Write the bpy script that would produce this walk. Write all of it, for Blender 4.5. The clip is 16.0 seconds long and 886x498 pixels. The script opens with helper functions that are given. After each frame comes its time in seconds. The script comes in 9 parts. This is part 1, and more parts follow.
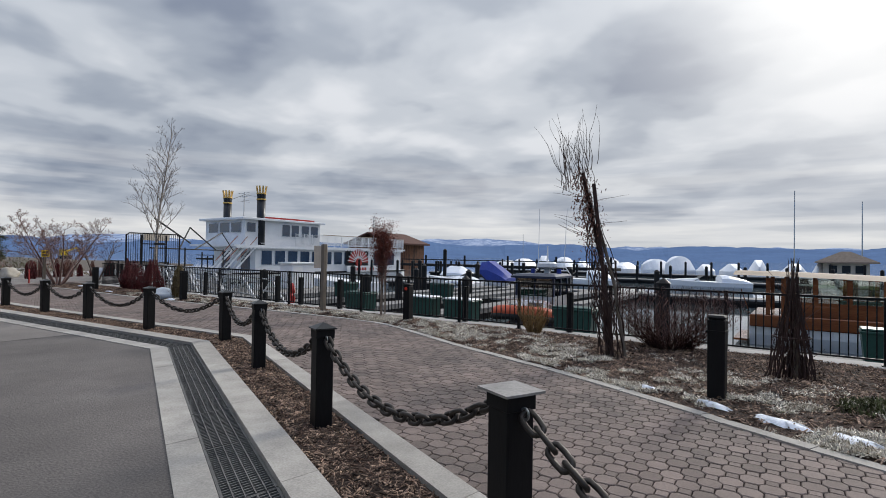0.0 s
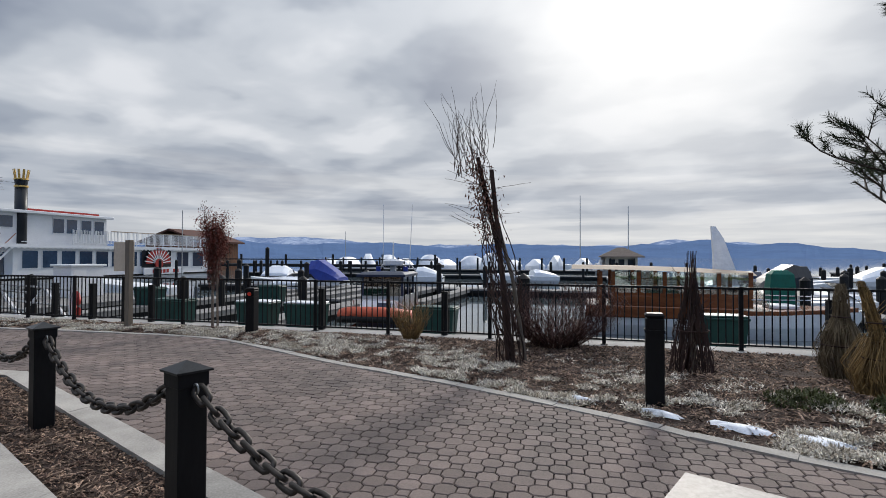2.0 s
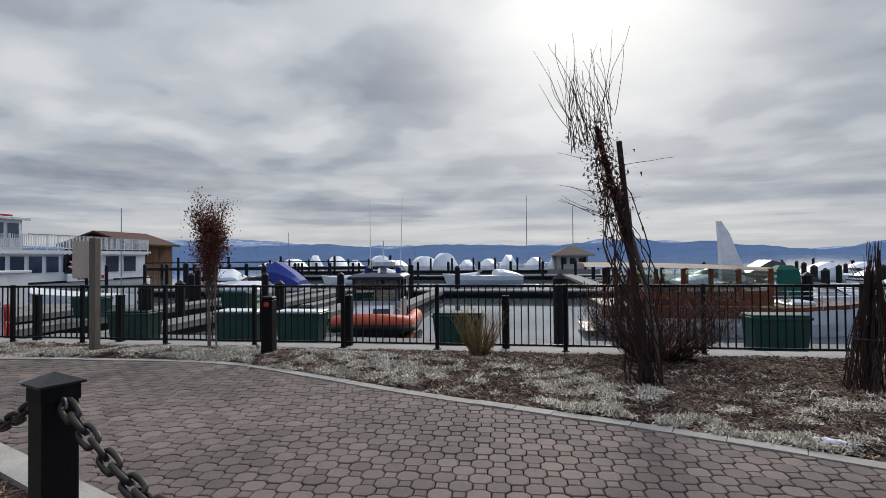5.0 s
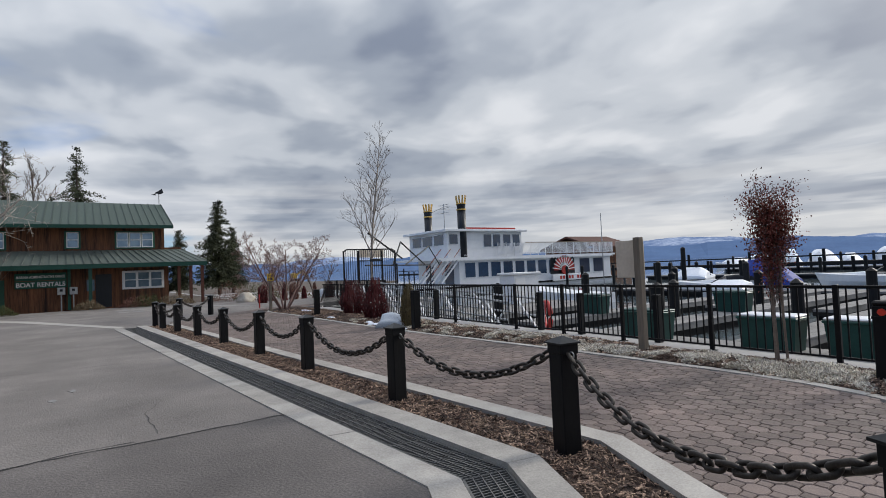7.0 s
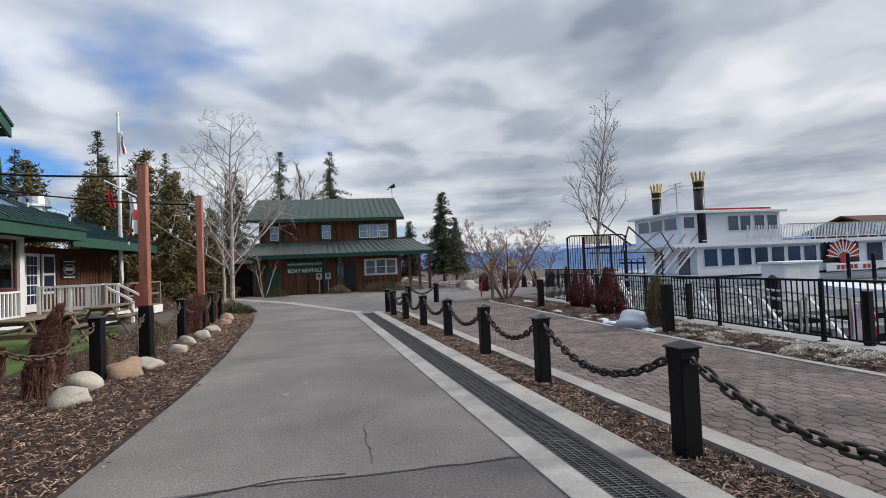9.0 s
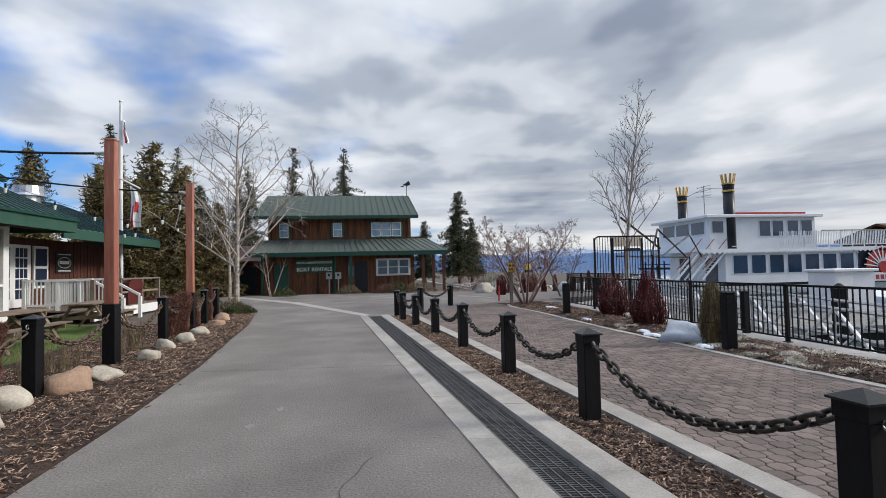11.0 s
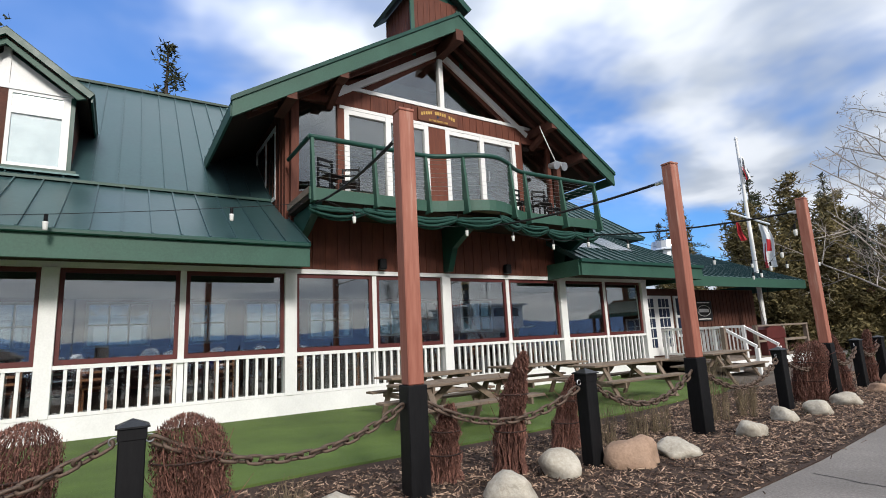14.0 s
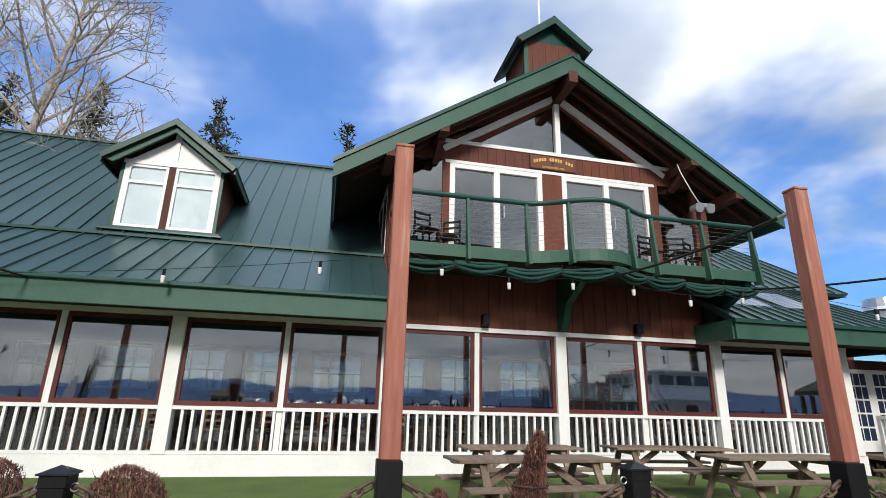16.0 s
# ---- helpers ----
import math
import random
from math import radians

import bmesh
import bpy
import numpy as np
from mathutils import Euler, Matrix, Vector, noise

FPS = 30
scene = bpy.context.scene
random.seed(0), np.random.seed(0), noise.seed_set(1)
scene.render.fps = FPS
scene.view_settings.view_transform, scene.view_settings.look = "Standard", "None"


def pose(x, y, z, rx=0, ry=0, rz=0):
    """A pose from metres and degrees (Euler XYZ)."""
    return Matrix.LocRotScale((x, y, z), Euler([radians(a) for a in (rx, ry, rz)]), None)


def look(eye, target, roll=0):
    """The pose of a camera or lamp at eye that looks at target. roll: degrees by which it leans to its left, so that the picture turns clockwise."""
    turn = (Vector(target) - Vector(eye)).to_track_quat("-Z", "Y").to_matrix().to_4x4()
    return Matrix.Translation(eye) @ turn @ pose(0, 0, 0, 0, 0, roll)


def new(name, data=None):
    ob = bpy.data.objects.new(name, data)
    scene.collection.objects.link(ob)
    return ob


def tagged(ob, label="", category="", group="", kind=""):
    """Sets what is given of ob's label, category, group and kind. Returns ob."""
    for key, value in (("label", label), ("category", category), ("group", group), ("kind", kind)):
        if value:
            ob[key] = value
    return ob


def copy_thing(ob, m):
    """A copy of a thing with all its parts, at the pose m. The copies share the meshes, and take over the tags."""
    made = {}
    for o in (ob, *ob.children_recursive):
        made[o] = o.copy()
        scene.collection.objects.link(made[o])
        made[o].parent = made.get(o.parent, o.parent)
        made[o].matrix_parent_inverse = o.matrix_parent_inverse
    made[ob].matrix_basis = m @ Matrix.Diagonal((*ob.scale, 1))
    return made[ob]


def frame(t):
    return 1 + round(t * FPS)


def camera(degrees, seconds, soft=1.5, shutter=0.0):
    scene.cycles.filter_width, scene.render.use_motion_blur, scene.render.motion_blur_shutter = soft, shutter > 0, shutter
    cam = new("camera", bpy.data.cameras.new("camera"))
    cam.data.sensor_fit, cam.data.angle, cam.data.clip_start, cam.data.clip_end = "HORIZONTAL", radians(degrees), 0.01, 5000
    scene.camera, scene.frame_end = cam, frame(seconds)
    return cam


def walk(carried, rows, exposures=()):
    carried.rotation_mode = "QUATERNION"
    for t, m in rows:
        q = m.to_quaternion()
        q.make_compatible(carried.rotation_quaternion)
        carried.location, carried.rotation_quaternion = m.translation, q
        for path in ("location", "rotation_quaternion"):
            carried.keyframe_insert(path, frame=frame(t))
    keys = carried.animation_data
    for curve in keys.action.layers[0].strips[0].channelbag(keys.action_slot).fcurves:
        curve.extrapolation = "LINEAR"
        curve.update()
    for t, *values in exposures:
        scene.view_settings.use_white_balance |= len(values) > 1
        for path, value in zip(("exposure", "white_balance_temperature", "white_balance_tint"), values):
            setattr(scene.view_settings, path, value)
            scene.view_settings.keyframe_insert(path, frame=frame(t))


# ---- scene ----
cam = camera(81.7, 16.0, 0.9)
PATH = [
    (0, (0.175, -0.24, 1.624), (1.801, 0.923, 1.655), 0.9),
    (0.5, (0.355, 0.108, 1.6), (2.076, 1.126, 1.628), 0.8),
    (1, (0.558, 0.521, 1.596), (2.341, 1.427, 1.623), 1.0),
    (1.5, (0.796, 0.897, 1.585), (2.678, 1.573, 1.611), 1.3),
    (2, (1.028, 1.307, 1.585), (2.955, 1.841, 1.616), 0.2),
    (2.5, (1.218, 1.756, 1.588), (3.189, 2.094, 1.623), 0.9),
    (3, (1.475, 2.082, 1.545), (3.475, 2.095, 1.582), 1.8),
    (5.5, (2.39, 4.164, 1.545), (4.317, 4.701, 1.57), -1.6),
    (6, (2.439, 4.607, 1.562), (4.22, 5.515, 1.59), -2.3),
    (6.5, (2.438, 5.086, 1.547), (3.877, 6.473, 1.607), -3.6),
    (7, (2.414, 5.576, 1.552), (3.535, 7.23, 1.627), -2.5),
    (7.5, (2.49, 5.977, 1.543), (3.387, 7.763, 1.62), -1.9),
    (8, (2.523, 6.453, 1.57), (3.166, 8.344, 1.651), -2.2),
    (8.5, (2.615, 6.936, 1.589), (3.085, 8.879, 1.664), -2.3),
    (9, (2.783, 7.317, 1.597), (3.142, 9.283, 1.66), -2.4),
    (9.2, (2.834, 7.471, 1.597), (3.154, 9.444, 1.661), -2.4),
    (11.3, (3.077, 9.168, 1.522), (3.364, 11.145, 1.6), -0.9),
    (11.5, (3.085, 9.341, 1.52), (3.325, 11.324, 1.618), -1.1),
    (12, (3.096, 9.814, 1.518), (3.037, 11.808, 1.666), -2.3),
    (12.5, (3.022, 10.213, 1.491), (2.299, 12.058, 1.758), -3.4),
    (13, (2.989, 10.702, 1.484), (1.873, 12.334, 1.787), -3.6),
    (13.5, (3.055, 11.178, 1.468), (1.649, 12.561, 1.801), -3.3),
    (14, (3.097, 11.616, 1.46), (1.438, 12.678, 1.806), -2.8),
    (14.5, (3.123, 12.086, 1.485), (1.337, 12.911, 1.846), -1.3),
    (15, (3.18, 12.568, 1.501), (1.315, 13.174, 1.893), -0.4),
    (15.5, (3.163, 13.058, 1.491), (1.271, 13.511, 1.957), 0.4),
    (16, (3.085, 13.515, 1.494), (1.214, 13.926, 2.069), 1.4),
]
walk(cam, [(t, look(eye, target, roll)) for t, eye, target, roll in PATH], [(0.0, -0.02), (1.0, -0.01), (3.0, -0.09), (5.5, -0.25), (7.0, -0.05), (9.0, 0.08), (12.0, 0.20), (13.5, 0.27), (16.0, 0.28)])

# ---- world, sun, exposure ----
SUN_AZ, SUN_EL = -8.0, 27.0      # degrees from +x, above the horizon
world = bpy.data.worlds.new("overcast_sky")
scene.world = world
world.use_nodes = True
wn, wl = world.node_tree.nodes, world.node_tree.links
wn.clear()


def wnode(kind, **values):
    n = wn.new(kind)
    for key, value in values.items():
        n.inputs[key].default_value = value
    return n


def wmath(op, a, b=None, c=None):
    n = wn.new("ShaderNodeMath")
    n.operation = op
    for i, v in enumerate((a, b, c)):
        if v is None:
            continue
        if isinstance(v, (int, float)):
            n.inputs[i].default_value = v
        else:
            wl.new(v, n.inputs[i])
    return n.outputs[0]


w_sky = wn.new("ShaderNodeTexSky")
w_sky.sky_type = 'NISHITA'
w_sky.sun_disc = False
w_sky.sun_elevation = radians(SUN_EL)
w_sky.sun_rotation = radians(90 - SUN_AZ)
w_co = wn.new("ShaderNodeTexCoord")
w_sep = wn.new("ShaderNodeSeparateXYZ")
wl.new(w_co.outputs["Generated"], w_sep.inputs[0])
w_up = wmath('ADD', wmath('MAXIMUM', w_sep.outputs[2], 0.0), 0.17)
w_flat = wn.new("ShaderNodeCombineXYZ")
wl.new(wmath('DIVIDE', w_sep.outputs[0], w_up), w_flat.inputs[0])
wl.new(wmath('DIVIDE', w_sep.outputs[1], w_up), w_flat.inputs[1])


def cloud_noise(scale, detail, rough, shift, distortion=0.0, stretch=(1.0, 1.0)):
    mp = wn.new("ShaderNodeMapping")
    mp.inputs["Location"].default_value = shift
    mp.inputs["Scale"].default_value = (stretch[0], stretch[1], 1)
    wl.new(w_flat.outputs[0], mp.inputs[0])
    n = wn.new("ShaderNodeTexNoise")
    n.inputs["Scale"].default_value, n.inputs["Detail"].default_value = scale, detail
    n.inputs["Roughness"].default_value, n.inputs["Distortion"].default_value = rough, distortion
    wl.new(mp.outputs[0], n.inputs["Vector"])
    return n.outputs["Fac"]


def wramp(fac, stops):
    r = wn.new("ShaderNodeValToRGB")
    r.color_ramp.interpolation = 'EASE'
    while len(r.color_ramp.elements) < len(stops):
        r.color_ramp.elements.new(0.5)
    for e, (p, c) in zip(r.color_ramp.elements, stops):
        e.position, e.color = p, (*c, 1)
    wl.new(fac, r.inputs[0])
    return r.outputs[0]


def wmix(fac, a, b, blend='MIX'):
    m = wn.new("ShaderNodeMix")
    m.data_type, m.blend_type = 'RGBA', blend
    if isinstance(fac, float):
        m.inputs[0].default_value = fac
    else:
        wl.new(fac, m.inputs[0])
    for i, v in ((6, a), (7, b)):
        if isinstance(v, tuple):
            m.inputs[i].default_value = (*v, 1)
        else:
            wl.new(v, m.inputs[i])
    return m.outputs[2]


# how near the direction is to the sun, for the bright thin cloud round it
sun_dir = Vector((math.cos(radians(SUN_AZ)) * math.cos(radians(SUN_EL)), math.sin(radians(SUN_AZ)) * math.cos(radians(SUN_EL)), math.sin(radians(SUN_EL))))
w_dot = wn.new("ShaderNodeVectorMath")
w_dot.operation = 'DOT_PRODUCT'
w_dot.inputs[1].default_value = sun_dir
wl.new(w_co.outputs["Generated"], w_dot.inputs[0])
w_near = wmath('MAXIMUM', w_dot.outputs["Value"], 0.0)
w_glow = wmath('POWER', w_near, 30.0)
w_wide = wmath('POWER', w_near, 2.0)
c_big = cloud_noise(0.85, 5.0, 0.5, (3.1, 1.7, 0.0), 0.1, (1.0, 0.75))
c_mid = cloud_noise(2.4, 4.0, 0.42, (0.4, 7.3, 0.0), 0.2, (1.0, 0.9))
c_sum = wmath('ADD', wmath('MULTIPLY', c_big, 0.55), wmath('MULTIPLY', c_mid, 0.45))
c_body = wramp(c_sum, [(0.37, (0.72, 0.745, 0.79)), (0.465, (0.53, 0.57, 0.63)), (0.54, (0.345, 0.39, 0.465)), (0.63, (0.20, 0.24, 0.325))])
w_bandmap = wn.new("ShaderNodeMapping")
w_bandmap.inputs["Scale"].default_value = (1.5, 1.5, 17.0)
wl.new(w_co.outputs["Generated"], w_bandmap.inputs[0])
w_band = wn.new("ShaderNodeTexNoise")
w_band.inputs["Scale"].default_value, w_band.inputs["Detail"].default_value, w_band.inputs["Roughness"].default_value = 1.9, 4.0, 0.5
wl.new(w_bandmap.outputs[0], w_band.inputs["Vector"])
c_bands = wramp(w_band.outputs["Fac"], [(0.36, (0.80, 0.80, 0.80)), (0.46, (0.60, 0.62, 0.66)), (0.54, (0.37, 0.41, 0.48)), (0.64, (0.24, 0.285, 0.37))])
c_body = wmix(wramp(w_sep.outputs[2], [(0.03, (0.85, 0.85, 0.85)), (0.12, (0.42, 0.42, 0.42)), (0.22, (0, 0, 0))]), c_body, c_bands)
c_lit = wmix(wmath('MINIMUM', wmath('MULTIPLY', w_glow, 0.95), 1.0), c_body, (1.25, 1.23, 1.2))
c_lit = wmix(wmath('MULTIPLY', w_wide, 0.16), c_lit, (0.95, 0.95, 0.95))
# broken cover away from the sun: blue shows through the gaps
w_hole = cloud_noise(0.75, 5.0, 0.55, (9.2, 4.4, 0.0), 0.3)
w_west = wmath('MULTIPLY_ADD', w_sep.outputs[0], -0.23, 0.0)
w_front = wmath('MAXIMUM', wmath('MULTIPLY_ADD', w_sep.outputs[0], -0.75, 0.25), 0.0)
c_lit = wmix(w_front, c_lit, wramp(c_mid, [(0.40, (0.80, 0.84, 0.91)), (0.62, (0.42, 0.48, 0.58))]))
w_cover = wramp(wmath('ADD', w_hole, w_west), [(0.555, (1, 1, 1)), (0.735, (0.12, 0.12, 0.12))])
w_blue = wmix(1.0, w_sky.outputs[0], (0.040, 0.090, 0.158), 'MULTIPLY')
w_all = wmix(w_cover, w_blue, c_lit)
# a pale band of clear air low over the lake
w_low = wramp(w_sep.outputs[2], [(0.0, (0.55, 0.55, 0.55)), (0.035, (0.38, 0.38, 0.38)), (0.09, (0, 0, 0))])
w_all = wmix(w_low, w_all, (0.80, 0.80, 0.78))
w_bg = wn.new("ShaderNodeBackground")
# an overcast sky is brightest overhead
wl.new(wmath('MULTIPLY_ADD', wmath('POWER', wmath('MAXIMUM', w_sep.outputs[2], 0.0), 3.0), 1.5, 1.0), w_bg.inputs[1])
wl.new(w_all, w_bg.inputs[0])
w_out = wn.new("ShaderNodeOutputWorld")
wl.new(w_bg.outputs[0], w_out.inputs[0])

sun = new("sun", bpy.data.lights.new("sun", 'SUN'))
sun.data.energy, sun.data.angle, sun.data.color = 2.7, radians(12), (1.0, 0.95, 0.88)
sun.matrix_world = look(sun_dir * 50, (0, 0, 0))

# ---- materials ----


def M(name, col, col2=None, rough=0.75, metal=0.0, s1=2.0, s2=40.0, bump=0.25, depth=0.004, rand=0.0, stretch=(1, 1, 1), lo=0.35, hi=0.65,
      island=False, local=False, third=None, specular=0.3):
    """A surface of two colours mixed at two scales, with fine relief. rand: how far pieces differ from one another."""
    m = bpy.data.materials.new(name)
    m.use_nodes = True
    n, l = m.node_tree.nodes, m.node_tree.links
    b = n["Principled BSDF"]
    b.inputs["Metallic"].default_value = metal
    b.inputs["Specular IOR Level"].default_value = specular
    col2 = col2 or tuple(c * 0.7 for c in col)
    if local:
        src = n.new("ShaderNodeTexCoord").outputs["Object"]
    else:
        src = n.new("ShaderNodeNewGeometry").outputs["Position"]
    mp = n.new("ShaderNodeMapping")
    mp.inputs["Scale"].default_value = stretch
    l.new(src, mp.inputs[0])
    tex = []
    for s, d in ((s1, 4), (s2, 3)):
        t = n.new("ShaderNodeTexNoise")
        t.inputs["Scale"].default_value, t.inputs["Detail"].default_value, t.inputs["Roughness"].default_value = s, d, 0.6
        l.new(mp.outputs[0], t.inputs["Vector"])
        tex.append(t.outputs["Fac"])
    add = n.new("ShaderNodeMath")
    add.operation = 'MULTIPLY_ADD'
    l.new(tex[1], add.inputs[0])
    add.inputs[1].default_value = 0.45
    half = n.new("ShaderNodeMath")
    half.operation = 'MULTIPLY'
    l.new(tex[0], half.inputs[0])
    half.inputs[1].default_value = 0.55
    l.new(half.outputs[0], add.inputs[2])
    ramp = n.new("ShaderNodeValToRGB")
    ramp.color_ramp.elements[0].position, ramp.color_ramp.elements[1].position = lo, hi
    ramp.color_ramp.elements[0].color, ramp.color_ramp.elements[1].color = (*col2, 1), (*col, 1)
    if third:
        e = ramp.color_ramp.elements.new((lo + hi) / 2)
        e.color = (*third, 1)
    l.new(add.outputs[0], ramp.inputs[0])
    out = ramp.outputs[0]
    if rand:
        hv = n.new("ShaderNodeHueSaturation")
        mr = n.new("ShaderNodeMapRange")
        mr.inputs["To Min"].default_value, mr.inputs["To Max"].default_value = 1 - rand, 1 + rand
        if island:
            l.new(n.new("ShaderNodeNewGeometry").outputs["Random Per Island"], mr.inputs[0])
        else:
            l.new(n.new("ShaderNodeObjectInfo").outputs["Random"], mr.inputs[0])
        l.new(mr.outputs[0], hv.inputs["Value"])
        l.new(out, hv.inputs["Color"])
        out = hv.outputs[0]
    l.new(out, b.inputs["Base Color"])
    rr = n.new("ShaderNodeMapRange")
    rr.inputs["To Min"].default_value, rr.inputs["To Max"].default_value = max(rough - 0.1, 0.02), min(rough + 0.1, 1)
    l.new(tex[0], rr.inputs[0])
    l.new(rr.outputs[0], b.inputs["Roughness"])
    if bump:
        bp = n.new("ShaderNodeBump")
        bp.inputs["Strength"].default_value, bp.inputs["Distance"].default_value = bump, depth
        l.new(tex[1], bp.inputs["Height"])
        l.new(bp.outputs[0], b.inputs["Normal"])
    return m


def glass(name, tint=(0.9, 0.95, 0.95), rough=0.02):
    m = bpy.data.materials.new(name)
    m.use_nodes = True
    n, l = m.node_tree.nodes, m.node_tree.links
    n.clear()
    o = n.new("ShaderNodeOutputMaterial")
    tr = n.new("ShaderNodeBsdfTransparent")
    tr.inputs[0].default_value = (*tint, 1)
    gl = n.new("ShaderNodeBsdfGlossy")
    gl.inputs["Roughness"].default_value = rough
    fr = n.new("ShaderNodeLayerWeight")
    fr.inputs[0].default_value = 0.5
    pw = n.new("ShaderNodeMath")
    pw.operation = 'POWER'
    l.new(fr.outputs["Facing"], pw.inputs[0])
    pw.inputs[1].default_value = 3.0
    ad = n.new("ShaderNodeMath")
    ad.operation = 'MULTIPLY_ADD'
    l.new(pw.outputs[0], ad.inputs[0])
    ad.inputs[1].default_value, ad.inputs[2].default_value = 0.72, 0.20
    mx = n.new("ShaderNodeMixShader")
    l.new(ad.outputs[0], mx.inputs[0])
    l.new(tr.outputs[0], mx.inputs[1])
    l.new(gl.outputs[0], mx.inputs[2])
    l.new(mx.outputs[0], o.inputs[0])
    return m


ASPHALT = M("asphalt", (0.285, 0.260, 0.240), (0.105, 0.095, 0.088), 0.88, s1=0.5, s2=42, bump=1.0, depth=0.010, lo=0.33, hi=0.70, third=(0.178, 0.161, 0.149))
ASPHALT_SOUTH = M("darker_asphalt", (0.200, 0.181, 0.170), (0.062, 0.056, 0.053), 0.88, s1=0.5, s2=42, bump=1.0, depth=0.010, lo=0.33, hi=0.70, third=(0.118, 0.106, 0.100))
TAR = M("crack_tar", (0.050, 0.047, 0.046), (0.028, 0.027, 0.027), 0.8, s1=5, s2=60)
CONCRETE = M("concrete", (0.42, 0.395, 0.36), (0.24, 0.225, 0.205), 0.85, s1=2.6, s2=60, bump=0.35, depth=0.003, rand=0.10)
SEAWALL = M("seawall_concrete", (0.40, 0.39, 0.38), (0.27, 0.26, 0.25), 0.85, s1=1.4, s2=50, bump=0.3)
PAVER = M("paver", (0.215, 0.165, 0.145), (0.085, 0.070, 0.064), 0.82, s1=0.8, s2=110, bump=0.7, depth=0.004, rand=0.24)
PAVER_J = M("paver_field", (0.215, 0.165, 0.145), (0.085, 0.070, 0.064), 0.82, s1=0.8, s2=110, bump=0.7, depth=0.004, rand=0.24, island=True)
JOINT = M("joint_sand", (0.030, 0.027, 0.024), (0.016, 0.015, 0.014), 0.95, s1=4, s2=120)
MULCH = M("mulch_soil", (0.085, 0.054, 0.041), (0.024, 0.015, 0.012), 0.95, s1=3, s2=55, bump=1.0, depth=0.03)
CHIP = M("wood_chip", (0.46, 0.325, 0.235), (0.060, 0.034, 0.025), 0.9, s1=6, s2=60, bump=0.3, rand=0.9, island=True, lo=0.43, hi=0.67)
FROST = M("frosted_groundcover", (0.84, 0.79, 0.70), (0.27, 0.225, 0.16), 0.9, s1=5, s2=30, bump=0.2, rand=0.6, island=True)
SNOW = M("snow", (0.86, 0.88, 0.92), (0.70, 0.73, 0.80), 0.7, s1=4, s2=40, bump=0.5, depth=0.02)
DIRT = M("bare_ground", (0.13, 0.105, 0.085), (0.075, 0.06, 0.05), 0.95, s1=0.6, s2=20, bump=0.6, depth=0.02)
TURF = M("artificial_turf", (0.120, 0.180, 0.042), (0.060, 0.098, 0.024), 0.95, s1=0.9, s2=220, bump=0.9, depth=0.012)
BLACK = M("black_painted_wood", (0.009, 0.009, 0.010), (0.004, 0.004, 0.005), 0.55, s1=4, s2=45, bump=0.2, stretch=(1, 1, 0.2), specular=0.16)
BLACKMETAL = M("black_powder_coat", (0.008, 0.008, 0.009), (0.004, 0.004, 0.005), 0.5, s1=4, s2=60, bump=0.08, specular=0.18)
CAPPLATE = M("worn_cap_plate", (0.34, 0.325, 0.31), (0.20, 0.19, 0.18), 0.6, 0.25, s1=8, s2=60, bump=0.2, depth=0.002)
DUST = M("pale_dust", (0.26, 0.255, 0.25), (0.15, 0.148, 0.146), 0.9, s1=6, s2=70, bump=0.3)
TANROOF = M("tan_canvas", (0.42, 0.34, 0.26), (0.28, 0.22, 0.165), 0.8, s1=2, s2=25, bump=0.2)
CAPMETAL = M("post_cap", (0.034, 0.035, 0.037), (0.018, 0.019, 0.020), 0.34, 0.6, s1=6, s2=60, bump=0.08)
CHAIN = M("weathered_chain", (0.070, 0.062, 0.056), (0.028, 0.024, 0.022), 0.5, 0.7, s1=10, s2=120, bump=0.4, depth=0.001, local=True)
RUSTCHAIN = M("rusty_chain", (0.165, 0.115, 0.088), (0.055, 0.040, 0.032), 0.65, 0.45, s1=10, s2=120, bump=0.4, depth=0.001, local=True)
GALV = M("galvanised", (0.45, 0.46, 0.47), (0.30, 0.31, 0.32), 0.42, 0.85, s1=6, s2=60, bump=0.08)
GRATE = M("grate_iron", (0.16, 0.156, 0.148), (0.075, 0.073, 0.07), 0.65, 0.3, s1=8, s2=80, bump=0.2)
REDPOST = M("red_brown_post", (0.50, 0.36, 0.29), (0.25, 0.088, 0.060), 0.75, s1=2.6, s2=22, bump=0.4, stretch=(1, 1, 0.10), lo=0.36, hi=0.74, third=(0.34, 0.140, 0.100))
OLDWOOD = M("weathered_wood", (0.24, 0.19, 0.15), (0.13, 0.10, 0.08), 0.85, s1=3, s2=30, bump=0.5, stretch=(1, 1, 1), rand=0.12, local=True)
TABLEWOOD = M("table_wood", (0.23, 0.175, 0.13), (0.11, 0.082, 0.062), 0.8, s1=2.5, s2=26, bump=0.4, stretch=(4, 0.5, 4), rand=0.15, local=True)
GREYPOST = M("grey_timber", (0.22, 0.185, 0.145), (0.12, 0.10, 0.08), 0.85, s1=3, s2=30, bump=0.4, stretch=(1, 1, 0.1))
WHITE = M("white_paint", (0.80, 0.80, 0.79), (0.70, 0.70, 0.69), 0.5, s1=1.5, s2=30, bump=0.08)
BOATWHITE = M("boat_white", (0.76, 0.77, 0.78), (0.64, 0.65, 0.67), 0.4, s1=1.0, s2=12, bump=0.05)
SHRINK = M("shrink_wrap", (0.82, 0.84, 0.87), (0.66, 0.69, 0.74), 0.45, s1=0.8, s2=6, bump=0.5, depth=0.05)
SIDING = M("red_brown_boards", (0.155, 0.050, 0.030), (0.085, 0.028, 0.019), 0.72, s1=1.5, s2=18, bump=0.3, stretch=(1, 1, 0.15))
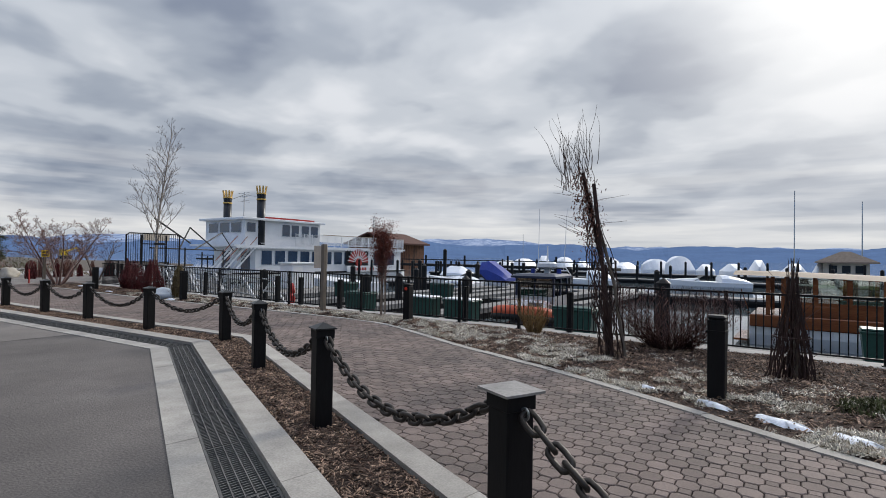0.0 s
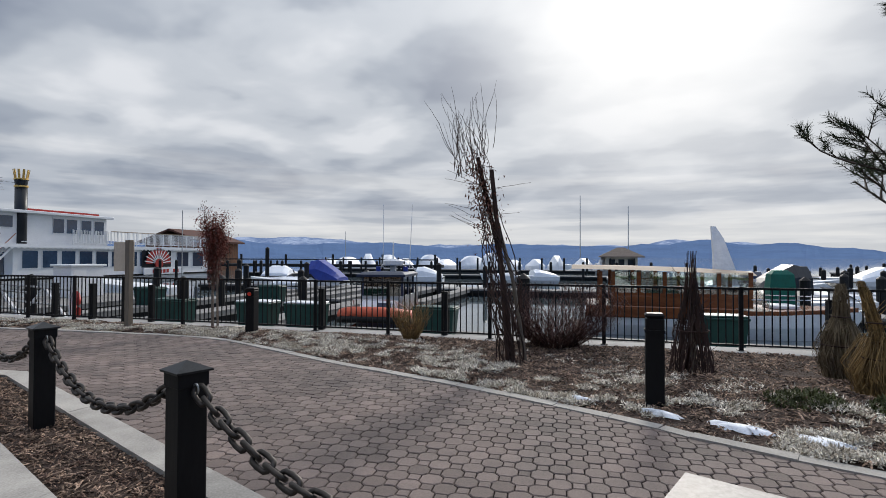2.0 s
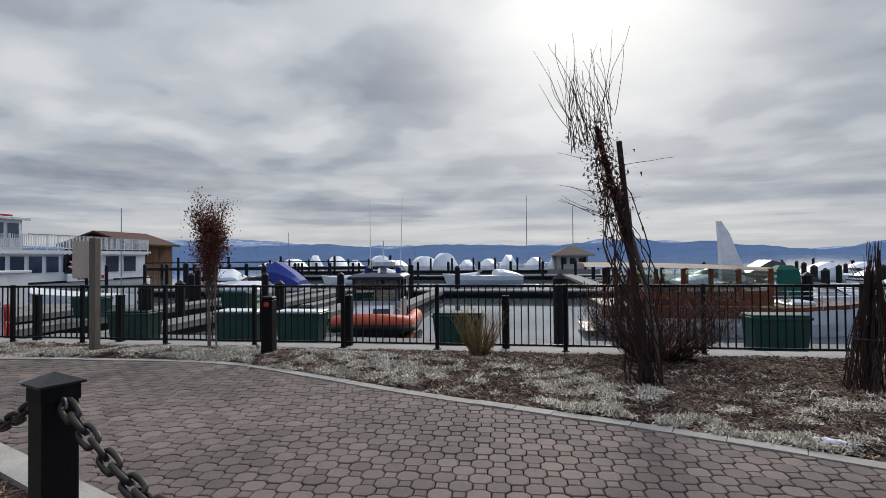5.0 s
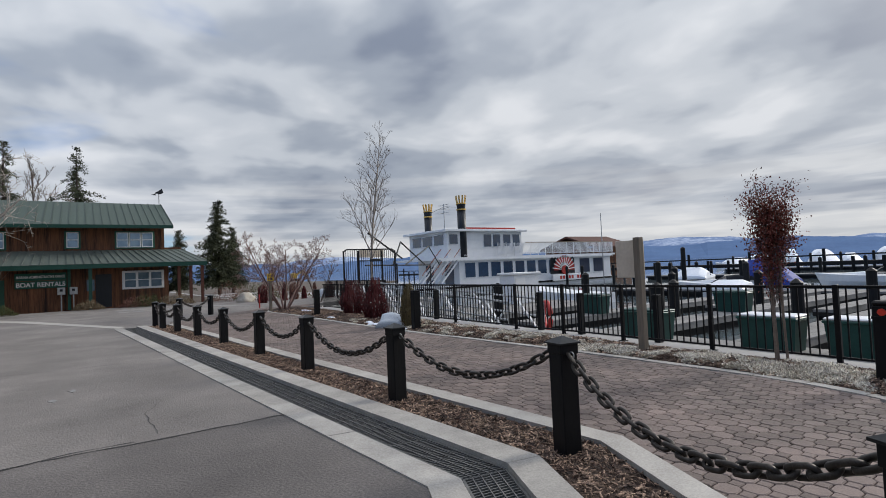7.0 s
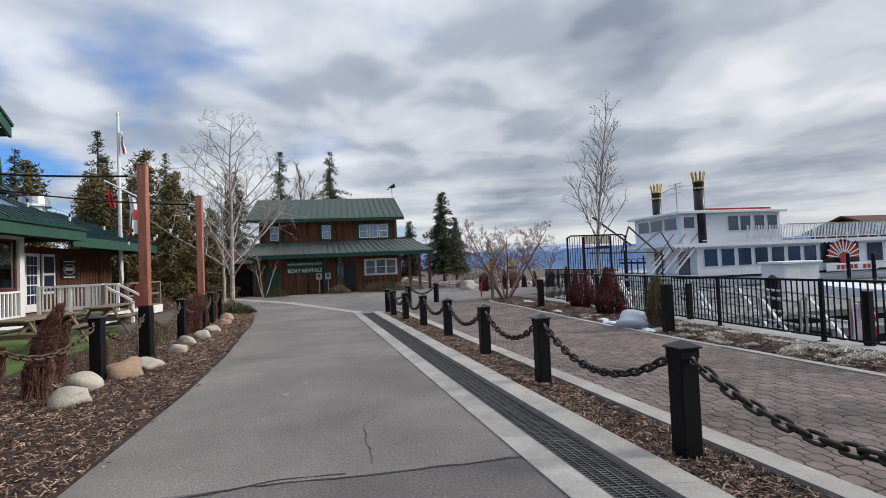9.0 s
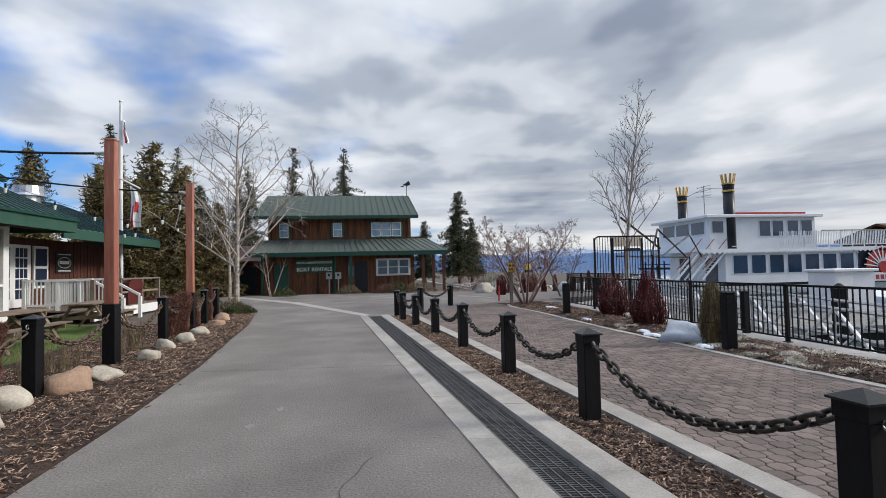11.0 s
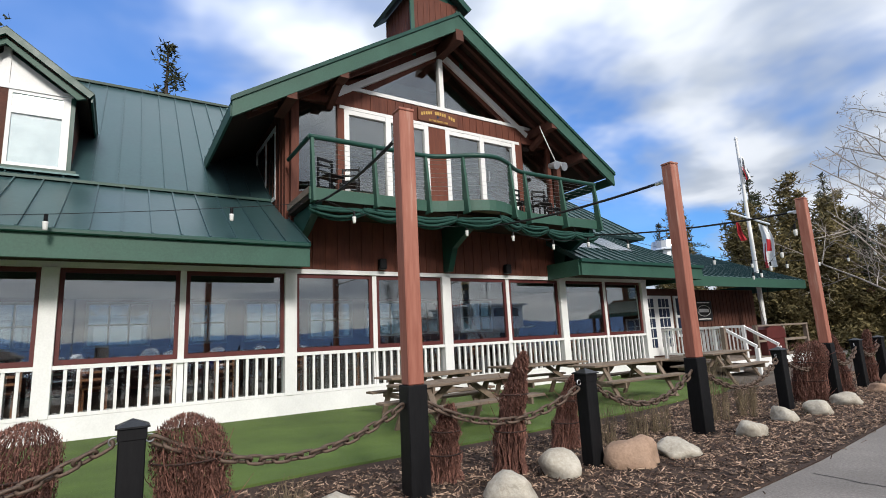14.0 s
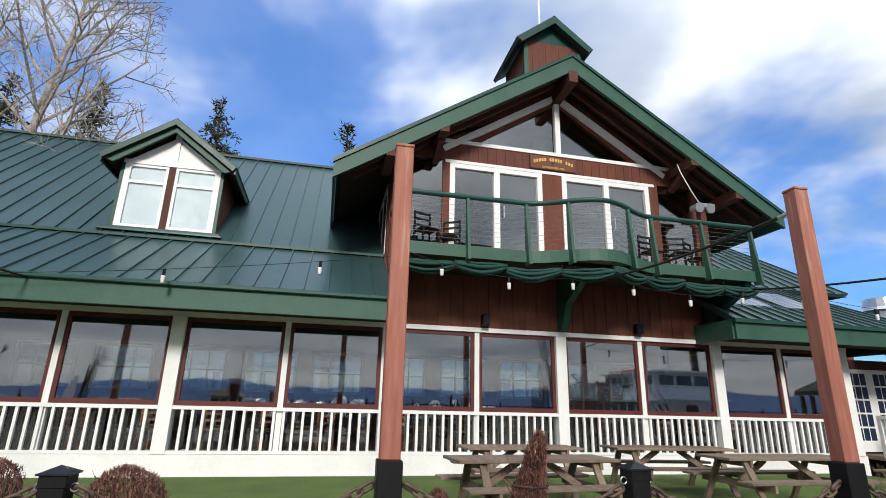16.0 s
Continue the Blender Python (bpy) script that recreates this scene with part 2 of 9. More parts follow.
MAROON = M("maroon_frame", (0.105, 0.022, 0.020), (0.07, 0.016, 0.015), 0.5, s1=3, s2=30, bump=0.1)
BEAM = M("dark_red_timber", (0.105, 0.040, 0.026), (0.055, 0.021, 0.015), 0.75, s1=2, s2=22, bump=0.35)
# dark soffit wood, its colour deepened further for the shade under the eaves
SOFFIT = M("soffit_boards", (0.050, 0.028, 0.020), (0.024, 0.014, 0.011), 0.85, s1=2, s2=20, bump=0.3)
GREEN = M("green_trim", (0.038, 0.100, 0.072), (0.025, 0.070, 0.050), 0.5, s1=2, s2=30, bump=0.12)
GREENDK = M("dark_green_rail", (0.012, 0.060, 0.045), (0.008, 0.042, 0.032), 0.4, s1=3, s2=40, bump=0.05)
ROOF = M("green_metal_roof", (0.050, 0.098, 0.102), (0.036, 0.074, 0.078), 0.34, 0.3, s1=0.8, s2=12, bump=0.04, depth=0.01)
ROOF2 = M("faded_green_roof", (0.062, 0.088, 0.072), (0.042, 0.062, 0.052), 0.6, 0.1, s1=0.8, s2=12, bump=0.04)
# green roof coloured paler for the sky glare on the porch
PORCHROOF = M("glare_pale_roof", (0.150, 0.175, 0.155), (0.095, 0.115, 0.102), 0.55, 0.15, s1=0.8, s2=12, bump=0.04)
CANVAS = M("green_canvas", (0.016, 0.065, 0.052), (0.009, 0.040, 0.032), 0.8, s1=5, s2=40, bump=0.4, depth=0.01)
GLASS = glass("window_glass")
TINTGLASS = glass("tinted_glass", (0.34, 0.40, 0.43))
# room surfaces hold the dimness indoors in their colour
DARKROOM = M("painted_dim_interior", (0.075, 0.060, 0.05), (0.04, 0.032, 0.027), 0.8, s1=1, s2=10)
# cloud-pale colour that paints the reflected sky into the dormer windows
CLOUDGLASS = M("painted_sky_reflection", (0.74, 0.77, 0.80), (0.50, 0.55, 0.60), 0.5, s1=1.6, s2=6, bump=0)
CHAIRWOOD = M("orange_brown_wood", (0.32, 0.13, 0.06), (0.20, 0.08, 0.04), 0.5, s1=5, s2=40, local=True)
BROWNBOARD = M("stained_barn_boards", (0.23, 0.100, 0.050), (0.030, 0.018, 0.014), 0.8, s1=1.6, s2=9, bump=0.3, stretch=(3, 3, 0.16), lo=0.38, hi=0.64)
SIGNGREEN = M("sign_green", (0.024, 0.112, 0.080), (0.018, 0.085, 0.060), 0.5, s1=2, s2=30, bump=0.05)
YELLOW = M("yellow_sign", (0.75, 0.50, 0.02), (0.62, 0.40, 0.02), 0.5, s1=4, s2=30, bump=0.05)
GOLD = M("gold_paint", (0.62, 0.40, 0.12), (0.45, 0.28, 0.08), 0.45, 0.3, s1=6, s2=40, bump=0.1)
STACK = M("stack_black", (0.016, 0.02, 0.026), (0.010, 0.012, 0.016), 0.4, s1=1, s2=10, bump=0.05)
RED = M("red_paint", (0.42, 0.035, 0.028), (0.30, 0.024, 0.02), 0.5, s1=3, s2=30, bump=0.05)
ORANGE = M("orange_collar", (0.60, 0.115, 0.055), (0.42, 0.08, 0.04), 0.6, s1=2, s2=30, bump=0.15)
BLUECOVER = M("blue_cover", (0.025, 0.055, 0.30), (0.018, 0.035, 0.20), 0.7, s1=3, s2=20, bump=0.4, depth=0.02)
NAVY = M("navy_paint", (0.018, 0.030, 0.065), (0.012, 0.02, 0.045), 0.4, s1=2, s2=20, bump=0.05)
TEAL = M("green_cover", (0.01, 0.13, 0.095), (0.008, 0.085, 0.062), 0.7, s1=4, s2=20, bump=0.3)
VARNISH = M("varnished_mahogany", (0.22, 0.072, 0.026), (0.10, 0.033, 0.014), 0.25, s1=1.2, s2=16, bump=0.1, stretch=(4, 0.4, 4))
DOCK = M("dock_planks", (0.27, 0.262, 0.25), (0.15, 0.145, 0.14), 0.9, s1=1.5, s2=25, bump=0.3)
PILE = M("tarred_pile", (0.014, 0.015, 0.017), (0.007, 0.008, 0.009), 0.75, s1=3, s2=30, bump=0.4, stretch=(1, 1, 0.2), specular=0.2)
BINGREEN = M("dock_box_green", (0.012, 0.060, 0.050), (0.008, 0.040, 0.034), 0.5, s1=3, s2=30, bump=0.05)
BOULDER_W = M("pale_boulder", (0.50, 0.46, 0.39), (0.30, 0.265, 0.215), 0.85, s1=3, s2=30, bump=0.6, depth=0.015, local=True)
BOULDER_T = M("tan_boulder", (0.40, 0.27, 0.19), (0.25, 0.165, 0.115), 0.85, s1=3, s2=30, bump=0.6, depth=0.015, local=True)
BOULDER_B = M("blue_grey_boulder", (0.50, 0.54, 0.58), (0.34, 0.37, 0.41), 0.8, s1=2, s2=25, bump=0.4, depth=0.01, local=True)
BARK = M("dark_bark", (0.075, 0.058, 0.048), (0.035, 0.027, 0.023), 0.95, s1=4, s2=30, bump=0.8, depth=0.015, stretch=(1, 1, 0.25))
BIRCH = M("pale_bark", (0.40, 0.355, 0.31), (0.17, 0.145, 0.125), 0.85, s1=3, s2=14, bump=0.3, stretch=(1, 1, 1.6), lo=0.38, hi=0.55)
TWIG = M("grey_twigs", (0.17, 0.135, 0.115), (0.09, 0.07, 0.06), 0.9, s1=4, s2=40, bump=0)
VINE = M("dark_vine", (0.060, 0.034, 0.028), (0.026, 0.016, 0.014), 0.9, s1=4, s2=40, bump=0.2)
BUNDLE = M("red_brown_twigs", (0.23, 0.110, 0.083), (0.075, 0.034, 0.027), 0.9, s1=5, s2=50, bump=0, rand=0.5, island=True)
REDTWIG = M("red_osier_twigs", (0.125, 0.022, 0.022), (0.045, 0.010, 0.011), 0.8, s1=5, s2=50, bump=0, rand=0.5, island=True)
STRAW = M("dry_straw", (0.34, 0.22, 0.09), (0.13, 0.085, 0.038), 0.9, s1=5, s2=50, bump=0, rand=0.55, island=True)
GRASSDRY = M("dry_stems", (0.20, 0.155, 0.095), (0.10, 0.075, 0.05), 0.9, s1=5, s2=50, bump=0, rand=0.35, island=True)
RUSTLEAF = M("rust_leaves", (0.25, 0.080, 0.060), (0.12, 0.036, 0.029), 0.8, s1=6, s2=40, bump=0, rand=0.45, island=True)
NEEDLE = M("pine_needles", (0.060, 0.075, 0.036), (0.022, 0.032, 0.016), 0.75, s1=3, s2=20, bump=0, rand=0.4, island=True)
NEEDLE2 = M("conifer_needles", (0.072, 0.078, 0.036), (0.026, 0.031, 0.017), 0.8, s1=0.8, s2=8, bump=0, rand=0.5, island=True)
OLIVE = M("olive_foliage", (0.20, 0.155, 0.065), (0.085, 0.075, 0.033), 0.85, s1=0.7, s2=8, bump=0, rand=0.45, island=True)
SHRUBGREEN = M("dull_green_shrub", (0.085, 0.095, 0.035), (0.045, 0.05, 0.022), 0.85, s1=3, s2=20, bump=0, rand=0.4, island=True)
# the haze of distance is painted in as a blue base colour
MOUNTAIN = M("haze_blue_mountains", (0.115, 0.18, 0.31), (0.09, 0.14, 0.25), 1.0, s1=0.006, s2=0.05, bump=0, specular=0.0)
CABLE = M("black_cable", (0.012, 0.012, 0.013), (0.008, 0.008, 0.008), 0.6, s1=5, s2=50, bump=0)
STEEL = M("bright_steel", (0.62, 0.63, 0.64), (0.5, 0.51, 0.52), 0.3, 0.9, s1=3, s2=30, bump=0.05)
PAINTLINE = M("worn_road_paint", (0.42, 0.42, 0.41), (0.22, 0.22, 0.22), 0.85, s1=5, s2=60, bump=0.1)
BULB = M("bulb_glass", (0.7, 0.7, 0.68), (0.55, 0.55, 0.53), 0.1, s1=5, s2=50, bump=0)
REFLECT = M("red_reflector", (0.65, 0.05, 0.03), (0.5, 0.04, 0.02), 0.3, s1=5, s2=50, bump=0)
TYRE = M("rubber", (0.015, 0.015, 0.015), (0.01, 0.01, 0.01), 0.8, s1=5, s2=50, bump=0.1)
CREAM = M("cream_paint", (0.60, 0.52, 0.42), (0.48, 0.41, 0.33), 0.6, s1=2, s2=20, bump=0.1)
FLAGRED = M("flag_red", (0.50, 0.03, 0.04), (0.40, 0.025, 0.03), 0.8, s1=4, s2=40, bump=0.1)

WATER = bpy.data.materials.new("lake_water")
WATER.use_nodes = True
_n, _l = WATER.node_tree.nodes, WATER.node_tree.links
_b = _n["Principled BSDF"]
_b.inputs["Base Color"].default_value = (0.10, 0.125, 0.135, 1)
_b.inputs["Roughness"].default_value = 0.04
_b.inputs["IOR"].default_value = 1.6
_t = _n.new("ShaderNodeTexNoise")
_t.inputs["Scale"].default_value, _t.inputs["Detail"].default_value = 1.4, 5
_g = _n.new("ShaderNodeNewGeometry")
_m = _n.new("ShaderNodeMapping")
_m.inputs["Scale"].default_value = (0.6, 1.4, 1)
_l.new(_g.outputs["Position"], _m.inputs[0])
_l.new(_m.outputs[0], _t.inputs["Vector"])
_p = _n.new("ShaderNodeBump")
_p.inputs["Strength"].default_value, _p.inputs["Distance"].default_value = 0.05, 0.05
_l.new(_t.outputs["Fac"], _p.inputs["Height"])
_l.new(_p.outputs[0], _b.inputs["Normal"])

# ---- building helpers ----


def mesh_of(name, bm, mat, smooth=False):
    me = bpy.data.meshes.new(name)
    bm.normal_update()
    bm.to_mesh(me)
    bm.free()
    if smooth:
        me.polygons.foreach_set("use_smooth", [True] * len(me.polygons))
    if mat:
        me.materials.append(mat)
    return me


def thing(name, label, category, at=(0, 0, 0), rz=0, group="", kind=""):
    ob = new(name)
    ob.empty_display_size = 0.2
    ob.matrix_world = pose(*at, 0, 0, rz)
    return tagged(ob, label, category, group, kind)


def part(name, bm, mat, parent, label="", smooth=False):
    ob = new(name, bm if isinstance(bm, bpy.types.Mesh) else mesh_of(name, bm, mat, smooth))
    ob.parent = parent
    if label:
        ob["label"] = label
    return ob


def solo(name, bm, mat, label, category, at=(0, 0, 0), rz=0, group="", kind="", smooth=False):
    ob = new(name, bm if isinstance(bm, bpy.types.Mesh) else mesh_of(name, bm, mat, smooth))
    ob.matrix_world = pose(*at, 0, 0, rz)
    return tagged(ob, label, category, group, kind)


def place(ob, x=0, y=0, z=0, rx=0, ry=0, rz=0):
    ob.matrix_local = pose(x, y, z, rx, ry, rz)
    return ob


def B():
    return bmesh.new()


def box(bm, x0, x1, y0, y1, z0, z1, bevel=0.0):
    v = [bm.verts.new((x, y, z)) for z in (z0, z1) for y in (y0, y1) for x in (x0, x1)]
    fs = [bm.faces.new([v[i] for i in q]) for q in ((0, 2, 3, 1), (4, 5, 7, 6), (0, 1, 5, 4), (2, 6, 7, 3), (0, 4, 6, 2), (1, 3, 7, 5))]
    if bevel:
        es = list({e for f in fs for e in f.edges})
        bmesh.ops.bevel(bm, geom=es, offset=bevel, segments=1, affect='EDGES')
    return bm


def bx(x0, x1, y0, y1, z0, z1, bevel=0.0):
    return box(B(), x0, x1, y0, y1, z0, z1, bevel)


def beam(bm, p0, p1, w, h, up=(0, 0, 1)):
    """A squared timber from p0 to p1, w wide and h high."""
    p0, p1 = Vector(p0), Vector(p1)
    d = (p1 - p0).normalized()
    s = d.cross(Vector(up))
    s = s.normalized() if s.length > 1e-4 else Vector((1, 0, 0))
    u = s.cross(d).normalized()
    v = [bm.verts.new(p + s * a * w / 2 + u * b * h / 2) for p in (p0, p1) for a, b in ((-1, -1), (1, -1), (1, 1), (-1, 1))]
    for q in ((0, 3, 2, 1), (4, 5, 6, 7), (0, 1, 5, 4), (1, 2, 6, 5), (2, 3, 7, 6), (3, 0, 4, 7)):
        bm.faces.new([v[i] for i in q])
    return bm


def tube(bm, pts, r, n=8, r1=None, caps=True):
    """A round bar along points, tapering from r to r1."""
    pts = [Vector(p) for p in pts]
    r1 = r if r1 is None else r1
    rings = []
    ref = Vector((0, 0, 1)) if abs((pts[-1] - pts[0]).normalized().z) < 0.9 else Vector((1, 0, 0))
    for i, p in enumerate(pts):
        d = (pts[min(i + 1, len(pts) - 1)] - pts[max(i - 1, 0)]).normalized()
        s = d.cross(ref).normalized()
        u = s.cross(d)
        rad = r + (r1 - r) * i / max(len(pts) - 1, 1)
        rings.append([bm.verts.new(p + (s * math.cos(2 * math.pi * k / n) + u * math.sin(2 * math.pi * k / n)) * rad) for k in range(n)])
    for a, b in zip(rings, rings[1:]):
        for k in range(n):
            bm.faces.new((a[k], a[(k + 1) % n], b[(k + 1) % n], b[k]))
    if caps and n > 2:
        bm.faces.new(rings[0][::-1])
        bm.faces.new(rings[-1])
    return bm


def prism(bm, pts, z0, z1):
    """A slab with the plan pts (counter-clockwise) between two heights."""
    lo = [bm.verts.new((x, y, z0)) for x, y in pts]
    hi = [bm.verts.new((x, y, z1)) for x, y in pts]
    n = len(pts)
    for k in range(n):
        bm.faces.new((lo[k], lo[(k + 1) % n], hi[(k + 1) % n], hi[k]))
    bm.faces.new(hi)
    bm.faces.new(lo[::-1])
    return bm


def extrude_poly(bm, pts, axis, a0, a1):
    """A plate whose outline lies across an axis: pts are (u, z); axis 'x' takes u as y, axis 'y' takes u as x."""
    def vert(u, z, a):
        return (a, u, z) if axis == 'x' else (u, a, z)
    lo = [bm.verts.new(vert(u, z, a0)) for u, z in pts]
    hi = [bm.verts.new(vert(u, z, a1)) for u, z in pts]
    n = len(pts)
    for k in range(n):
        bm.faces.new((lo[k], lo[(k + 1) % n], hi[(k + 1) % n], hi[k]))
    bm.faces.new(hi)
    bm.faces.new(lo[::-1])
    bmesh.ops.recalc_face_normals(bm, faces=bm.faces)
    return bm


def slab4(bm, a, b, c, d, t):
    """A sloping sheet with corners a b c d and the thickness t below it."""
    a, b, c, d = map(Vector, (a, b, c, d))
    nrm = (b - a).cross(d - a).normalized()
    if nrm.z < 0:
        nrm = -nrm
    top = [bm.verts.new(p) for p in (a, b, c, d)]
    low = [bm.verts.new(p - nrm * t) for p in (a, b, c, d)]
    bm.faces.new(top)
    bm.faces.new(low[::-1])
    for k in range(4):
        bm.faces.new((top[k], low[k], low[(k + 1) % 4], top[(k + 1) % 4]))
    bmesh.ops.recalc_face_normals(bm, faces=bm.faces)
    return bm


def seams(bm, a, b, c, d, step, w=0.03, h=0.04):
    """Standing seams up a sheet from the eave a-b to the upper edge d-c."""
    a, b, c, d = map(Vector, (a, b, c, d))
    nrm = (b - a).cross(d - a).normalized()
    if nrm.z < 0:
        nrm = -nrm
    n = max(int((b - a).length / step), 1)
    for i in range(n + 1):
        p, q = a.lerp(b, i / n) + nrm * h / 2, d.lerp(c, i / n) + nrm * h / 2
        if (q - p).length > 0.15:
            beam(bm, p, q, w, h, nrm)
    return bm


def blades(name_mat, pts, rng, length, width, spread, up=0.6):
    """Loose thin leaves or twigs round points, as one mesh."""
    vs, fs = [], []
    for x, y, z in pts:
        a = rng.uniform(0, 2 * math.pi)
        tilt = rng.uniform(0, spread)
        ln = length * rng.uniform(0.6, 1.4)
        dx, dy, dz = math.cos(a) * math.sin(tilt) * ln, math.sin(a) * math.sin(tilt) * ln, math.cos(tilt) * ln * up
        sx, sy = -math.sin(a) * width, math.cos(a) * width
        k = len(vs)
        vs += [(x - sx, y - sy, z), (x + sx, y + sy, z), (x + dx + sx * 0.3, y + dy + sy * 0.3, z + dz)]
        fs.append((k, k + 1, k + 2))
    me = bpy.data.meshes.new("blades")
    me.from_pydata(vs, [], fs)
    me.materials.append(name_mat)
    return me


def lettering(text, size, mat, parent, m, name="lettering", depth=0.004, width=1.0):
    cu = bpy.data.curves.new(name, 'FONT')
    cu.body, cu.size, cu.extrude, cu.align_x, cu.align_y = text, size, depth, 'CENTER', 'CENTER'
    cu.offset = size * 0.022
    tmp = bpy.data.objects.new(name, cu)
    scene.collection.objects.link(tmp)
    me = bpy.data.meshes.new_from_object(tmp.evaluated_get(bpy.context.evaluated_depsgraph_get()))
    bpy.data.objects.remove(tmp)
    me.materials.clear()
    me.materials.append(mat)
    ob = new(name, me)
    ob.parent = parent
    ob.matrix_local = m @ Matrix.Diagonal((width, 1, 1, 1))
    return ob

# ---- ground, road, path, water ----
WATER_Z = -1.0
FENCE_X = 10.68
solo("ground", prism(B(), [(-2500, -2500), (10.45, -2500), (10.45, 2500), (-2500, 2500)], -0.3, -0.07), DIRT, "bare brown winter ground under the whole shore", "ground", kind="structure")
wbm = B()
wbm.faces.new([wbm.verts.new(p) for p in ((11.0, -2500, WATER_Z), (4500, -2500, WATER_Z), (4500, 3500, WATER_Z), (11.0, 3500, WATER_Z))])
solo("water", wbm, WATER, "calm grey lake water reflecting the clouds", "water", kind="structure")

# the line of chain posts beside the drain; other lines run at offsets from it
D1 = Vector((0.397, 0.918))
CORNER = Vector((5.56, 8.54))
LINE = [CORNER - D1 * 15.0, CORNER, Vector((4.06, 25.9))]


def off(i, d):
    """The i-th corner of the post line, shifted d metres to the right of the walk."""
    dirs = [(LINE[k + 1] - LINE[k]).normalized() for k in range(2)]
    nr = [Vector((q.y, -q.x)) for q in dirs]
    if i == 0:
        return LINE[0] + nr[0] * d
    if i == 2:
        return LINE[2] + nr[1] * d
    mid = (nr[0] + nr[1]).normalized()
    return LINE[1] + mid * (d / mid.dot(nr[0]))


def along(d, s):
    """The point s metres past (before, if negative) the corner on the line at offset d."""
    c = off(1, d)
    return c + ((off(2, d) - c).normalized() * s if s > 0 else (off(0, d) - c).normalized() * -s)


def strip(name, d0, d1, z0, z1, step, mat, parent, rng, gap=0.006):
    """Slabs end to end between two offsets."""
    for leg, total in ((-1, 15.0), (1, 17.3)):
        n = int(total / step)
        for k in range(n):
            s0, s1 = leg * (k * total / n + gap / 2), leg * ((k + 1) * total / n - gap / 2)
            if k == 0:
                s0 = leg * 0.0005
            q = [along(d0, s0), along(d1, s0), along(d1, s1), along(d0, s1)]
            if leg < 0:
                q = q[::-1]
            dz = rng.uniform(-0.003, 0.003)
            bm = B()
            prism(bm, [tuple(p) for p in q], z0, z1 + dz)
            part(name, bm, mat, parent)


rng = random.Random(4)
EDGE_L = [(-2.8, -16), (-2.4, -5), (-1.6, 1.0), (0.60, 4.4), (0.62, 9), (0.58, 12), (0.52, 15), (0.34, 18), (0.02, 21), (-0.32, 24.5), (-0.7, 27), (-1.3, 30), (-3.0, 33), (-6.0, 36), (-14.0, 38)]
STRIP_D, DRAIN_L, DRAIN_R, KERB_D, BAND_L, BAND_R = -1.20, -0.94, -0.56, -0.27, 0.33, 0.56


def lerp_x(pts, y):
    for (xa, ya), (xb, yb) in zip(pts, pts[1:]):
        if ya <= y <= yb:
            return xa + (xb - xa) * (y - ya) / (yb - ya)
    return pts[0][0] if y < pts[0][1] else pts[-1][0]


EDGE_R = [tuple(off(0, STRIP_D)), tuple(off(1, STRIP_D)), tuple(off(2, STRIP_D)), (off(2, 1.3).x, off(2, 1.3).y + 0.02), (9.4, 31.0), (9.5, 31.01), (15.9, 33.0), (16.0, 40.0), (9.5, 43.2)]
JOINT_Y = 11.40
ys = sorted({-12.0 + 0.5 * i for i in range(111)} | {JOINT_Y} | {p[1] for p in EDGE_L if -12 <= p[1]} | {p[1] for p in EDGE_R if -12 <= p[1]})
for name, y0, y1, mat, label in (("road", -12.0, JOINT_Y, ASPHALT_SOUTH, "dark grey asphalt road with a sealed joint"), ("road_north", JOINT_Y, 43.2, ASPHALT, "worn pale grey asphalt road with fine cracks")):
    bm = B()
    row = [[bm.verts.new((x, y, z)) for x, z in ((lerp_x(EDGE_L, y) - 0.02, -0.06), (lerp_x(EDGE_L, y) - 0.02, 0), (lerp_x(EDGE_R, y), 0), (lerp_x(EDGE_R, y), -0.06))] for y in ys if y0 <= y <= y1]
    for p, q in zip(row, row[1:]):
        for k in range(3):
            bm.faces.new((p[k], p[k + 1], q[k + 1], q[k]))
    solo(name, bm, mat, label, "road", kind="structure")

kerb = thing("drain_kerb", "pale concrete kerbs along a grated drain", "kerb", kind="structure")
strip("concrete_slab", STRIP_D, DRAIN_L - 0.004, -0.15, 0.012, 1.55, CONCRETE, kerb, rng)
strip("concrete_slab", DRAIN_R + 0.004, KERB_D, -0.15, 0.045, 1.9, CONCRETE, kerb, rng)
strip("concrete_slab", BAND_L, BAND_R, -0.15, 0.05, 2.4, CONCRETE, kerb, rng)
bm = B()
for leg, total in ((-1, 15.0), (1, 17.3)):
    q = [along(DRAIN_L - 0.004, 0), along(DRAIN_R + 0.004, 0), along(DRAIN_R + 0.004, leg * total), along(DRAIN_L - 0.004, leg * total)]
    prism(bm, [tuple(p) for p in (q if leg > 0 else q[::-1])], -0.2, -0.09)
part("channel", bm, JOINT, kerb, "dark drain channel")
# grates: a frame of long bars over many short ones, in 1 m lengths
for leg, total in ((-1, 14.9), (1, 17.2)):
    n = int(total)
    for k in range(n):
        s0, s1 = k * total / n + 0.008, (k + 1) * total / n - 0.008
        bm = B()
        for j in range(6):
            d = DRAIN_L + 0.012 + j * (DRAIN_R - DRAIN_L - 0.024) / 5
            a, b = along(d, leg * s0), along(d, leg * s1)
            beam(bm, (*a, -0.012), (*b, -0.012), 0.020 if j in (0, 5) else 0.010, 0.03)
        m = 26
        for j in range(m + 1):
            s = s0 + (s1 - s0) * j / m
            a, b = along(DRAIN_L + 0.01, leg * s), along(DRAIN_R - 0.01, leg * s)
            beam(bm, (*a, -0.014), (*b, -0.014), 0.011, 0.022)
        part("grate", bm, GRATE, kerb)

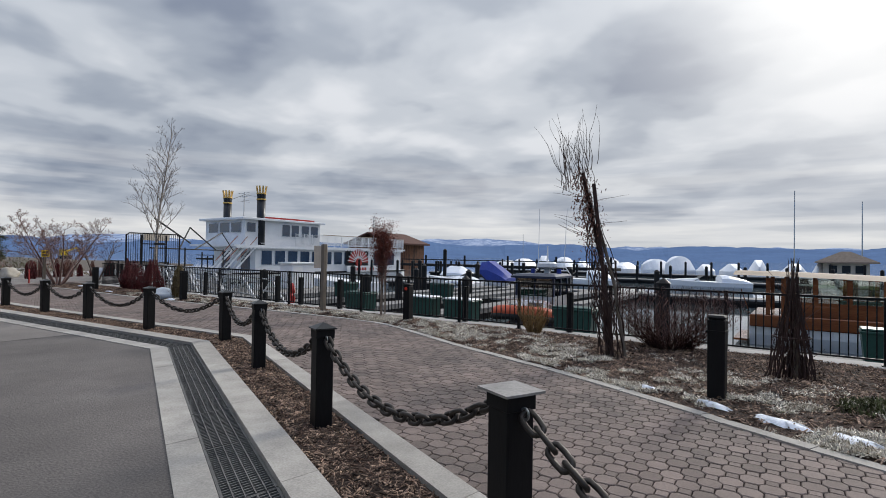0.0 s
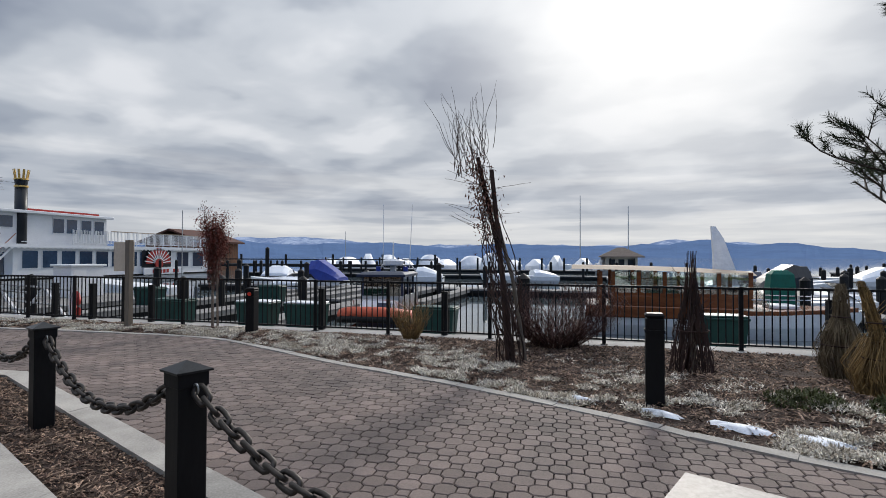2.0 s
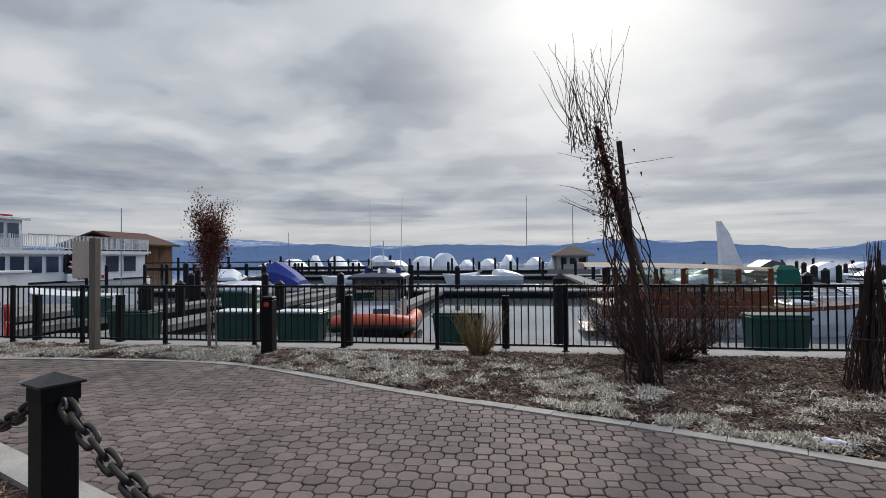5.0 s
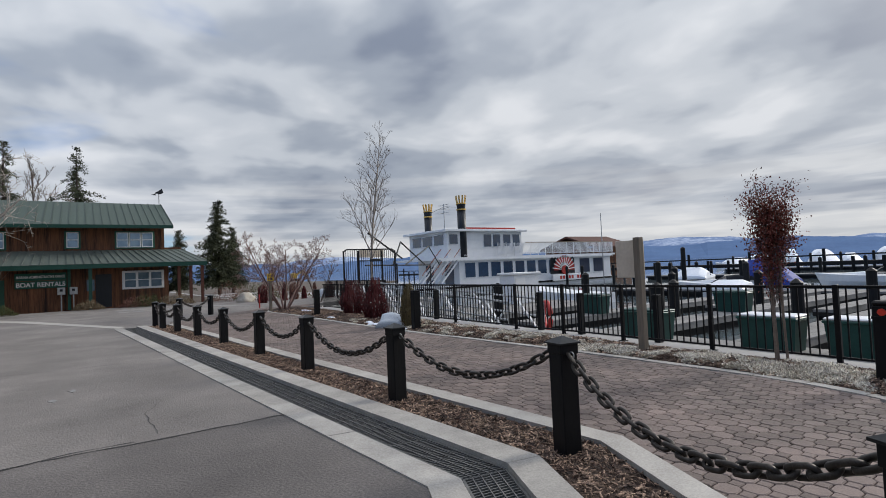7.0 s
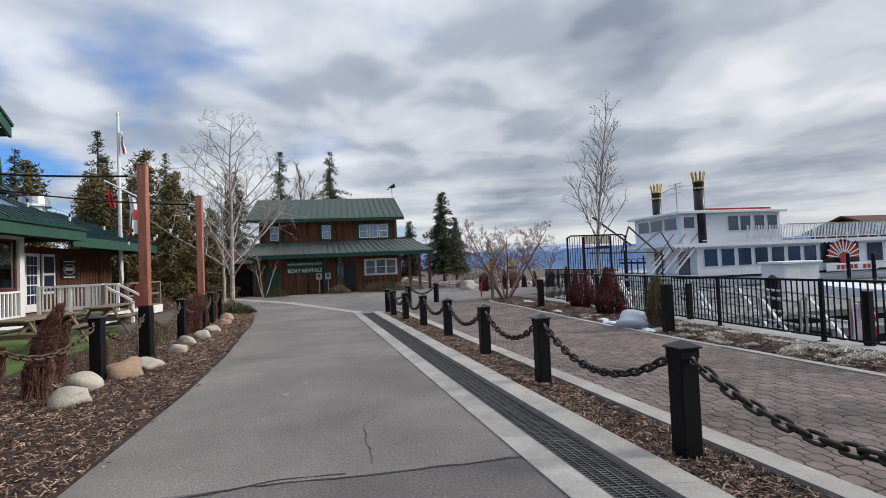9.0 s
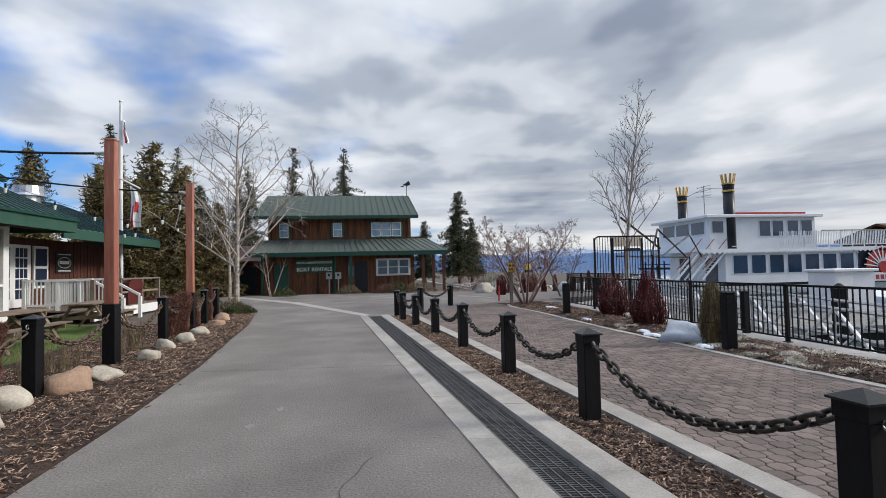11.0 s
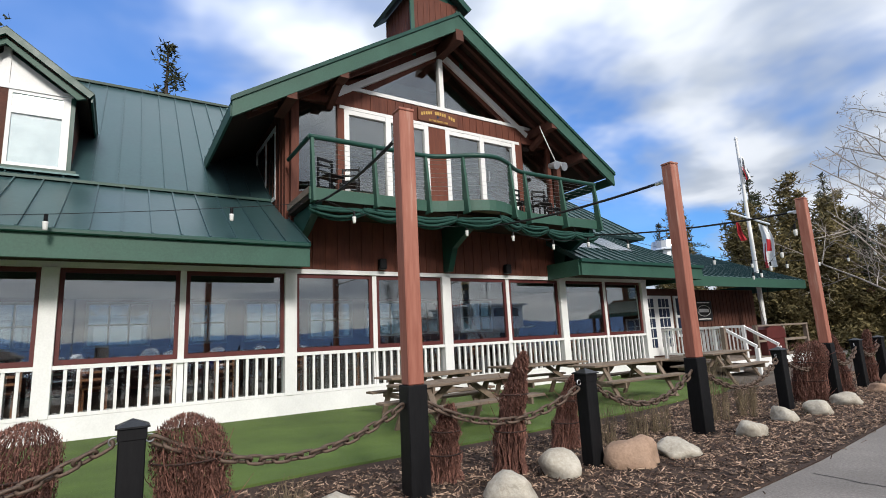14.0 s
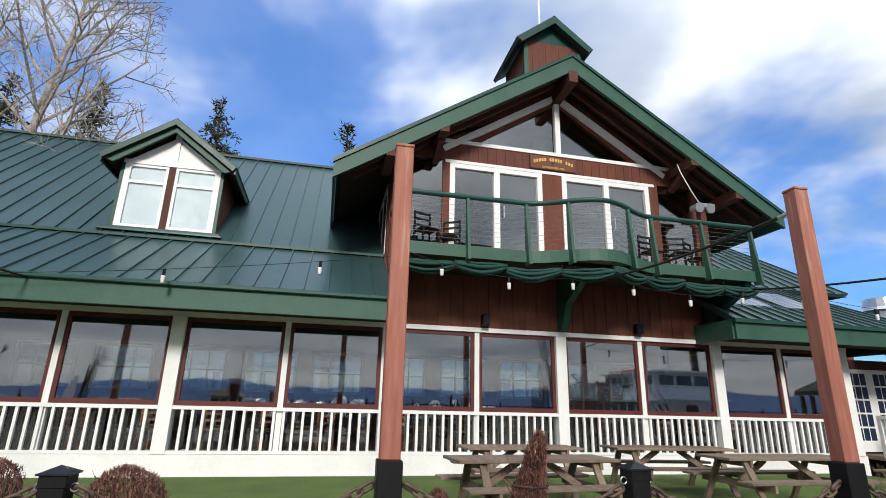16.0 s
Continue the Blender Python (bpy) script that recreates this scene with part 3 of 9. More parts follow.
# planted strip between kerb and path band
bm = B()
for leg, total in ((-1, 15.0), (1, 17.3)):
    q = [along(KERB_D + 0.003, 0), along(BAND_L - 0.003, 0), along(BAND_L - 0.003, leg * total), along(KERB_D + 0.003, leg * total)]
    prism(bm, [tuple(p) for p in (q if leg > 0 else q[::-1])], -0.15, 0.012)
solo("mulch_strip", bm, MULCH, "narrow bed of dark bark mulch under the chain posts", "mulch", kind="structure")

# paved path with its far edging
FAR = [(1.6, -9), (3.6, -5), (5.52, -0.25), (6.10, 0.85), (6.70, 2.12), (7.06, 2.97), (7.38, 3.83), (7.80, 4.93), (8.50, 6.49), (9.08, 7.9), (9.18, 9.5), (9.06, 11.68), (8.88, 13.99), (8.68, 16.45),
       (8.52, 19.5), (8.46, 22.4), (8.48, 24.8), (8.32, 26.7), (8.45, 28.2), (9.2, 29.2), (10.4, 29.3), (11.3, 28.6)]


def far_x(y):
    for (xa, ya), (xb, yb) in zip(FAR[:18], FAR[1:19]):
        if ya <= y <= yb:
            return xa + (xb - xa) * (y - ya) / (yb - ya)
    return FAR[17][0]


def smooth_line(pts, n=5):
    out = []
    for i in range(len(pts) - 1):
        p0, p1, p2, p3 = (Vector(pts[max(min(k, len(pts) - 1), 0)]) for k in (i - 1, i, i + 1, i + 2))
        for j in range(n):
            t = j / n
            out.append(0.5 * (2 * p1 + (p2 - p0) * t + (2 * p0 - 5 * p1 + 4 * p2 - p3) * t * t + (3 * p1 - p0 - 3 * p2 + p3) * t ** 3))
    out.append(Vector(pts[-1]))
    return out


FARS = smooth_line(FAR)
near_pts = [tuple(off(0, BAND_R + 0.003)), tuple(off(1, BAND_R + 0.003)), tuple(off(2, BAND_R + 0.003))]
bed_pts = [tuple(p) for p in FARS]
solo("path_base", prism(B(), [near_pts[0], *bed_pts, (15.9, 32.9), (9.5, 30.98), near_pts[2], near_pts[1]], -0.15, 0.010), JOINT,
     "dark sand joints under the block paving", "path", kind="structure")

edging = thing("path_edging", "pale concrete edging round the planted bed", "edging", kind="structure")
for a, b in zip(FARS[::2], FARS[2::2]):
    d = (b - a).normalized()
    nr = Vector((d.y, -d.x)) * 0.14
    a2, b2 = a + d * 0.003, b - d * 0.003
    bm = B()
    prism(bm, [tuple(p) for p in (a2, a2 + nr, b2 + nr, b2)], -0.15, 0.052 + rng.uniform(-0.004, 0.004))
    part("edging_stone", bm, CONCRETE, edging)

# planted bed by the fence, its ground humped a little
bm = B()
rows_y = [-16 + 0.4 * i for i in range(113)]
grid = []
for y in rows_y:
    x0 = (far_x(y) if y > -9 else 1.6) + 0.12
    x1 = 10.44
    line = []
    for k in range(9):
        f = k / 8
        x = x0 + (x1 - x0) * f
        z = 0.035 + 0.10 * math.sin(math.pi * f) * (0.5 + noise.noise((x * 0.5, y * 0.5, 0))) + 0.03 * noise.noise((x * 2, y * 2, 3))
        line.append(bm.verts.new((x, y, max(z, 0.02) if 0 < k < 8 else 0.03)))
    grid.append(line)
for a, b in zip(grid, grid[1:]):
    for k in range(8):
        bm.faces.new((a[k], a[k + 1], b[k + 1], b[k]))
bmesh.ops.recalc_face_normals(bm, faces=bm.faces)
solo("planting_bed", bm, MULCH, "bed of dark red-brown bark mulch along the fence", "mulch bed", kind="structure")


def bed_z(x, y):
    x0 = far_x(y) + 0.12
    f = min(max((x - x0) / max(10.44 - x0, 0.1), 0), 1)
    return 0.035 + 0.10 * math.sin(math.pi * f) * (0.5 + noise.noise((x * 0.5, y * 0.5, 0))) + 0.03 * noise.noise((x * 2, y * 2, 3))


# sea wall in cast lengths
wall = thing("seawall", "pale concrete sea wall at the water's edge", "sea wall", kind="structure")
y = -40.0
while y < 28:
    part("wall_block", bx(10.445, 11.02, y + 0.004, y + 3.996, -2.5, 0.03, 0.012), SEAWALL, wall)
    y += 4.0
part("quay_face", bx(10.445, 11.0, 28.1, 400, -2.5, -0.08), SEAWALL, wall)
part("quay_face", bx(10.445, 11.0, -400, -40.1, -2.5, -0.08), SEAWALL, wall)

# left bed and lawn
left_edge = [p for p in EDGE_L if p[1] < 34]
solo("left_bed", prism(B(), [(-3.4, -16), *left_edge, (-3.4, 33)], -0.2, 0.015), MULCH, "bed of bark mulch between the road and the lawn", "mulch bed", kind="structure")
solo("lawn", prism(B(), [(-8.2, -14), (-3.1, -14), (-2.7, 6), (-2.75, 11), (-3.0, 14), (-3.05, 17), (-3.2, 20), (-3.6, 23), (-4.6, 25.5), (-6.2, 26.5), (-8.2, 26.6)], -0.1, 0.045), TURF,
     "bright green artificial turf in front of the clubhouse", "lawn", kind="structure")

# dark tar lines along the cracks of the road
cracks = thing("road_cracks", "dark sealed cracks in the asphalt", "road crack", kind="structure")


def crack(pts, w):
    r = random.Random(len(pts) + int(pts[0][1] * 10))
    line = [Vector(pts[0])]
    for a, b in zip(pts, pts[1:]):
        a, b = Vector(a), Vector(b)
        n = max(int((b - a).length / 0.12), 1)
        line += [a.lerp(b, (i + 1) / n) + Vector((r.uniform(-0.02, 0.02), r.uniform(-0.02, 0.02))) for i in range(n)]
    bm = B()
    vs = []
    for i, p in enumerate(line):
        d = (line[min(i + 1, len(line) - 1)] - line[max(i - 1, 0)]).normalized()
        nr = Vector((d.y, -d.x)) * w * r.uniform(0.4, 1.2) / 2
        vs.append((bm.verts.new((*(p - nr), 0.004)), bm.verts.new((*(p + nr), 0.004))))
    for (a, b), (c, d) in zip(vs, vs[1:]):
        bm.faces.new((a, b, d, c))
    part("crack", bm, TAR, cracks)


crack([(1.0, 11.28), (2.1, 11.42), (3.0, 11.38), (4.12, 11.40)], 0.030)
crack([(0.62, 11.20), (1.5, 11.30), (2.2, 11.50), (2.7, 11.46)], 0.020)
crack([(0.5, 17.42), (1.8, 17.30), (3.6, 17.10)], 0.016)
crack([(2.9, 11.6), (2.85, 12.6), (3.1, 13.2)], 0.010)
crack([(0.1, 22.5), (3.4, 22.8)], 0.02)
# pale concrete gutter across the end of the road and worn paint beyond
bm = B()
prism(bm, [(3.0, 26.0), (3.2, 26.5), (-0.1, 34.6), (-5.6, 44), (-6.3, 43.6), (-0.5, 34.2)], -0.05, 0.006)
solo("road_gutter", bm, CONCRETE, "pale concrete gutter strip across the asphalt", "gutter", kind="structure")
marks = thing("road_paint", "worn white parking marks on the asphalt", "road marking", kind="structure")
for a, b in (((3.2, 38.6), (7.6, 37.2)), ((3.3, 36.6), (6.0, 36.2)), ((3.6, 40.3), (6.6, 39.7)), ((3.2, 38.6), (4.6, 36.4)), ((-0.9, 39.3), (1.4, 39.0)), ((7.8, 37.5), (9.2, 33.6)), ((5.4, 38), (6.6, 36.1))):
    part("painted_line", beam(B(), (*a, 0.003), (*b, 0.003), 0.14, 0.006), PAINTLINE, marks)
for k, (x, y) in enumerate(((1.9, 14.3), (2.1, 14.9), (2.0, 21.5))):
    bm = B()
    r = random.Random(k)
    prism(bm, [(x + math.cos(a) * r.uniform(0.02, 0.06), y + math.sin(a) * r.uniform(0.04, 0.16)) for a in [i * math.pi / 5 for i in range(10)]], -0.01, 0.003)
    part("pale_stain", bm, DUST, marks)

# ---- chain posts ----


def chain_post(at, rz, h=0.97, w=0.165, flat=False, hooks=True, label="black timber post with a metal cap and chain hooks"):
    t = thing("chain_post", label, "post", at, rz, group="chain posts")
    part("shaft", bx(-w / 2, w / 2, -w / 2, w / 2, -0.12, h - 0.03, 0.008), BLACK, t)
    bm = bx(-w / 2 - 0.006, w / 2 + 0.006, -w / 2 - 0.006, w / 2 + 0.006, h - 0.11, h - 0.028, 0.004)
    part("collar", bm, BLACK, t)
    c = w / 2 + (0.038 if flat else 0.022)
    bm = B()
    base = [bm.verts.new((x, y, h - 0.028)) for x, y in ((-c, -c), (c, -c), (c, c), (-c, c))]
    rim = [bm.verts.new((x, y, h - 0.016)) for x, y in ((-c, -c), (c, -c), (c, c), (-c, c))]
    tip = bm.verts.new((0, 0, h + (-0.014 if flat else 0.034)))
    bm.faces.new(base[::-1])
    for k in range(4):
        bm.faces.new((base[k], base[(k + 1) % 4], rim[(k + 1) % 4], rim[k]))
        bm.faces.new((rim[k], rim[(k + 1) % 4], tip))
    part("cap", bm, CAPPLATE if flat else CAPMETAL, t, "flat galvanised cap plate" if flat else "dark metal pyramid cap")
    if hooks:
        for sgn in (-1, 1):
            bm = B()
            pts = [(0, sgn * (w / 2 + 0.028 - 0.028 * math.cos(a)), h - 0.115 + 0.028 * math.sin(a)) for a in [i * math.pi / 5 for i in range(-5, 6)]]
            tube(bm, pts, 0.006, 6)
            part("eye_bolt", bm, GALV, t, "galvanised eye bolt")
    return t


def link_mesh(mat):
    bm = B()
    n, m = 14, 6
    L, R, r = 0.070, 0.034, 0.0145
    rings = []
    for i in range(n):
        a = 2 * math.pi * i / n
        cx, cy = math.cos(a) * R, math.sin(a) * R
        cy += (L - R) * (1 if math.sin(a) > 0.01 else -1 if math.sin(a) < -0.01 else 0)
        outward = Vector((math.cos(a), math.sin(a), 0))
        rings.append([bm.verts.new(Vector((cx, cy, 0)) + outward * r * math.cos(b) + Vector((0, 0, 1)) * r * math.sin(b)) for b in [2 * math.pi * j / m for j in range(m)]])
    for i in range(n):
        p, q = rings[i], rings[(i + 1) % n]
        for j in range(m):
            bm.faces.new((p[j], p[(j + 1) % m], q[(j + 1) % m], q[j]))
    bmesh.ops.recalc_face_normals(bm, faces=bm.faces)
    return mesh_of("link", bm, mat, True)


LINK, RUSTLINK = link_mesh(CHAIN), link_mesh(RUSTCHAIN)


def hang_chain(p, q, sag, label, group, pitch=0.104, link=LINK):
    p, q = Vector(p), Vector(q)
    t = thing("chain", label, "chain", tuple(p), group=group)
    span = (q - p).length
    n = 60
    pts = [p.lerp(q, i / n) - Vector((0, 0, sag * 4 * (i / n) * (1 - i / n))) for i in range(n + 1)]
    total = sum((b - a).length for a, b in zip(pts, pts[1:]))
    count = max(int(total / pitch), 2)
    step, acc, k, done = total / count, 0.0, 0, 0
    r = random.Random(int(span * 1000))
    for c in range(count):
        want = (c + 0.5) * step
        while k < n - 1 and acc + (pts[k + 1] - pts[k]).length < want:
            acc += (pts[k + 1] - pts[k]).length
            k += 1
        d = (pts[k + 1] - pts[k])
        at = pts[k] + d * ((want - acc) / d.length)
        d.normalize()
        s = d.cross(Vector((0, 0, 1))).normalized()
        u = s.cross(d)
        ang = (math.pi / 2 if c % 2 else 0) + math.pi / 4 + r.uniform(-0.25, 0.25)
        xs = s * math.cos(ang) + u * math.sin(ang)
        zs = xs.cross(d)
        ob = new("link", link)
        ob.parent = t
        m = Matrix((xs, d, zs)).transposed().to_4x4()
        m.translation = at - p
        ob.matrix_local = m


RIGHT_POSTS = [(1.25, -1.55), (2.47, 0.97), (3.48, 3.51), (4.59, 6.10), (5.57, 8.55), (5.365, 11.03), (5.21, 13.72), (5.05, 16.03), (4.87, 18.53), (4.65, 20.84), (4.37, 22.65), (4.14, 24.25), (4.06, 25.7), (5.06, 27.85), (6.45, 29.5)]
POST_H = [0.98, 0.99, 0.955, 0.945, 0.925, 0.89, 0.875, 0.86, 0.84] + [0.825] * 6
rng = random.Random(8)
for i, (x, y) in enumerate(RIGHT_POSTS):
    nb = RIGHT_POSTS[min(i + 1, len(RIGHT_POSTS) - 1)]
    pv = RIGHT_POSTS[max(i - 1, 0)]
    a = math.degrees(math.atan2(nb[1] - pv[1], nb[0] - pv[0])) - 90
    chain_post((x, y, 0), a, POST_H[i], flat=(i == 1), label="black timber post with a flat metal cap in the mulch strip" if i == 1 else "black timber post with a pyramid cap and eye bolts")
CHAIN_Z = [h - 0.115 for h in POST_H]
for i, ((xa, ya), (xb, yb)) in enumerate(zip(RIGHT_POSTS, RIGHT_POSTS[1:])):
    d = Vector((xb - xa, yb - ya, 0)).normalized() * 0.125
    L = math.hypot(xb - xa, yb - ya)
    hang_chain((xa + d.x, ya + d.y, CHAIN_Z[i]), (xb - d.x, yb - d.y, CHAIN_Z[i + 1]), 0.125 * L if L > 2 else 0.17 * L, "heavy dark steel chain sagging between black posts", "chains by the path")

# bollards in the planted bed
for x, y, h, lab in ((6.77, 0.61, 0.98, "black bollard with a worn top in the planted bed"), (9.74, 7.61, 0.94, "black bollard with a round red reflector in the bed"),
                     (9.06, 16.73, 1.0, "black bollard in the bed before the gangway"), (9.11, 23.87, 0.95, "black bollard beside red twig bushes")):
    t = thing("bollard", lab, "bollard", (x, y, 0.03), rng.uniform(-4, 4), group="bed bollards")
    part("shaft", bx(-0.09, 0.09, -0.09, 0.09, -0.15, h - 0.05, 0.01), BLACK, t)
    part("cap", bx(-0.095, 0.095, -0.095, 0.095, h - 0.05, h, 0.02), BLACK, t)
    part("band", bx(-0.097, 0.097, -0.097, 0.097, h - 0.20, h - 0.17), BLACK, t)
    if "red" in lab and "round" in lab:
        bm = B()
        tube(bm, [(-0.088, 0, h - 0.12), (-0.102, 0, h - 0.12)], 0.04, 12)
        part("reflector", bm, REFLECT, t, "round red reflector")

# ---- fence along the sea wall ----
BALUSTER = mesh_of("baluster", bx(-0.009, 0.009, -0.009, 0.009, 0.10, 1.02), BLACKMETAL)


def fence_panel(x, y0, y1, post=True):
    L = y1 - y0
    t = thing("fence_panel", "black metal railing panel with square bars on the sea wall", "fence", (x, y0, 0.03), group="sea wall fence")
    part("top_rail", bx(-0.022, 0.022, 0.03, L - 0.03, 1.02, 1.06, 0.005), BLACKMETAL, t)
    part("bottom_rail", bx(-0.018, 0.018, 0.03, L - 0.03, 0.075, 0.105, 0.004), BLACKMETAL, t)
    bm = bx(-0.032, 0.032, -0.032, 0.032, -0.03, 1.07, 0.006)
    box(bm, -0.06, 0.06, -0.06, 0.06, -0.03, 0.012)
    part("post", bm, BLACKMETAL, t)
    n = int(L / 0.115)
    for k in range(1, n):
        part("baluster", BALUSTER, None, t).matrix_local = pose(0, L * k / n, 0)
    return t


FENCE_Y = [-9.6, -7.5, -5.4, -3.3, -1.22, 0.98, 3.05, 5.12, 6.75, 8.37, 10.1, 11.8, 13.3, 14.8, 17.3, 20.1, 22.9, 25.3, 27.4]
for a, b in zip(FENCE_Y, FENCE_Y[1:]):
    fence_panel(FENCE_X, a, b)
# short black stubs behind the rail
for y in (-2.6, 4.0, 6.72, 11.2, 14.2, 13.0, 18.6):
    t = thing("mooring_stub", "short black timber stub behind the railing", "post", (10.90, y, 0.03), group="stubs behind the railing")
    part("stub", bx(-0.06, 0.06, -0.06, 0.06, -0.2, 0.84, 0.01), PILE, t)
    part("stub_top", bx(-0.065, 0.065, -0.065, 0.065, 0.84, 0.87, 0.01), PILE, t)
# tall grey post with a pale board
t = thing("notice_post", "weathered square timber post with a pale blank board", "sign post", (9.95, 10.86, 0.03))
part("post", bx(-0.06, 0.06, -0.06, 0.06, -0.2, 1.90, 0.008), GREYPOST, t)
part("board", bx(0.062, 0.085, -0.05, 0.50, 1.22, 1.86, 0.004), CREAM, t, "pale back of a notice board")

# ---- clubhouse ----
club = thing("clubhouse", "red-brown timber clubhouse with green metal roof and white window bays", "house")
FX = -8.3
COLS = [-10.3, -6.1, -1.95, 2.2, 6.4, 10.58, 14.82, 18.88, 23.1, 27.0]
# floor, skirt, back walls, room coloured dark for its dimness behind the glass
part("skirt", bx(FX - 0.1, FX + 0.12, -10.5, 27.2, -0.1, 0.44), WHITE, club, "white painted skirting wall")
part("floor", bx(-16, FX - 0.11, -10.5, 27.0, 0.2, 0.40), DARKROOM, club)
# back wall with a row of small-paned windows that lights the dining room from behind
part("wall", bx(-16.2, -16, -10.5, 37, 0, 1.7), SIDING, club)
part("wall", bx(-16.2, -16, -10.5, 37, 3.1, 5.0), SIDING, club)
for k in range(16):
    y0 = -9.9 + 2.3 * k
    part("wall", bx(-16.2, -16, y0 + 1.75, y0 + 2.3, 1.7, 3.1), SIDING, club)
    w = part("back_window", bx(-16.15, -15.97, y0, y0 + 0.08, 1.7, 3.1), WHITE, club, "white small-paned window across the room")
    part("pane", bx(-16.09, -16.08, y0 + 0.08, y0 + 1.67, 1.78, 3.02), TINTGLASS, w).visible_shadow = False
    part("jamb", bx(-16.15, -15.97, y0 + 1.67, y0 + 1.75, 1.7, 3.1), WHITE, w)
    part("head", bx(-16.15, -15.97, y0 + 0.08, y0 + 1.67, 3.02, 3.1), WHITE, w)
    part("sill", bx(-16.15, -15.97, y0 + 0.08, y0 + 1.67, 1.7, 1.78), WHITE, w)
    part("bar", bx(-16.12, -16.02, y0 + 0.08, y0 + 1.67, 2.36, 2.41), WHITE, w)
    for q in (0.58, 1.12):
        part("bar", bx(-16.11, -16.03, y0 + q, y0 + q + 0.05, 1.78, 3.02), WHITE, w)
part("wall", bx(-16.2, -16, -10.5, -9.9, 1.7, 3.1), SIDING, club)
part("wall", bx(-16.2, -16, 26.9, 37, 1.7, 3.1), SIDING, club)
part("wall", bx(-16, FX + 0.02, -10.7, -10.5, 0, 3.6), SIDING, club)
part("wall", bx(-15.9, FX - 0.05, 27.1, 27.3, 0.0, 3.7), SIDING, club)
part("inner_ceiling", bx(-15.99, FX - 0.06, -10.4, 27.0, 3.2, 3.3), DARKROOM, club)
bm = bx(FX - 0.10, FX + 0.10, -10.5, 27.2, 3.06, 3.16)
part("head_trim", bm, WHITE, club, "white trim above the windows")
for y in COLS:
    bm = bx(FX - 0.12, FX + 0.14, y - 0.13, y + 0.13, 0.441, 3.058, 0.006)
    part("column", bm, WHITE, club)
BAL = mesh_of("baluster", bx(-0.026, 0.026, -0.026, 0.026, 0.50, 1.26), WHITE)


def bay(y0, y1):
    y0, y1 = y0 + 0.13, y1 - 0.13
    w = part("window", bx(FX - 0.04, FX + 0.06, (y0 + y1) / 2 - 0.055, (y0 + y1) / 2 + 0.055, 0.45, 3.058), WHITE, club, "pair of large panes in maroon frames")
    for a, b in ((y0, (y0 + y1) / 2 - 0.055), ((y0 + y1) / 2 + 0.055, y1)):
        bm = B()
        for q in ((a, b, 1.33, 1.42), (a, b, 2.97, 3.055)):
            box(bm, FX - 0.02, FX + 0.04, q[0], q[1], q[2], q[3])
        for q in ((a, a + 0.075), (b - 0.075, b)):
            box(bm, FX - 0.02, FX + 0.04, q[0], q[1], 1.42, 2.97)
        part("frame", bm, MAROON, w)
        part("pane", bx(FX + 0.0, FX + 0.008, a + 0.075, b - 0.075, 1.42, 2.97), GLASS, w).visible_shadow = False
        part("lower_pane", bx(FX - 0.03, FX - 0.022, a, b, 0.46, 1.325), GLASS, w).visible_shadow = False
    r = part("railing", bx(FX + 0.045, FX + 0.125, y0, y1, 1.255, 1.325), WHITE, club)
    part("bottom_rail", bx(FX + 0.05, FX + 0.12, y0, y1, 0.445, 0.505), WHITE, r)
    n = int((y1 - y0) / 0.188)
    for k in range(1, n):
        part("baluster", BAL, None, r).matrix_local = pose(FX + 0.085, y0 + (y1 - y0) * k / n, 0)


for a, b in zip(COLS, COLS[1:]):
    bay(a, b)

# board-and-batten band under the balcony and the upper wall, with openings
GY, GW = 18.95, 4.13        # middle and half width of the gabled part


def boards(y0, y1, z0, ztop, step=0.30):
    """Battens on the wall."""
    y = y0
    while y < y1:
        z1 = ztop(y) if callable(ztop) else ztop
        if z1 - z0 > 0.1:
            part("batten", bx(FX + 0.101, FX + 0.118, y - 0.012, y + 0.012, z0, z1), SIDING, club)
        y += step


part("wall", bx(FX - 0.1, FX + 0.1, GY - GW, GY + GW, 3.162, 4.9), SIDING, club)
boards(GY - GW + 0.2, GY + GW, 3.17, 4.32)
DOORS = ((16.12, 18.55), (19.10, 21.62))
for y0, y1 in ((GY - GW, 15.0), (15.95, 16.12), (18.55, 19.10), (21.62, 21.9), (22.95, GY + GW)):
    part("wall", bx(FX - 0.1, FX + 0.1, y0, y1, 4.9, 7.30), SIDING, club)
part("wall", bx(FX - 0.1, FX + 0.1, GY - GW, GY + GW, 7.302, 7.76), SIDING, club)
boards(15.9, 22.1, 7.31, 7.75, 0.24)
part("lintel", bx(FX - 0.09, FX + 0.13, 15.2, 22.8, 7.762, 7.86), WHITE, club, "white sill under the gable lights")
part("lintel", bx(FX - 0.08, FX + 0.12, 16.0, 21.8, 7.22, 7.30), WHITE, club)


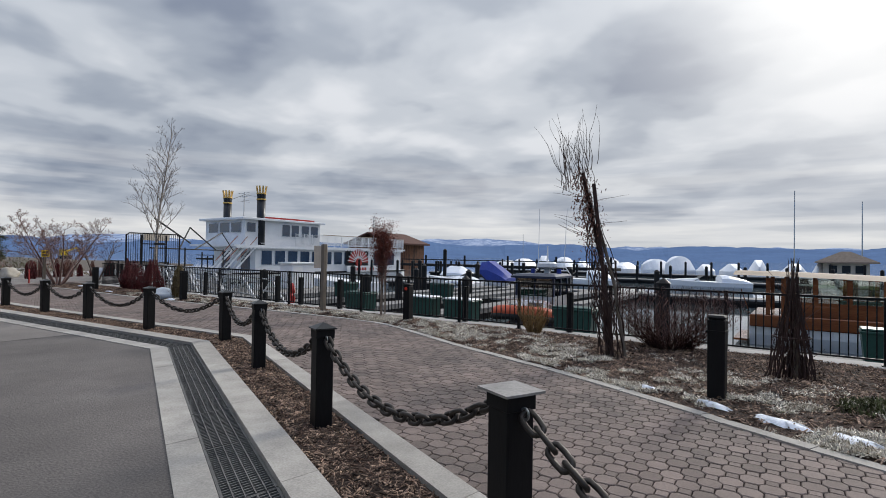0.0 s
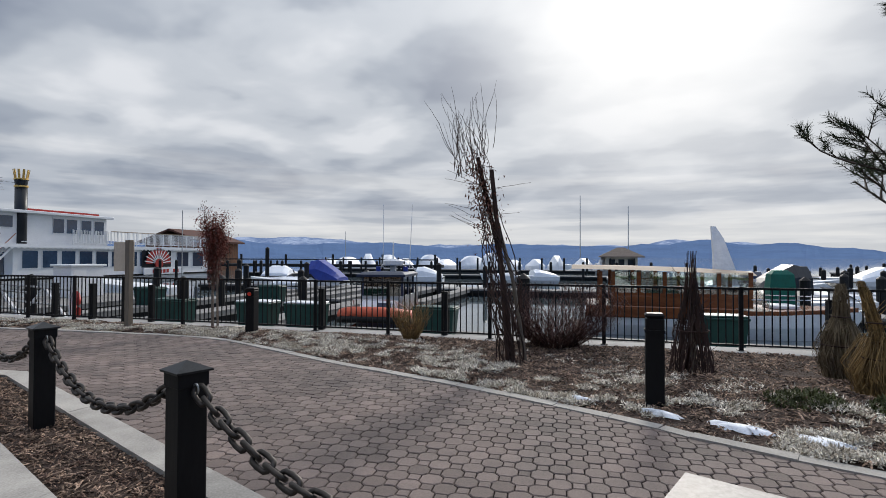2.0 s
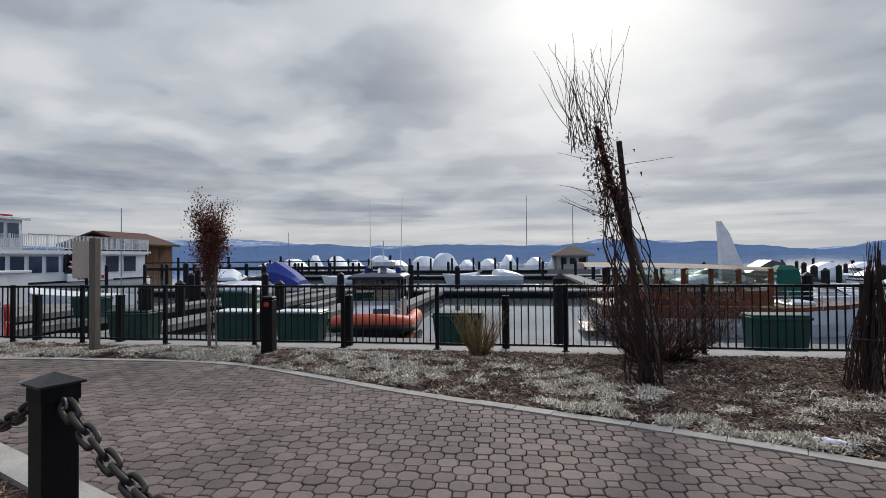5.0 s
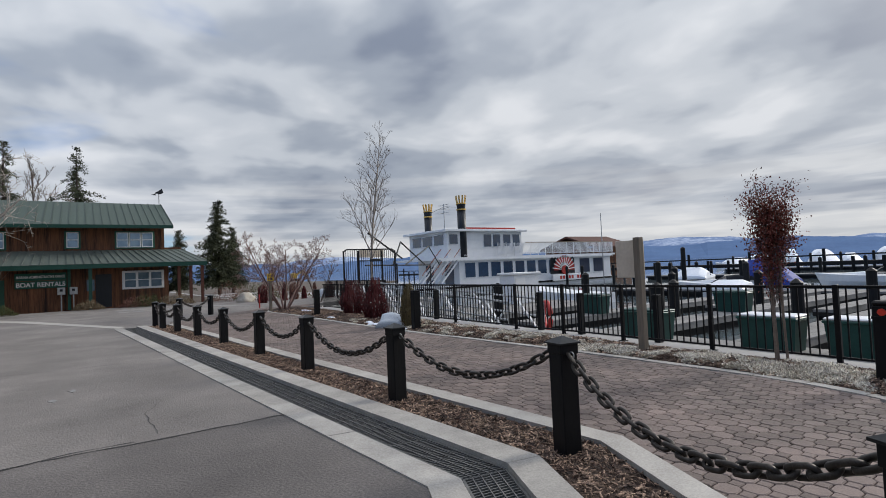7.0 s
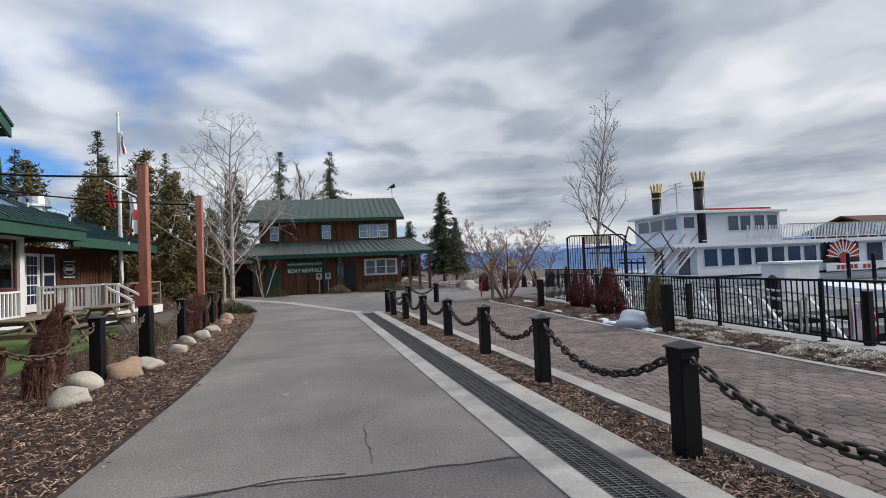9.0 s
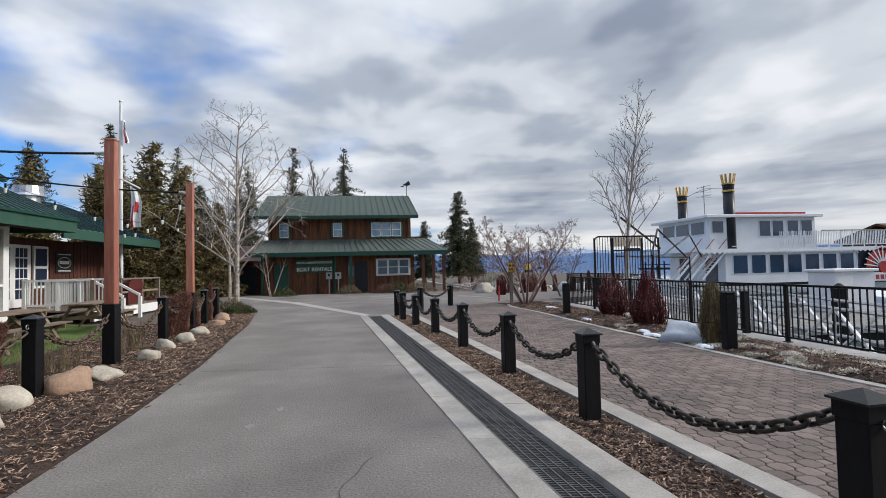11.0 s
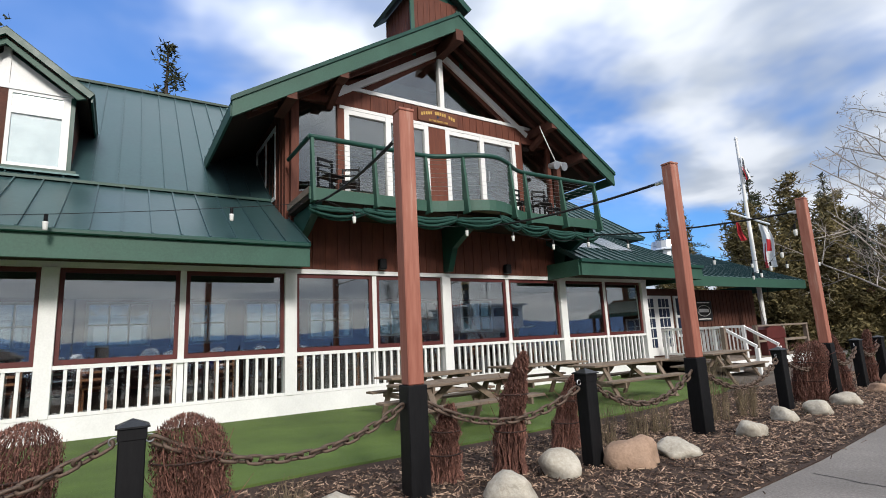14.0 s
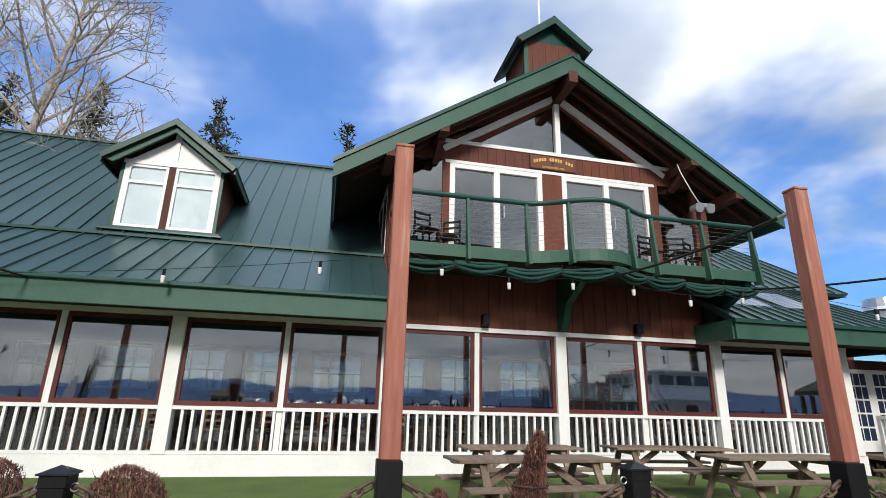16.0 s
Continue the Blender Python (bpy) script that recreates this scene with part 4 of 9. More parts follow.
def slider(y0, y1):
    mid = (y0 + y1) / 2
    d = part("sliding_door", bx(FX + 0.02, FX + 0.1, y0, y1, 4.9, 4.99), WHITE, club, "white framed sliding glass door")
    bm = B()
    for a, b in ((y0, y0 + 0.13), (mid - 0.075, mid + 0.075), (y1 - 0.13, y1)):
        box(bm, FX + 0.02, FX + 0.12, a, b, 4.99, 7.218)
    box(bm, FX + 0.03, FX + 0.11, y0 + 0.13, mid - 0.075, 7.10, 7.216)
    box(bm, FX + 0.03, FX + 0.11, mid + 0.075, y1 - 0.13, 7.10, 7.216)
    part("frame", bm, WHITE, d)
    for a, b in ((y0 + 0.13, mid - 0.075), (mid + 0.075, y1 - 0.13)):
        part("pane", bx(FX + 0.04, FX + 0.05, a, b, 4.99, 7.10), GLASS, d).visible_shadow = False
    bm = bx(FX + 0.12, FX + 0.15, mid + 0.16, mid + 0.19, 5.9, 6.2)
    part("handle", bm, STEEL, d)


for a, b in DOORS:
    slider(a, b)
for a, b in ((15.0, 15.95), (21.9, 22.95)):
    w = part("window", bx(FX - 0.03, FX + 0.1, a, b, 4.9, 4.98), BEAM, club)
    part("pane", bx(FX + 0.03, FX + 0.04, a, b, 4.98, 7.30), GLASS, w).visible_shadow = False
# gable: slope 0.667 from the peak
PEAK_Z, SLOPE, XF, XB = 10.15, 0.651, -7.2, -16.0


def gz(y):
    return PEAK_Z - abs(y - 19.05) * SLOPE


for s, y_low in ((-1, 13.35), (1, 24.8)):
    bm = B()
    slab4(bm, (XF, y_low, gz(y_low)), (XB, y_low, gz(y_low)), (XB, 19.05, PEAK_Z), (XF, 19.05, PEAK_Z), 0.10)
    r = part("roof", bm, ROOF, club, "green standing-seam metal roof")
    part("seam", seams(B(), (XF, y_low, gz(y_low)), (XB, y_low, gz(y_low)), (XB, 19.05, PEAK_Z), (XF, 19.05, PEAK_Z), 0.6), ROOF, r)
    bm = B()
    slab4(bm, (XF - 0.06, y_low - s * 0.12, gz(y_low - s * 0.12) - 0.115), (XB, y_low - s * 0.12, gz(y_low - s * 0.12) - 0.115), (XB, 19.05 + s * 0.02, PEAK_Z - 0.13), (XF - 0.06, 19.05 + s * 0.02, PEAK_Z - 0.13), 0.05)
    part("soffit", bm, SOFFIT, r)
    bm = B()
    extrude_poly(bm, [(y_low, gz(y_low) - 0.03), (19.05, PEAK_Z - 0.03), (19.05, PEAK_Z - 0.46), (y_low, gz(y_low) - 0.40)], 'x', XF - 0.05, XF + 0.03)
    part("barge_board", bm, GREEN, r)
    bm = B()
    extrude_poly(bm, [(y_low - s * -0.03, gz(y_low) + 0.03), (19.05, PEAK_Z + 0.05), (19.05, PEAK_Z - 0.04), (y_low - s * -0.03, gz(y_low) - 0.07)], 'x', XF - 0.03, XF + 0.07)
    part("barge_trim", bm, GREENDK, r)
    part("eave_board", bx(XB, XF - 0.06, y_low - 0.02, y_low + 0.03, gz(y_low) - 0.36, gz(y_low) - 0.10), GREEN, r)
    # rafters under the overhang and the sloping white trim of the gable lights
    for k in range(2):
        bm = B()
        x = XF - 0.28 - 0.42 * k
        beam(bm, (x, y_low - s * 0.4, gz(y_low - s * 0.4) - 0.26), (x, 19.05, PEAK_Z - 0.28), 0.10, 0.16)
        part("rafter", bm, BEAM, r)
    bm = B()
    beam(bm, (FX + 0.06, 19.05 + s * 3.1, gz(19.05 + 3.1) - 0.55), (FX + 0.06, 19.05 + s * 0.05, PEAK_Z - 0.62), 0.12, 0.16)
    part("white_rake", bm, WHITE, r)
    # gable lights
    bm = B()
    lo = [(19.05 + s * 0.12, 7.87), (19.05 + s * 2.2, 7.87), (19.05 + s * 0.12, 9.28)]
    extrude_poly(bm, lo, 'x', FX + 0.02, FX + 0.03)
    part("gable_light", bm, GLASS, club, "triangular gable window").visible_shadow = False
    bm = B()
    extrude_poly(bm, [(19.05 + s * 2.2, 7.862), (19.05 + s * 3.4, 7.862), (19.05 + s * 3.4, gz(19.05 + 3.4) - 0.18), (19.05, PEAK_Z - 0.18), (19.05, 9.34), (19.05 + s * 0.12, 9.28)], 'x', FX - 0.08, FX + 0.01)
    part("wall", bm, SIDING, club)
    # purlin ends
    for y, z in ((19.05 + s * 3.3, gz(19.05 + 3.3) - 0.36), (19.05 + s * 4.5, gz(19.05 + 4.5) - 0.36)):
        part("purlin", bx(FX, XF + 0.02, y - 0.11, y + 0.11, z - 0.16, z + 0.12), BEAM, club)
    # diagonal brace of the outer purlin
    bm = B()
    beam(bm, (FX + 0.05, 19.05 + s * 3.3, 7.2), (XF - 0.35, 19.05 + s * 3.3, gz(19.05 + 3.3) - 0.5), 0.14, 0.16)
    part("brace", bm, BEAM, club)
part("ridge_beam", bx(FX, XF + 0.05, 18.93, 19.17, 9.36, 9.68), BEAM, club)
part("king_post", bx(FX - 0.02, FX + 0.12, 18.98, 19.12, 7.862, 9.34), WHITE, club)
part("ridge_cap", bx(XB, XF + 0.06, 18.97, 19.13, PEAK_Z - 0.02, PEAK_Z + 0.05), ROOF2, club)
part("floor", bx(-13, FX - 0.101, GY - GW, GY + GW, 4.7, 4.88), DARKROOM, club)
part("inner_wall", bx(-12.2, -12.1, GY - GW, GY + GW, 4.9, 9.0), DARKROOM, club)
for y in (GY - GW, GY + GW):
    w = part("wall", bx(-13, FX - 0.101, y - 0.08, y + 0.08, 3.3, 7.3), SIDING, club)
    if y < GY:
        bm = B()
        for a, b in ((-11.3, -11.2), (-10.25, -10.15), (-9.3, -9.2)):
            box(bm, a, b, y - 0.11, y - 0.081, 5.1, 6.8)
        box(bm, -11.3, -9.2, y - 0.11, y - 0.081, 6.8, 6.9)
        box(bm, -11.3, -9.2, y - 0.11, y - 0.081, 5.0, 5.1)
        part("side_window", bm, WHITE, w)
        part("side_pane", bx(-11.2, -9.3, y - 0.095, y - 0.085, 5.1, 6.8), GLASS, w)
        x = -12.8
        while x < FX - 0.2:
            part("batten", bx(x, x + 0.025, y - 0.098, y - 0.081, 3.4, 7.2), SIDING, w)
            x += 0.3
# cupola on the ridge
CUX, CUY = -9.1, 19.05
cup = part("cupola", bx(CUX - 0.8, CUX + 0.8, CUY - 0.8, CUY + 0.8, 9.3, 11.35), SIDING, club, "small boarded cupola with a pitched roof")
bm = B()
for s in (-1, 1):
    slab4(bm, (CUX + 1.05, CUY + s * 1.15, 11.22), (CUX - 1.05, CUY + s * 1.15, 11.22), (CUX - 1.05, CUY, 12.15), (CUX + 1.05, CUY, 12.15), 0.10)
part("cupola_roof", bm, ROOF2, cup)
bm = B()
extrude_poly(bm, [(CUY - 1.12, 11.20), (CUY, 12.10), (CUY + 1.12, 11.20), (CUY + 1.0, 11.08), (CUY, 11.88), (CUY - 1.0, 11.08)], 'x', CUX + 1.0, CUX + 1.07)
extrude_poly(bm, [(CUY - 0.8, 11.3), (CUY, 12.0), (CUY + 0.8, 11.3)], 'x', CUX + 0.7, CUX + 0.78)
part("cupola_trim", bm, GREENDK, cup)
for y in [CUY - 0.8 + 0.2 * i for i in range(9)]:
    part("cupola_batten", bx(CUX + 0.801, CUX + 0.815, y - 0.012, y + 0.012, 9.4, 11.25), SIDING, cup)
    part("cupola_batten", bx(CUX - 0.8 + (y - CUY + 0.8), CUX - 0.8 + (y - CUY + 0.8) + 0.02, CUY - 0.816, CUY - 0.801, 9.4, 11.25), SIDING, cup)
for y in (CUY - 0.8, CUY + 0.8):
    part("corner_board", bx(CUX + 0.77, CUX + 0.83, y - 0.06, y + 0.06, 9.3, 11.2), GREEN, cup)
part("finial", tube(B(), [(CUX, CUY, 12.1), (CUX, CUY, 14.2)], 0.035, 8), WHITE, cup)

# balcony with bowed middle
def bal_x(y):
    t = (y - 18.95) / 1.55
    return -6.62 + (0.62 * (math.cos(math.pi * t / 2) ** 2) if abs(t) < 1 else 0.0)


ys = [14.72 + (23.15 - 14.72) * i / 48 for i in range(49)]
outline = [(FX + 0.125, ys[0]), *[(bal_x(y), y) for y in ys], (FX + 0.125, ys[-1])]
bal = part("balcony", prism(B(), outline, 4.46, 4.60), OLDWOOD, club, "balcony with green fascia and cable railing")
bm = B()
rings = [[bm.verts.new((bal_x(y) + dx, y, z)) for dx, z in ((0.002, 4.33), (0.05, 4.33), (0.05, 4.58), (0.002, 4.58))] for y in ys]
for p, q in zip(rings, rings[1:]):
    for k in range(4):
        bm.faces.new((p[k], p[(k + 1) % 4], q[(k + 1) % 4], q[k]))
bm.faces.new(rings[0])
bm.faces.new(rings[-1][::-1])
bmesh.ops.recalc_face_normals(bm, faces=bm.faces)
part("fascia", bm, GREEN, bal)
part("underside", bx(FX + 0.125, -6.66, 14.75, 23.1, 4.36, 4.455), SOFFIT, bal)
part("handrail", tube(B(), [(bal_x(y) + 0.02, y, 5.66) for y in ys], 0.055, 10), GREENDK, bal, "dark green tubular handrail", True)
part("handrail_end", tube(B(), [(FX + 0.15, 14.74, 5.66), (-6.62, 14.74, 5.66)], 0.045, 10), GREENDK, bal)
part("handrail_end", tube(B(), [(FX + 0.15, 23.13, 5.66), (-6.62, 23.13, 5.66)], 0.045, 10), GREENDK, bal)
for k in range(9):
    z = 4.72 + 0.105 * k
    bm = tube(B(), [(bal_x(y) + 0.02, y, z) for y in ys[::2]], 0.004, 4)
    part("cable", bm, STEEL, bal)
for y in (14.78, 16.15, 17.45, 18.25, 19.65, 20.45, 21.75, 23.08):
    bm = B()
    x = bal_x(y)
    v = extrude_poly(bm, [(x - 0.02, 4.26), (x + 0.22, 4.26), (x + 0.07, 5.62), (x + 0.0, 5.62)], 'y', y - 0.03, y + 0.03)
    part("baluster_post", bm, GREEN, bal)
for y in (14.95, 18.9, 22.95):
    bm = B()
    extrude_poly(bm, [(FX + 0.12, 3.18), (FX + 0.34, 3.18), (FX + 0.6, 3.75), (-6.75, 4.2), (-6.7, 4.33), (FX + 0.12, 4.33)], 'y', y - 0.08, y + 0.08)
    part("bracket", bm, GREENDK, bal)
# rolled awning canvas hung below the balcony, bunched between its ties
for i, (a, b) in enumerate(((14.75, 15.9), (15.9, 17.0), (17.0, 18.1), (18.1, 19.1), (19.1, 20.2), (20.2, 21.2), (21.2, 22.2), (22.2, 23.1))):
    t = thing("rolled_awning", "bunched dark green canvas tied under the balcony", "awning", group="rolled awnings")
    r = random.Random(i + 70)
    drop = 4.17 + 0.05 * math.sin(i * 1.7)
    for k in range(7):
        ang = k * 0.9 + r.uniform(-0.2, 0.2)
        bm = B()
        pts = []
        for j in range(13):
            f = j / 12
            y = a + (b - a) * f
            bulge = 0.03 + 0.085 * math.sin(math.pi * f) ** 0.7
            pts.append((bal_x(y) - 0.04 + bulge * math.cos(ang + 0.5 * f), y, drop - 0.09 * math.sin(math.pi * f) + bulge * math.sin(ang + 0.5 * f) + r.uniform(-0.006, 0.006)))
        tube(bm, pts, r.uniform(0.028, 0.045), 6)
        part("fold", bm, CANVAS, t, smooth=True)
    part("tie", tube(B(), [(bal_x(a) - 0.04, a + 0.02, 4.36), (bal_x(a) - 0.03, a + 0.03, 4.10)], 0.012, 6), CABLE, t)
# name board: gold arc and small line drawn as bars
t = thing("club_sign", "brown wooden name board with gold lettering", "sign", (FX + 0.121, 18.86, 7.52), 90)
part("board", bx(-0.64, 0.64, -0.045, -0.0, -0.19, 0.19, 0.01), M("sign_brown", (0.15, 0.055, 0.03), (0.11, 0.04, 0.02), 0.5), t)
for i in range(15):
    if i in (5, 11):
        continue
    f = (i - 7) / 7
    part("gold_letter", bx(f * 0.52 - 0.026, f * 0.52 + 0.026, -0.052, -0.046, 0.10 - 0.09 * f * f - 0.045, 0.10 - 0.09 * f * f + 0.045), GOLD, t)
lettering("ESTABLISHED 1925", 0.075, GOLD, t, pose(0, -0.05, -0.135, 90, 0, 0))
bm = B()
extrude_poly(bm, [(-0.05, -0.06), (0.05, -0.01), (-0.05, 0.04)], 'y', -0.053, -0.046)
part("pennant", bm, NAVY, t)

# low roof with the clerestory break
def low_roof(y0, y1):
    bm = B()
    slab4(bm, (-6.9, y0, 3.48), (-6.9, y1, 3.48), (-9.62, y1, 5.03), (-9.62, y0, 5.03), 0.10)
    r = part("roof", bm, ROOF, club, "green standing-seam metal roof")
    part("seam", seams(B(), (-6.9, y0, 3.48), (-6.9, y1, 3.48), (-9.62, y1, 5.03), (-9.62, y0, 5.03), 0.46), ROOF, r)
    part("fascia", bx(-6.94, -6.88, y0, y1, 3.01, 3.42, 0.005), GREEN, r)
    part("gutter", bx(-6.90, -6.80, y0, y1, 3.40, 3.49, 0.02), GREENDK, r)
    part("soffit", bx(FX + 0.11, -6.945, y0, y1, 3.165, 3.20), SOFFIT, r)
    return r


low_roof(-11.0, 14.83)
bm = B()
slab4(bm, (-9.6, -11, 5.06), (-9.6, 15.2, 5.06), (-15.0, 15.2, 9.8), (-15.0, -11, 9.8), 0.12)
slab4(bm, (-20.4, -11, 5.06), (-20.4, 24.2, 5.06), (-15.0, 24.2, 9.8), (-15.0, -11, 9.8), 0.12)
slab4(bm, (-9.6, 23.0, 5.06), (-9.6, 29.4, 5.06), (-15.0, 24.2, 9.8), (-15.0, 23.0, 9.8), 0.12)
slab4(bm, (-20.4, 29.4, 5.06), (-9.6, 29.4, 5.06), (-14.99, 24.2, 9.8), (-15.01, 24.2, 9.8), 0.12)
r = part("roof", bm, ROOF, club, "green standing-seam metal roof")
part("seam", seams(B(), (-9.6, -11, 5.06), (-9.6, 15.2, 5.06), (-15.0, 15.2, 9.8), (-15.0, -11, 9.8), 0.46), ROOF, r)
part("seam", seams(B(), (-9.6, 23.0, 5.06), (-9.6, 29.4, 5.06), (-15.0, 24.2, 9.8), (-15.0, 23.0, 9.8), 0.46), ROOF, r)
part("break_flashing", bx(-9.66, -9.54, -11, 14.8, 5.03, 5.09), GREENDK, r)
part("ridge_cap", bx(-15.1, -14.9, -11, 24.2, 9.78, 9.86), ROOF2, r)
# low roof past the gable, hipped at its end
bm = B()
slab4(bm, (-6.9, 22.6, 3.50), (-6.9, 28.5, 3.50), (-9.62, 26.6, 5.03), (-9.62, 22.6, 5.03), 0.10)
r = part("roof", bm, ROOF, club, "hipped green metal roof")
part("seam", seams(B(), (-6.9, 22.6, 3.50), (-6.9, 28.5, 3.50), (-9.62, 26.6, 5.03), (-9.62, 22.6, 5.03), 0.4), ROOF, r)
bm = B()
slab4(bm, (-6.9, 28.5, 3.50), (-13.0, 28.5, 3.50), (-13.0, 26.6, 5.03), (-9.62, 26.6, 5.03), 0.10)
part("hip", bm, ROOF, r)
part("fascia", bx(-6.94, -6.88, 22.6, 28.5, 3.05, 3.50), GREEN, r)
part("fascia", bx(-13.0, -6.945, 28.46, 28.52, 3.05, 3.50), GREEN, r)
part("gutter", bx(-6.90, -6.80, 22.55, 28.5, 3.42, 3.51), GREENDK, r)
part("fascia", bx(-8.2, -6.945, 22.55, 22.61, 3.05, 3.50), GREEN, r)
part("soffit", bx(FX + 0.11, -6.945, 22.6, 28.4, 3.165, 3.20), SOFFIT, r)
for k in range(2):
    bm = B()
    a = Vector((-7.9 - 0.2, 23.6 + 1.6 * k, 4.26))
    slab4(bm, (-7.75, 23.5 + 1.5 * k, 4.06), (-7.75, 24.6 + 1.5 * k, 4.06), (-9.0, 24.6 + 1.5 * k, 4.73), (-9.0, 23.5 + 1.5 * k, 4.73), 0.04)
    part("skylight", bm, GLASS, r)

# dormer
DX, DCY = -9.85, 9.42
dm = part("dormer", bx(DX - 2.4, DX - 0.02, 8.28, 10.60, 5.2, 7.0), SIDING, club, "dormer with tall white windows and a pitched roof")
part("sill", bx(DX - 0.1, DX + 0.14, 8.12, 10.72, 5.24, 5.31), GREENDK, dm)
part("flashing", bx(DX - 0.1, DX + 0.20, 8.05, 10.78, 5.20, 5.238), ROOF, dm)
for a, b in ((8.26, 8.34), (10.54, 10.62)):
    part("corner_board", bx(DX - 0.05, DX + 0.06, a, b, 5.31, 7.0), GREENDK, dm)
for a, b in ((8.34, 8.41), (10.47, 10.54)):
    part("frame", bx(DX - 0.02, DX + 0.05, a, b, 5.31, 6.96), WHITE, dm)
part("frame", bx(DX - 0.02, DX + 0.07, 8.30, 10.58, 6.96, 7.06), WHITE, dm)
part("mullion", bx(DX - 0.02, DX + 0.05, 9.33, 9.49, 5.31, 6.96), BEAM, dm)
for a, b in ((8.41, 9.33), (9.49, 10.47)):
    bm = B()
    box(bm, DX - 0.01, DX + 0.045, a, a + 0.07, 5.32, 6.955)
    box(bm, DX - 0.01, DX + 0.045, b - 0.07, b, 5.32, 6.955)
    box(bm, DX - 0.01, DX + 0.045, a + 0.07, b - 0.07, 5.32, 5.40)
    box(bm, DX - 0.01, DX + 0.045, a + 0.07, b - 0.07, 6.46, 6.53)
    box(bm, DX - 0.01, DX + 0.045, a + 0.07, b - 0.07, 6.89, 6.955)
    part("sash", bm, WHITE, dm)
    # pale sheet added for the bright sky the dormer panes reflect
    part("blind", bx(DX - 0.016, DX - 0.012, a + 0.07, b - 0.07, 5.40, 6.89), CLOUDGLASS, dm, "added pale sheet painting the sky reflection behind the glass")
    part("pane", bx(DX, DX + 0.008, a + 0.07, b - 0.07, 5.40, 6.89), GLASS, dm).visible_shadow = False
bm = B()
for s in (-1, 1):
    slab4(bm, (DX + 0.45, DCY + s * 1.55, 6.98), (DX - 3.6, DCY + s * 1.55, 6.98), (DX - 3.6, DCY, 8.12), (DX + 0.45, DCY, 8.12), 0.07)
part("dormer_roof", bm, ROOF2, dm)
bm = B()
extrude_poly(bm, [(DCY - 1.53, 6.96), (DCY, 8.09), (DCY + 1.53, 6.96), (DCY + 1.46, 6.86), (DCY, 7.94), (DCY - 1.46, 6.86)], 'x', DX + 0.40, DX + 0.47)
part("dormer_barge", bm, GREENDK, dm)
bm = B()
extrude_poly(bm, [(DCY - 1.40, 6.88), (DCY, 7.93), (DCY + 1.40, 6.88), (DCY + 1.25, 6.83), (DCY, 7.78), (DCY - 1.25, 6.83)], 'x', DX + 0.30, DX + 0.36)
part("inner_barge", bm, GREEN, dm)
for s in (-1, 1):
    bm = B()
    extrude_poly(bm, [(DCY + s * 0.07, 7.07), (DCY + s * 0.98, 7.07), (DCY + s * 0.07, 7.73)], 'x', DX, DX + 0.04)
    part("gable_pane", bm, WHITE, dm)
    part("eave_board", bx(DX - 2.2, DX + 0.40, DCY + s * 1.50 - 0.02, DCY + s * 1.50 + 0.02, 6.80, 6.96), GREENDK, dm)
    bm = B()
    slab4(bm, (DX + 0.38, DCY + s * 1.45, 6.90), (DX - 2.0, DCY + s * 1.45, 6.90), (DX - 2.0, DCY, 7.96), (DX + 0.38, DCY, 7.96), 0.04)
    part("dormer_soffit", bm, SOFFIT, dm)
part("king_post", bx(DX, DX + 0.07, DCY - 0.07, DCY + 0.07, 7.06, 7.86), WHITE, dm)
bm = B()
extrude_poly(bm, [(DCY - 1.15, 7.0), (DCY + 1.15, 7.0), (DCY, 7.86)], 'x', DX - 0.06, DX - 0.01)
part("gable_wall", bm, GREENDK, dm)

# annexe with its porch
part("wall", bx(-12, -9.4, 27.35, 36.6, 0.0, 3.0), BEAM, club, "dark stained annexe wall")
y = 31.2
while y < 36.5:
    part("batten", bx(-9.399, -9.38, y, y + 0.03, 0.3, 2.95), BEAM, club)
    y += 0.28
bm = B()
slab4(bm, (-7.4, 28.6, 3.25), (-7.4, 37.0, 3.25), (-12.0, 37.0, 5.1), (-12.0, 28.6, 5.1), 0.10)
r = part("roof", bm, ROOF, club, "low green annexe roof")
part("seam", seams(B(), (-7.4, 28.6, 3.25), (-7.4, 37.0, 3.25), (-12.0, 37.0, 5.1), (-12.0, 28.6, 5.1), 0.4), ROOF, r)
part("fascia", bx(-7.42, -7.34, 28.55, 37.05, 2.88, 3.24), GREEN, r)
part("fascia", bx(-12, -7.425, 36.98, 37.05, 2.88, 3.24), GREEN, r)
d = part("door", bx(-9.39, -9.33, 28.2, 30.2, 0.45, 2.72), WHITE, club, "white french doors with small panes")
for y0 in (28.35, 29.3):
    for i in range(3):
        for j in range(5):
            part("pane", bx(-9.329, -9.322, y0 + 0.05 + i * 0.23, y0 + 0.05 + i * 0.23 + 0.19, 0.75 + j * 0.38, 0.75 + j * 0.38 + 0.33), NAVY, d)
w = part("window", bx(-9.39, -9.34, 30.4, 31.3, 1.1, 2.72), WHITE, club)
part("pane", bx(-9.338, -9.332, 30.5, 31.2, 1.2, 1.85), NAVY, w)
part("pane", bx(-9.338, -9.332, 30.5, 31.2, 1.95, 2.62), NAVY, w)
t = thing("wall_sign", "dark oval-and-bar sign on the annexe wall", "sign", (-9.375, 32.4, 2.1), 90)
part("board", bx(-0.6, 0.6, -0.03, 0, -0.42, 0.42), M("sign_dark", (0.02, 0.02, 0.022), None, 0.5), t)
bm = B()
for i in range(28):
    a, b = 2 * math.pi * i / 28, 2 * math.pi * (i + 1) / 28
    beam(bm, (0.46 * math.cos(a), -0.035, 0.22 * math.sin(a)), (0.46 * math.cos(b), -0.035, 0.22 * math.sin(b)), 0.02, 0.025, (0, 1, 0))
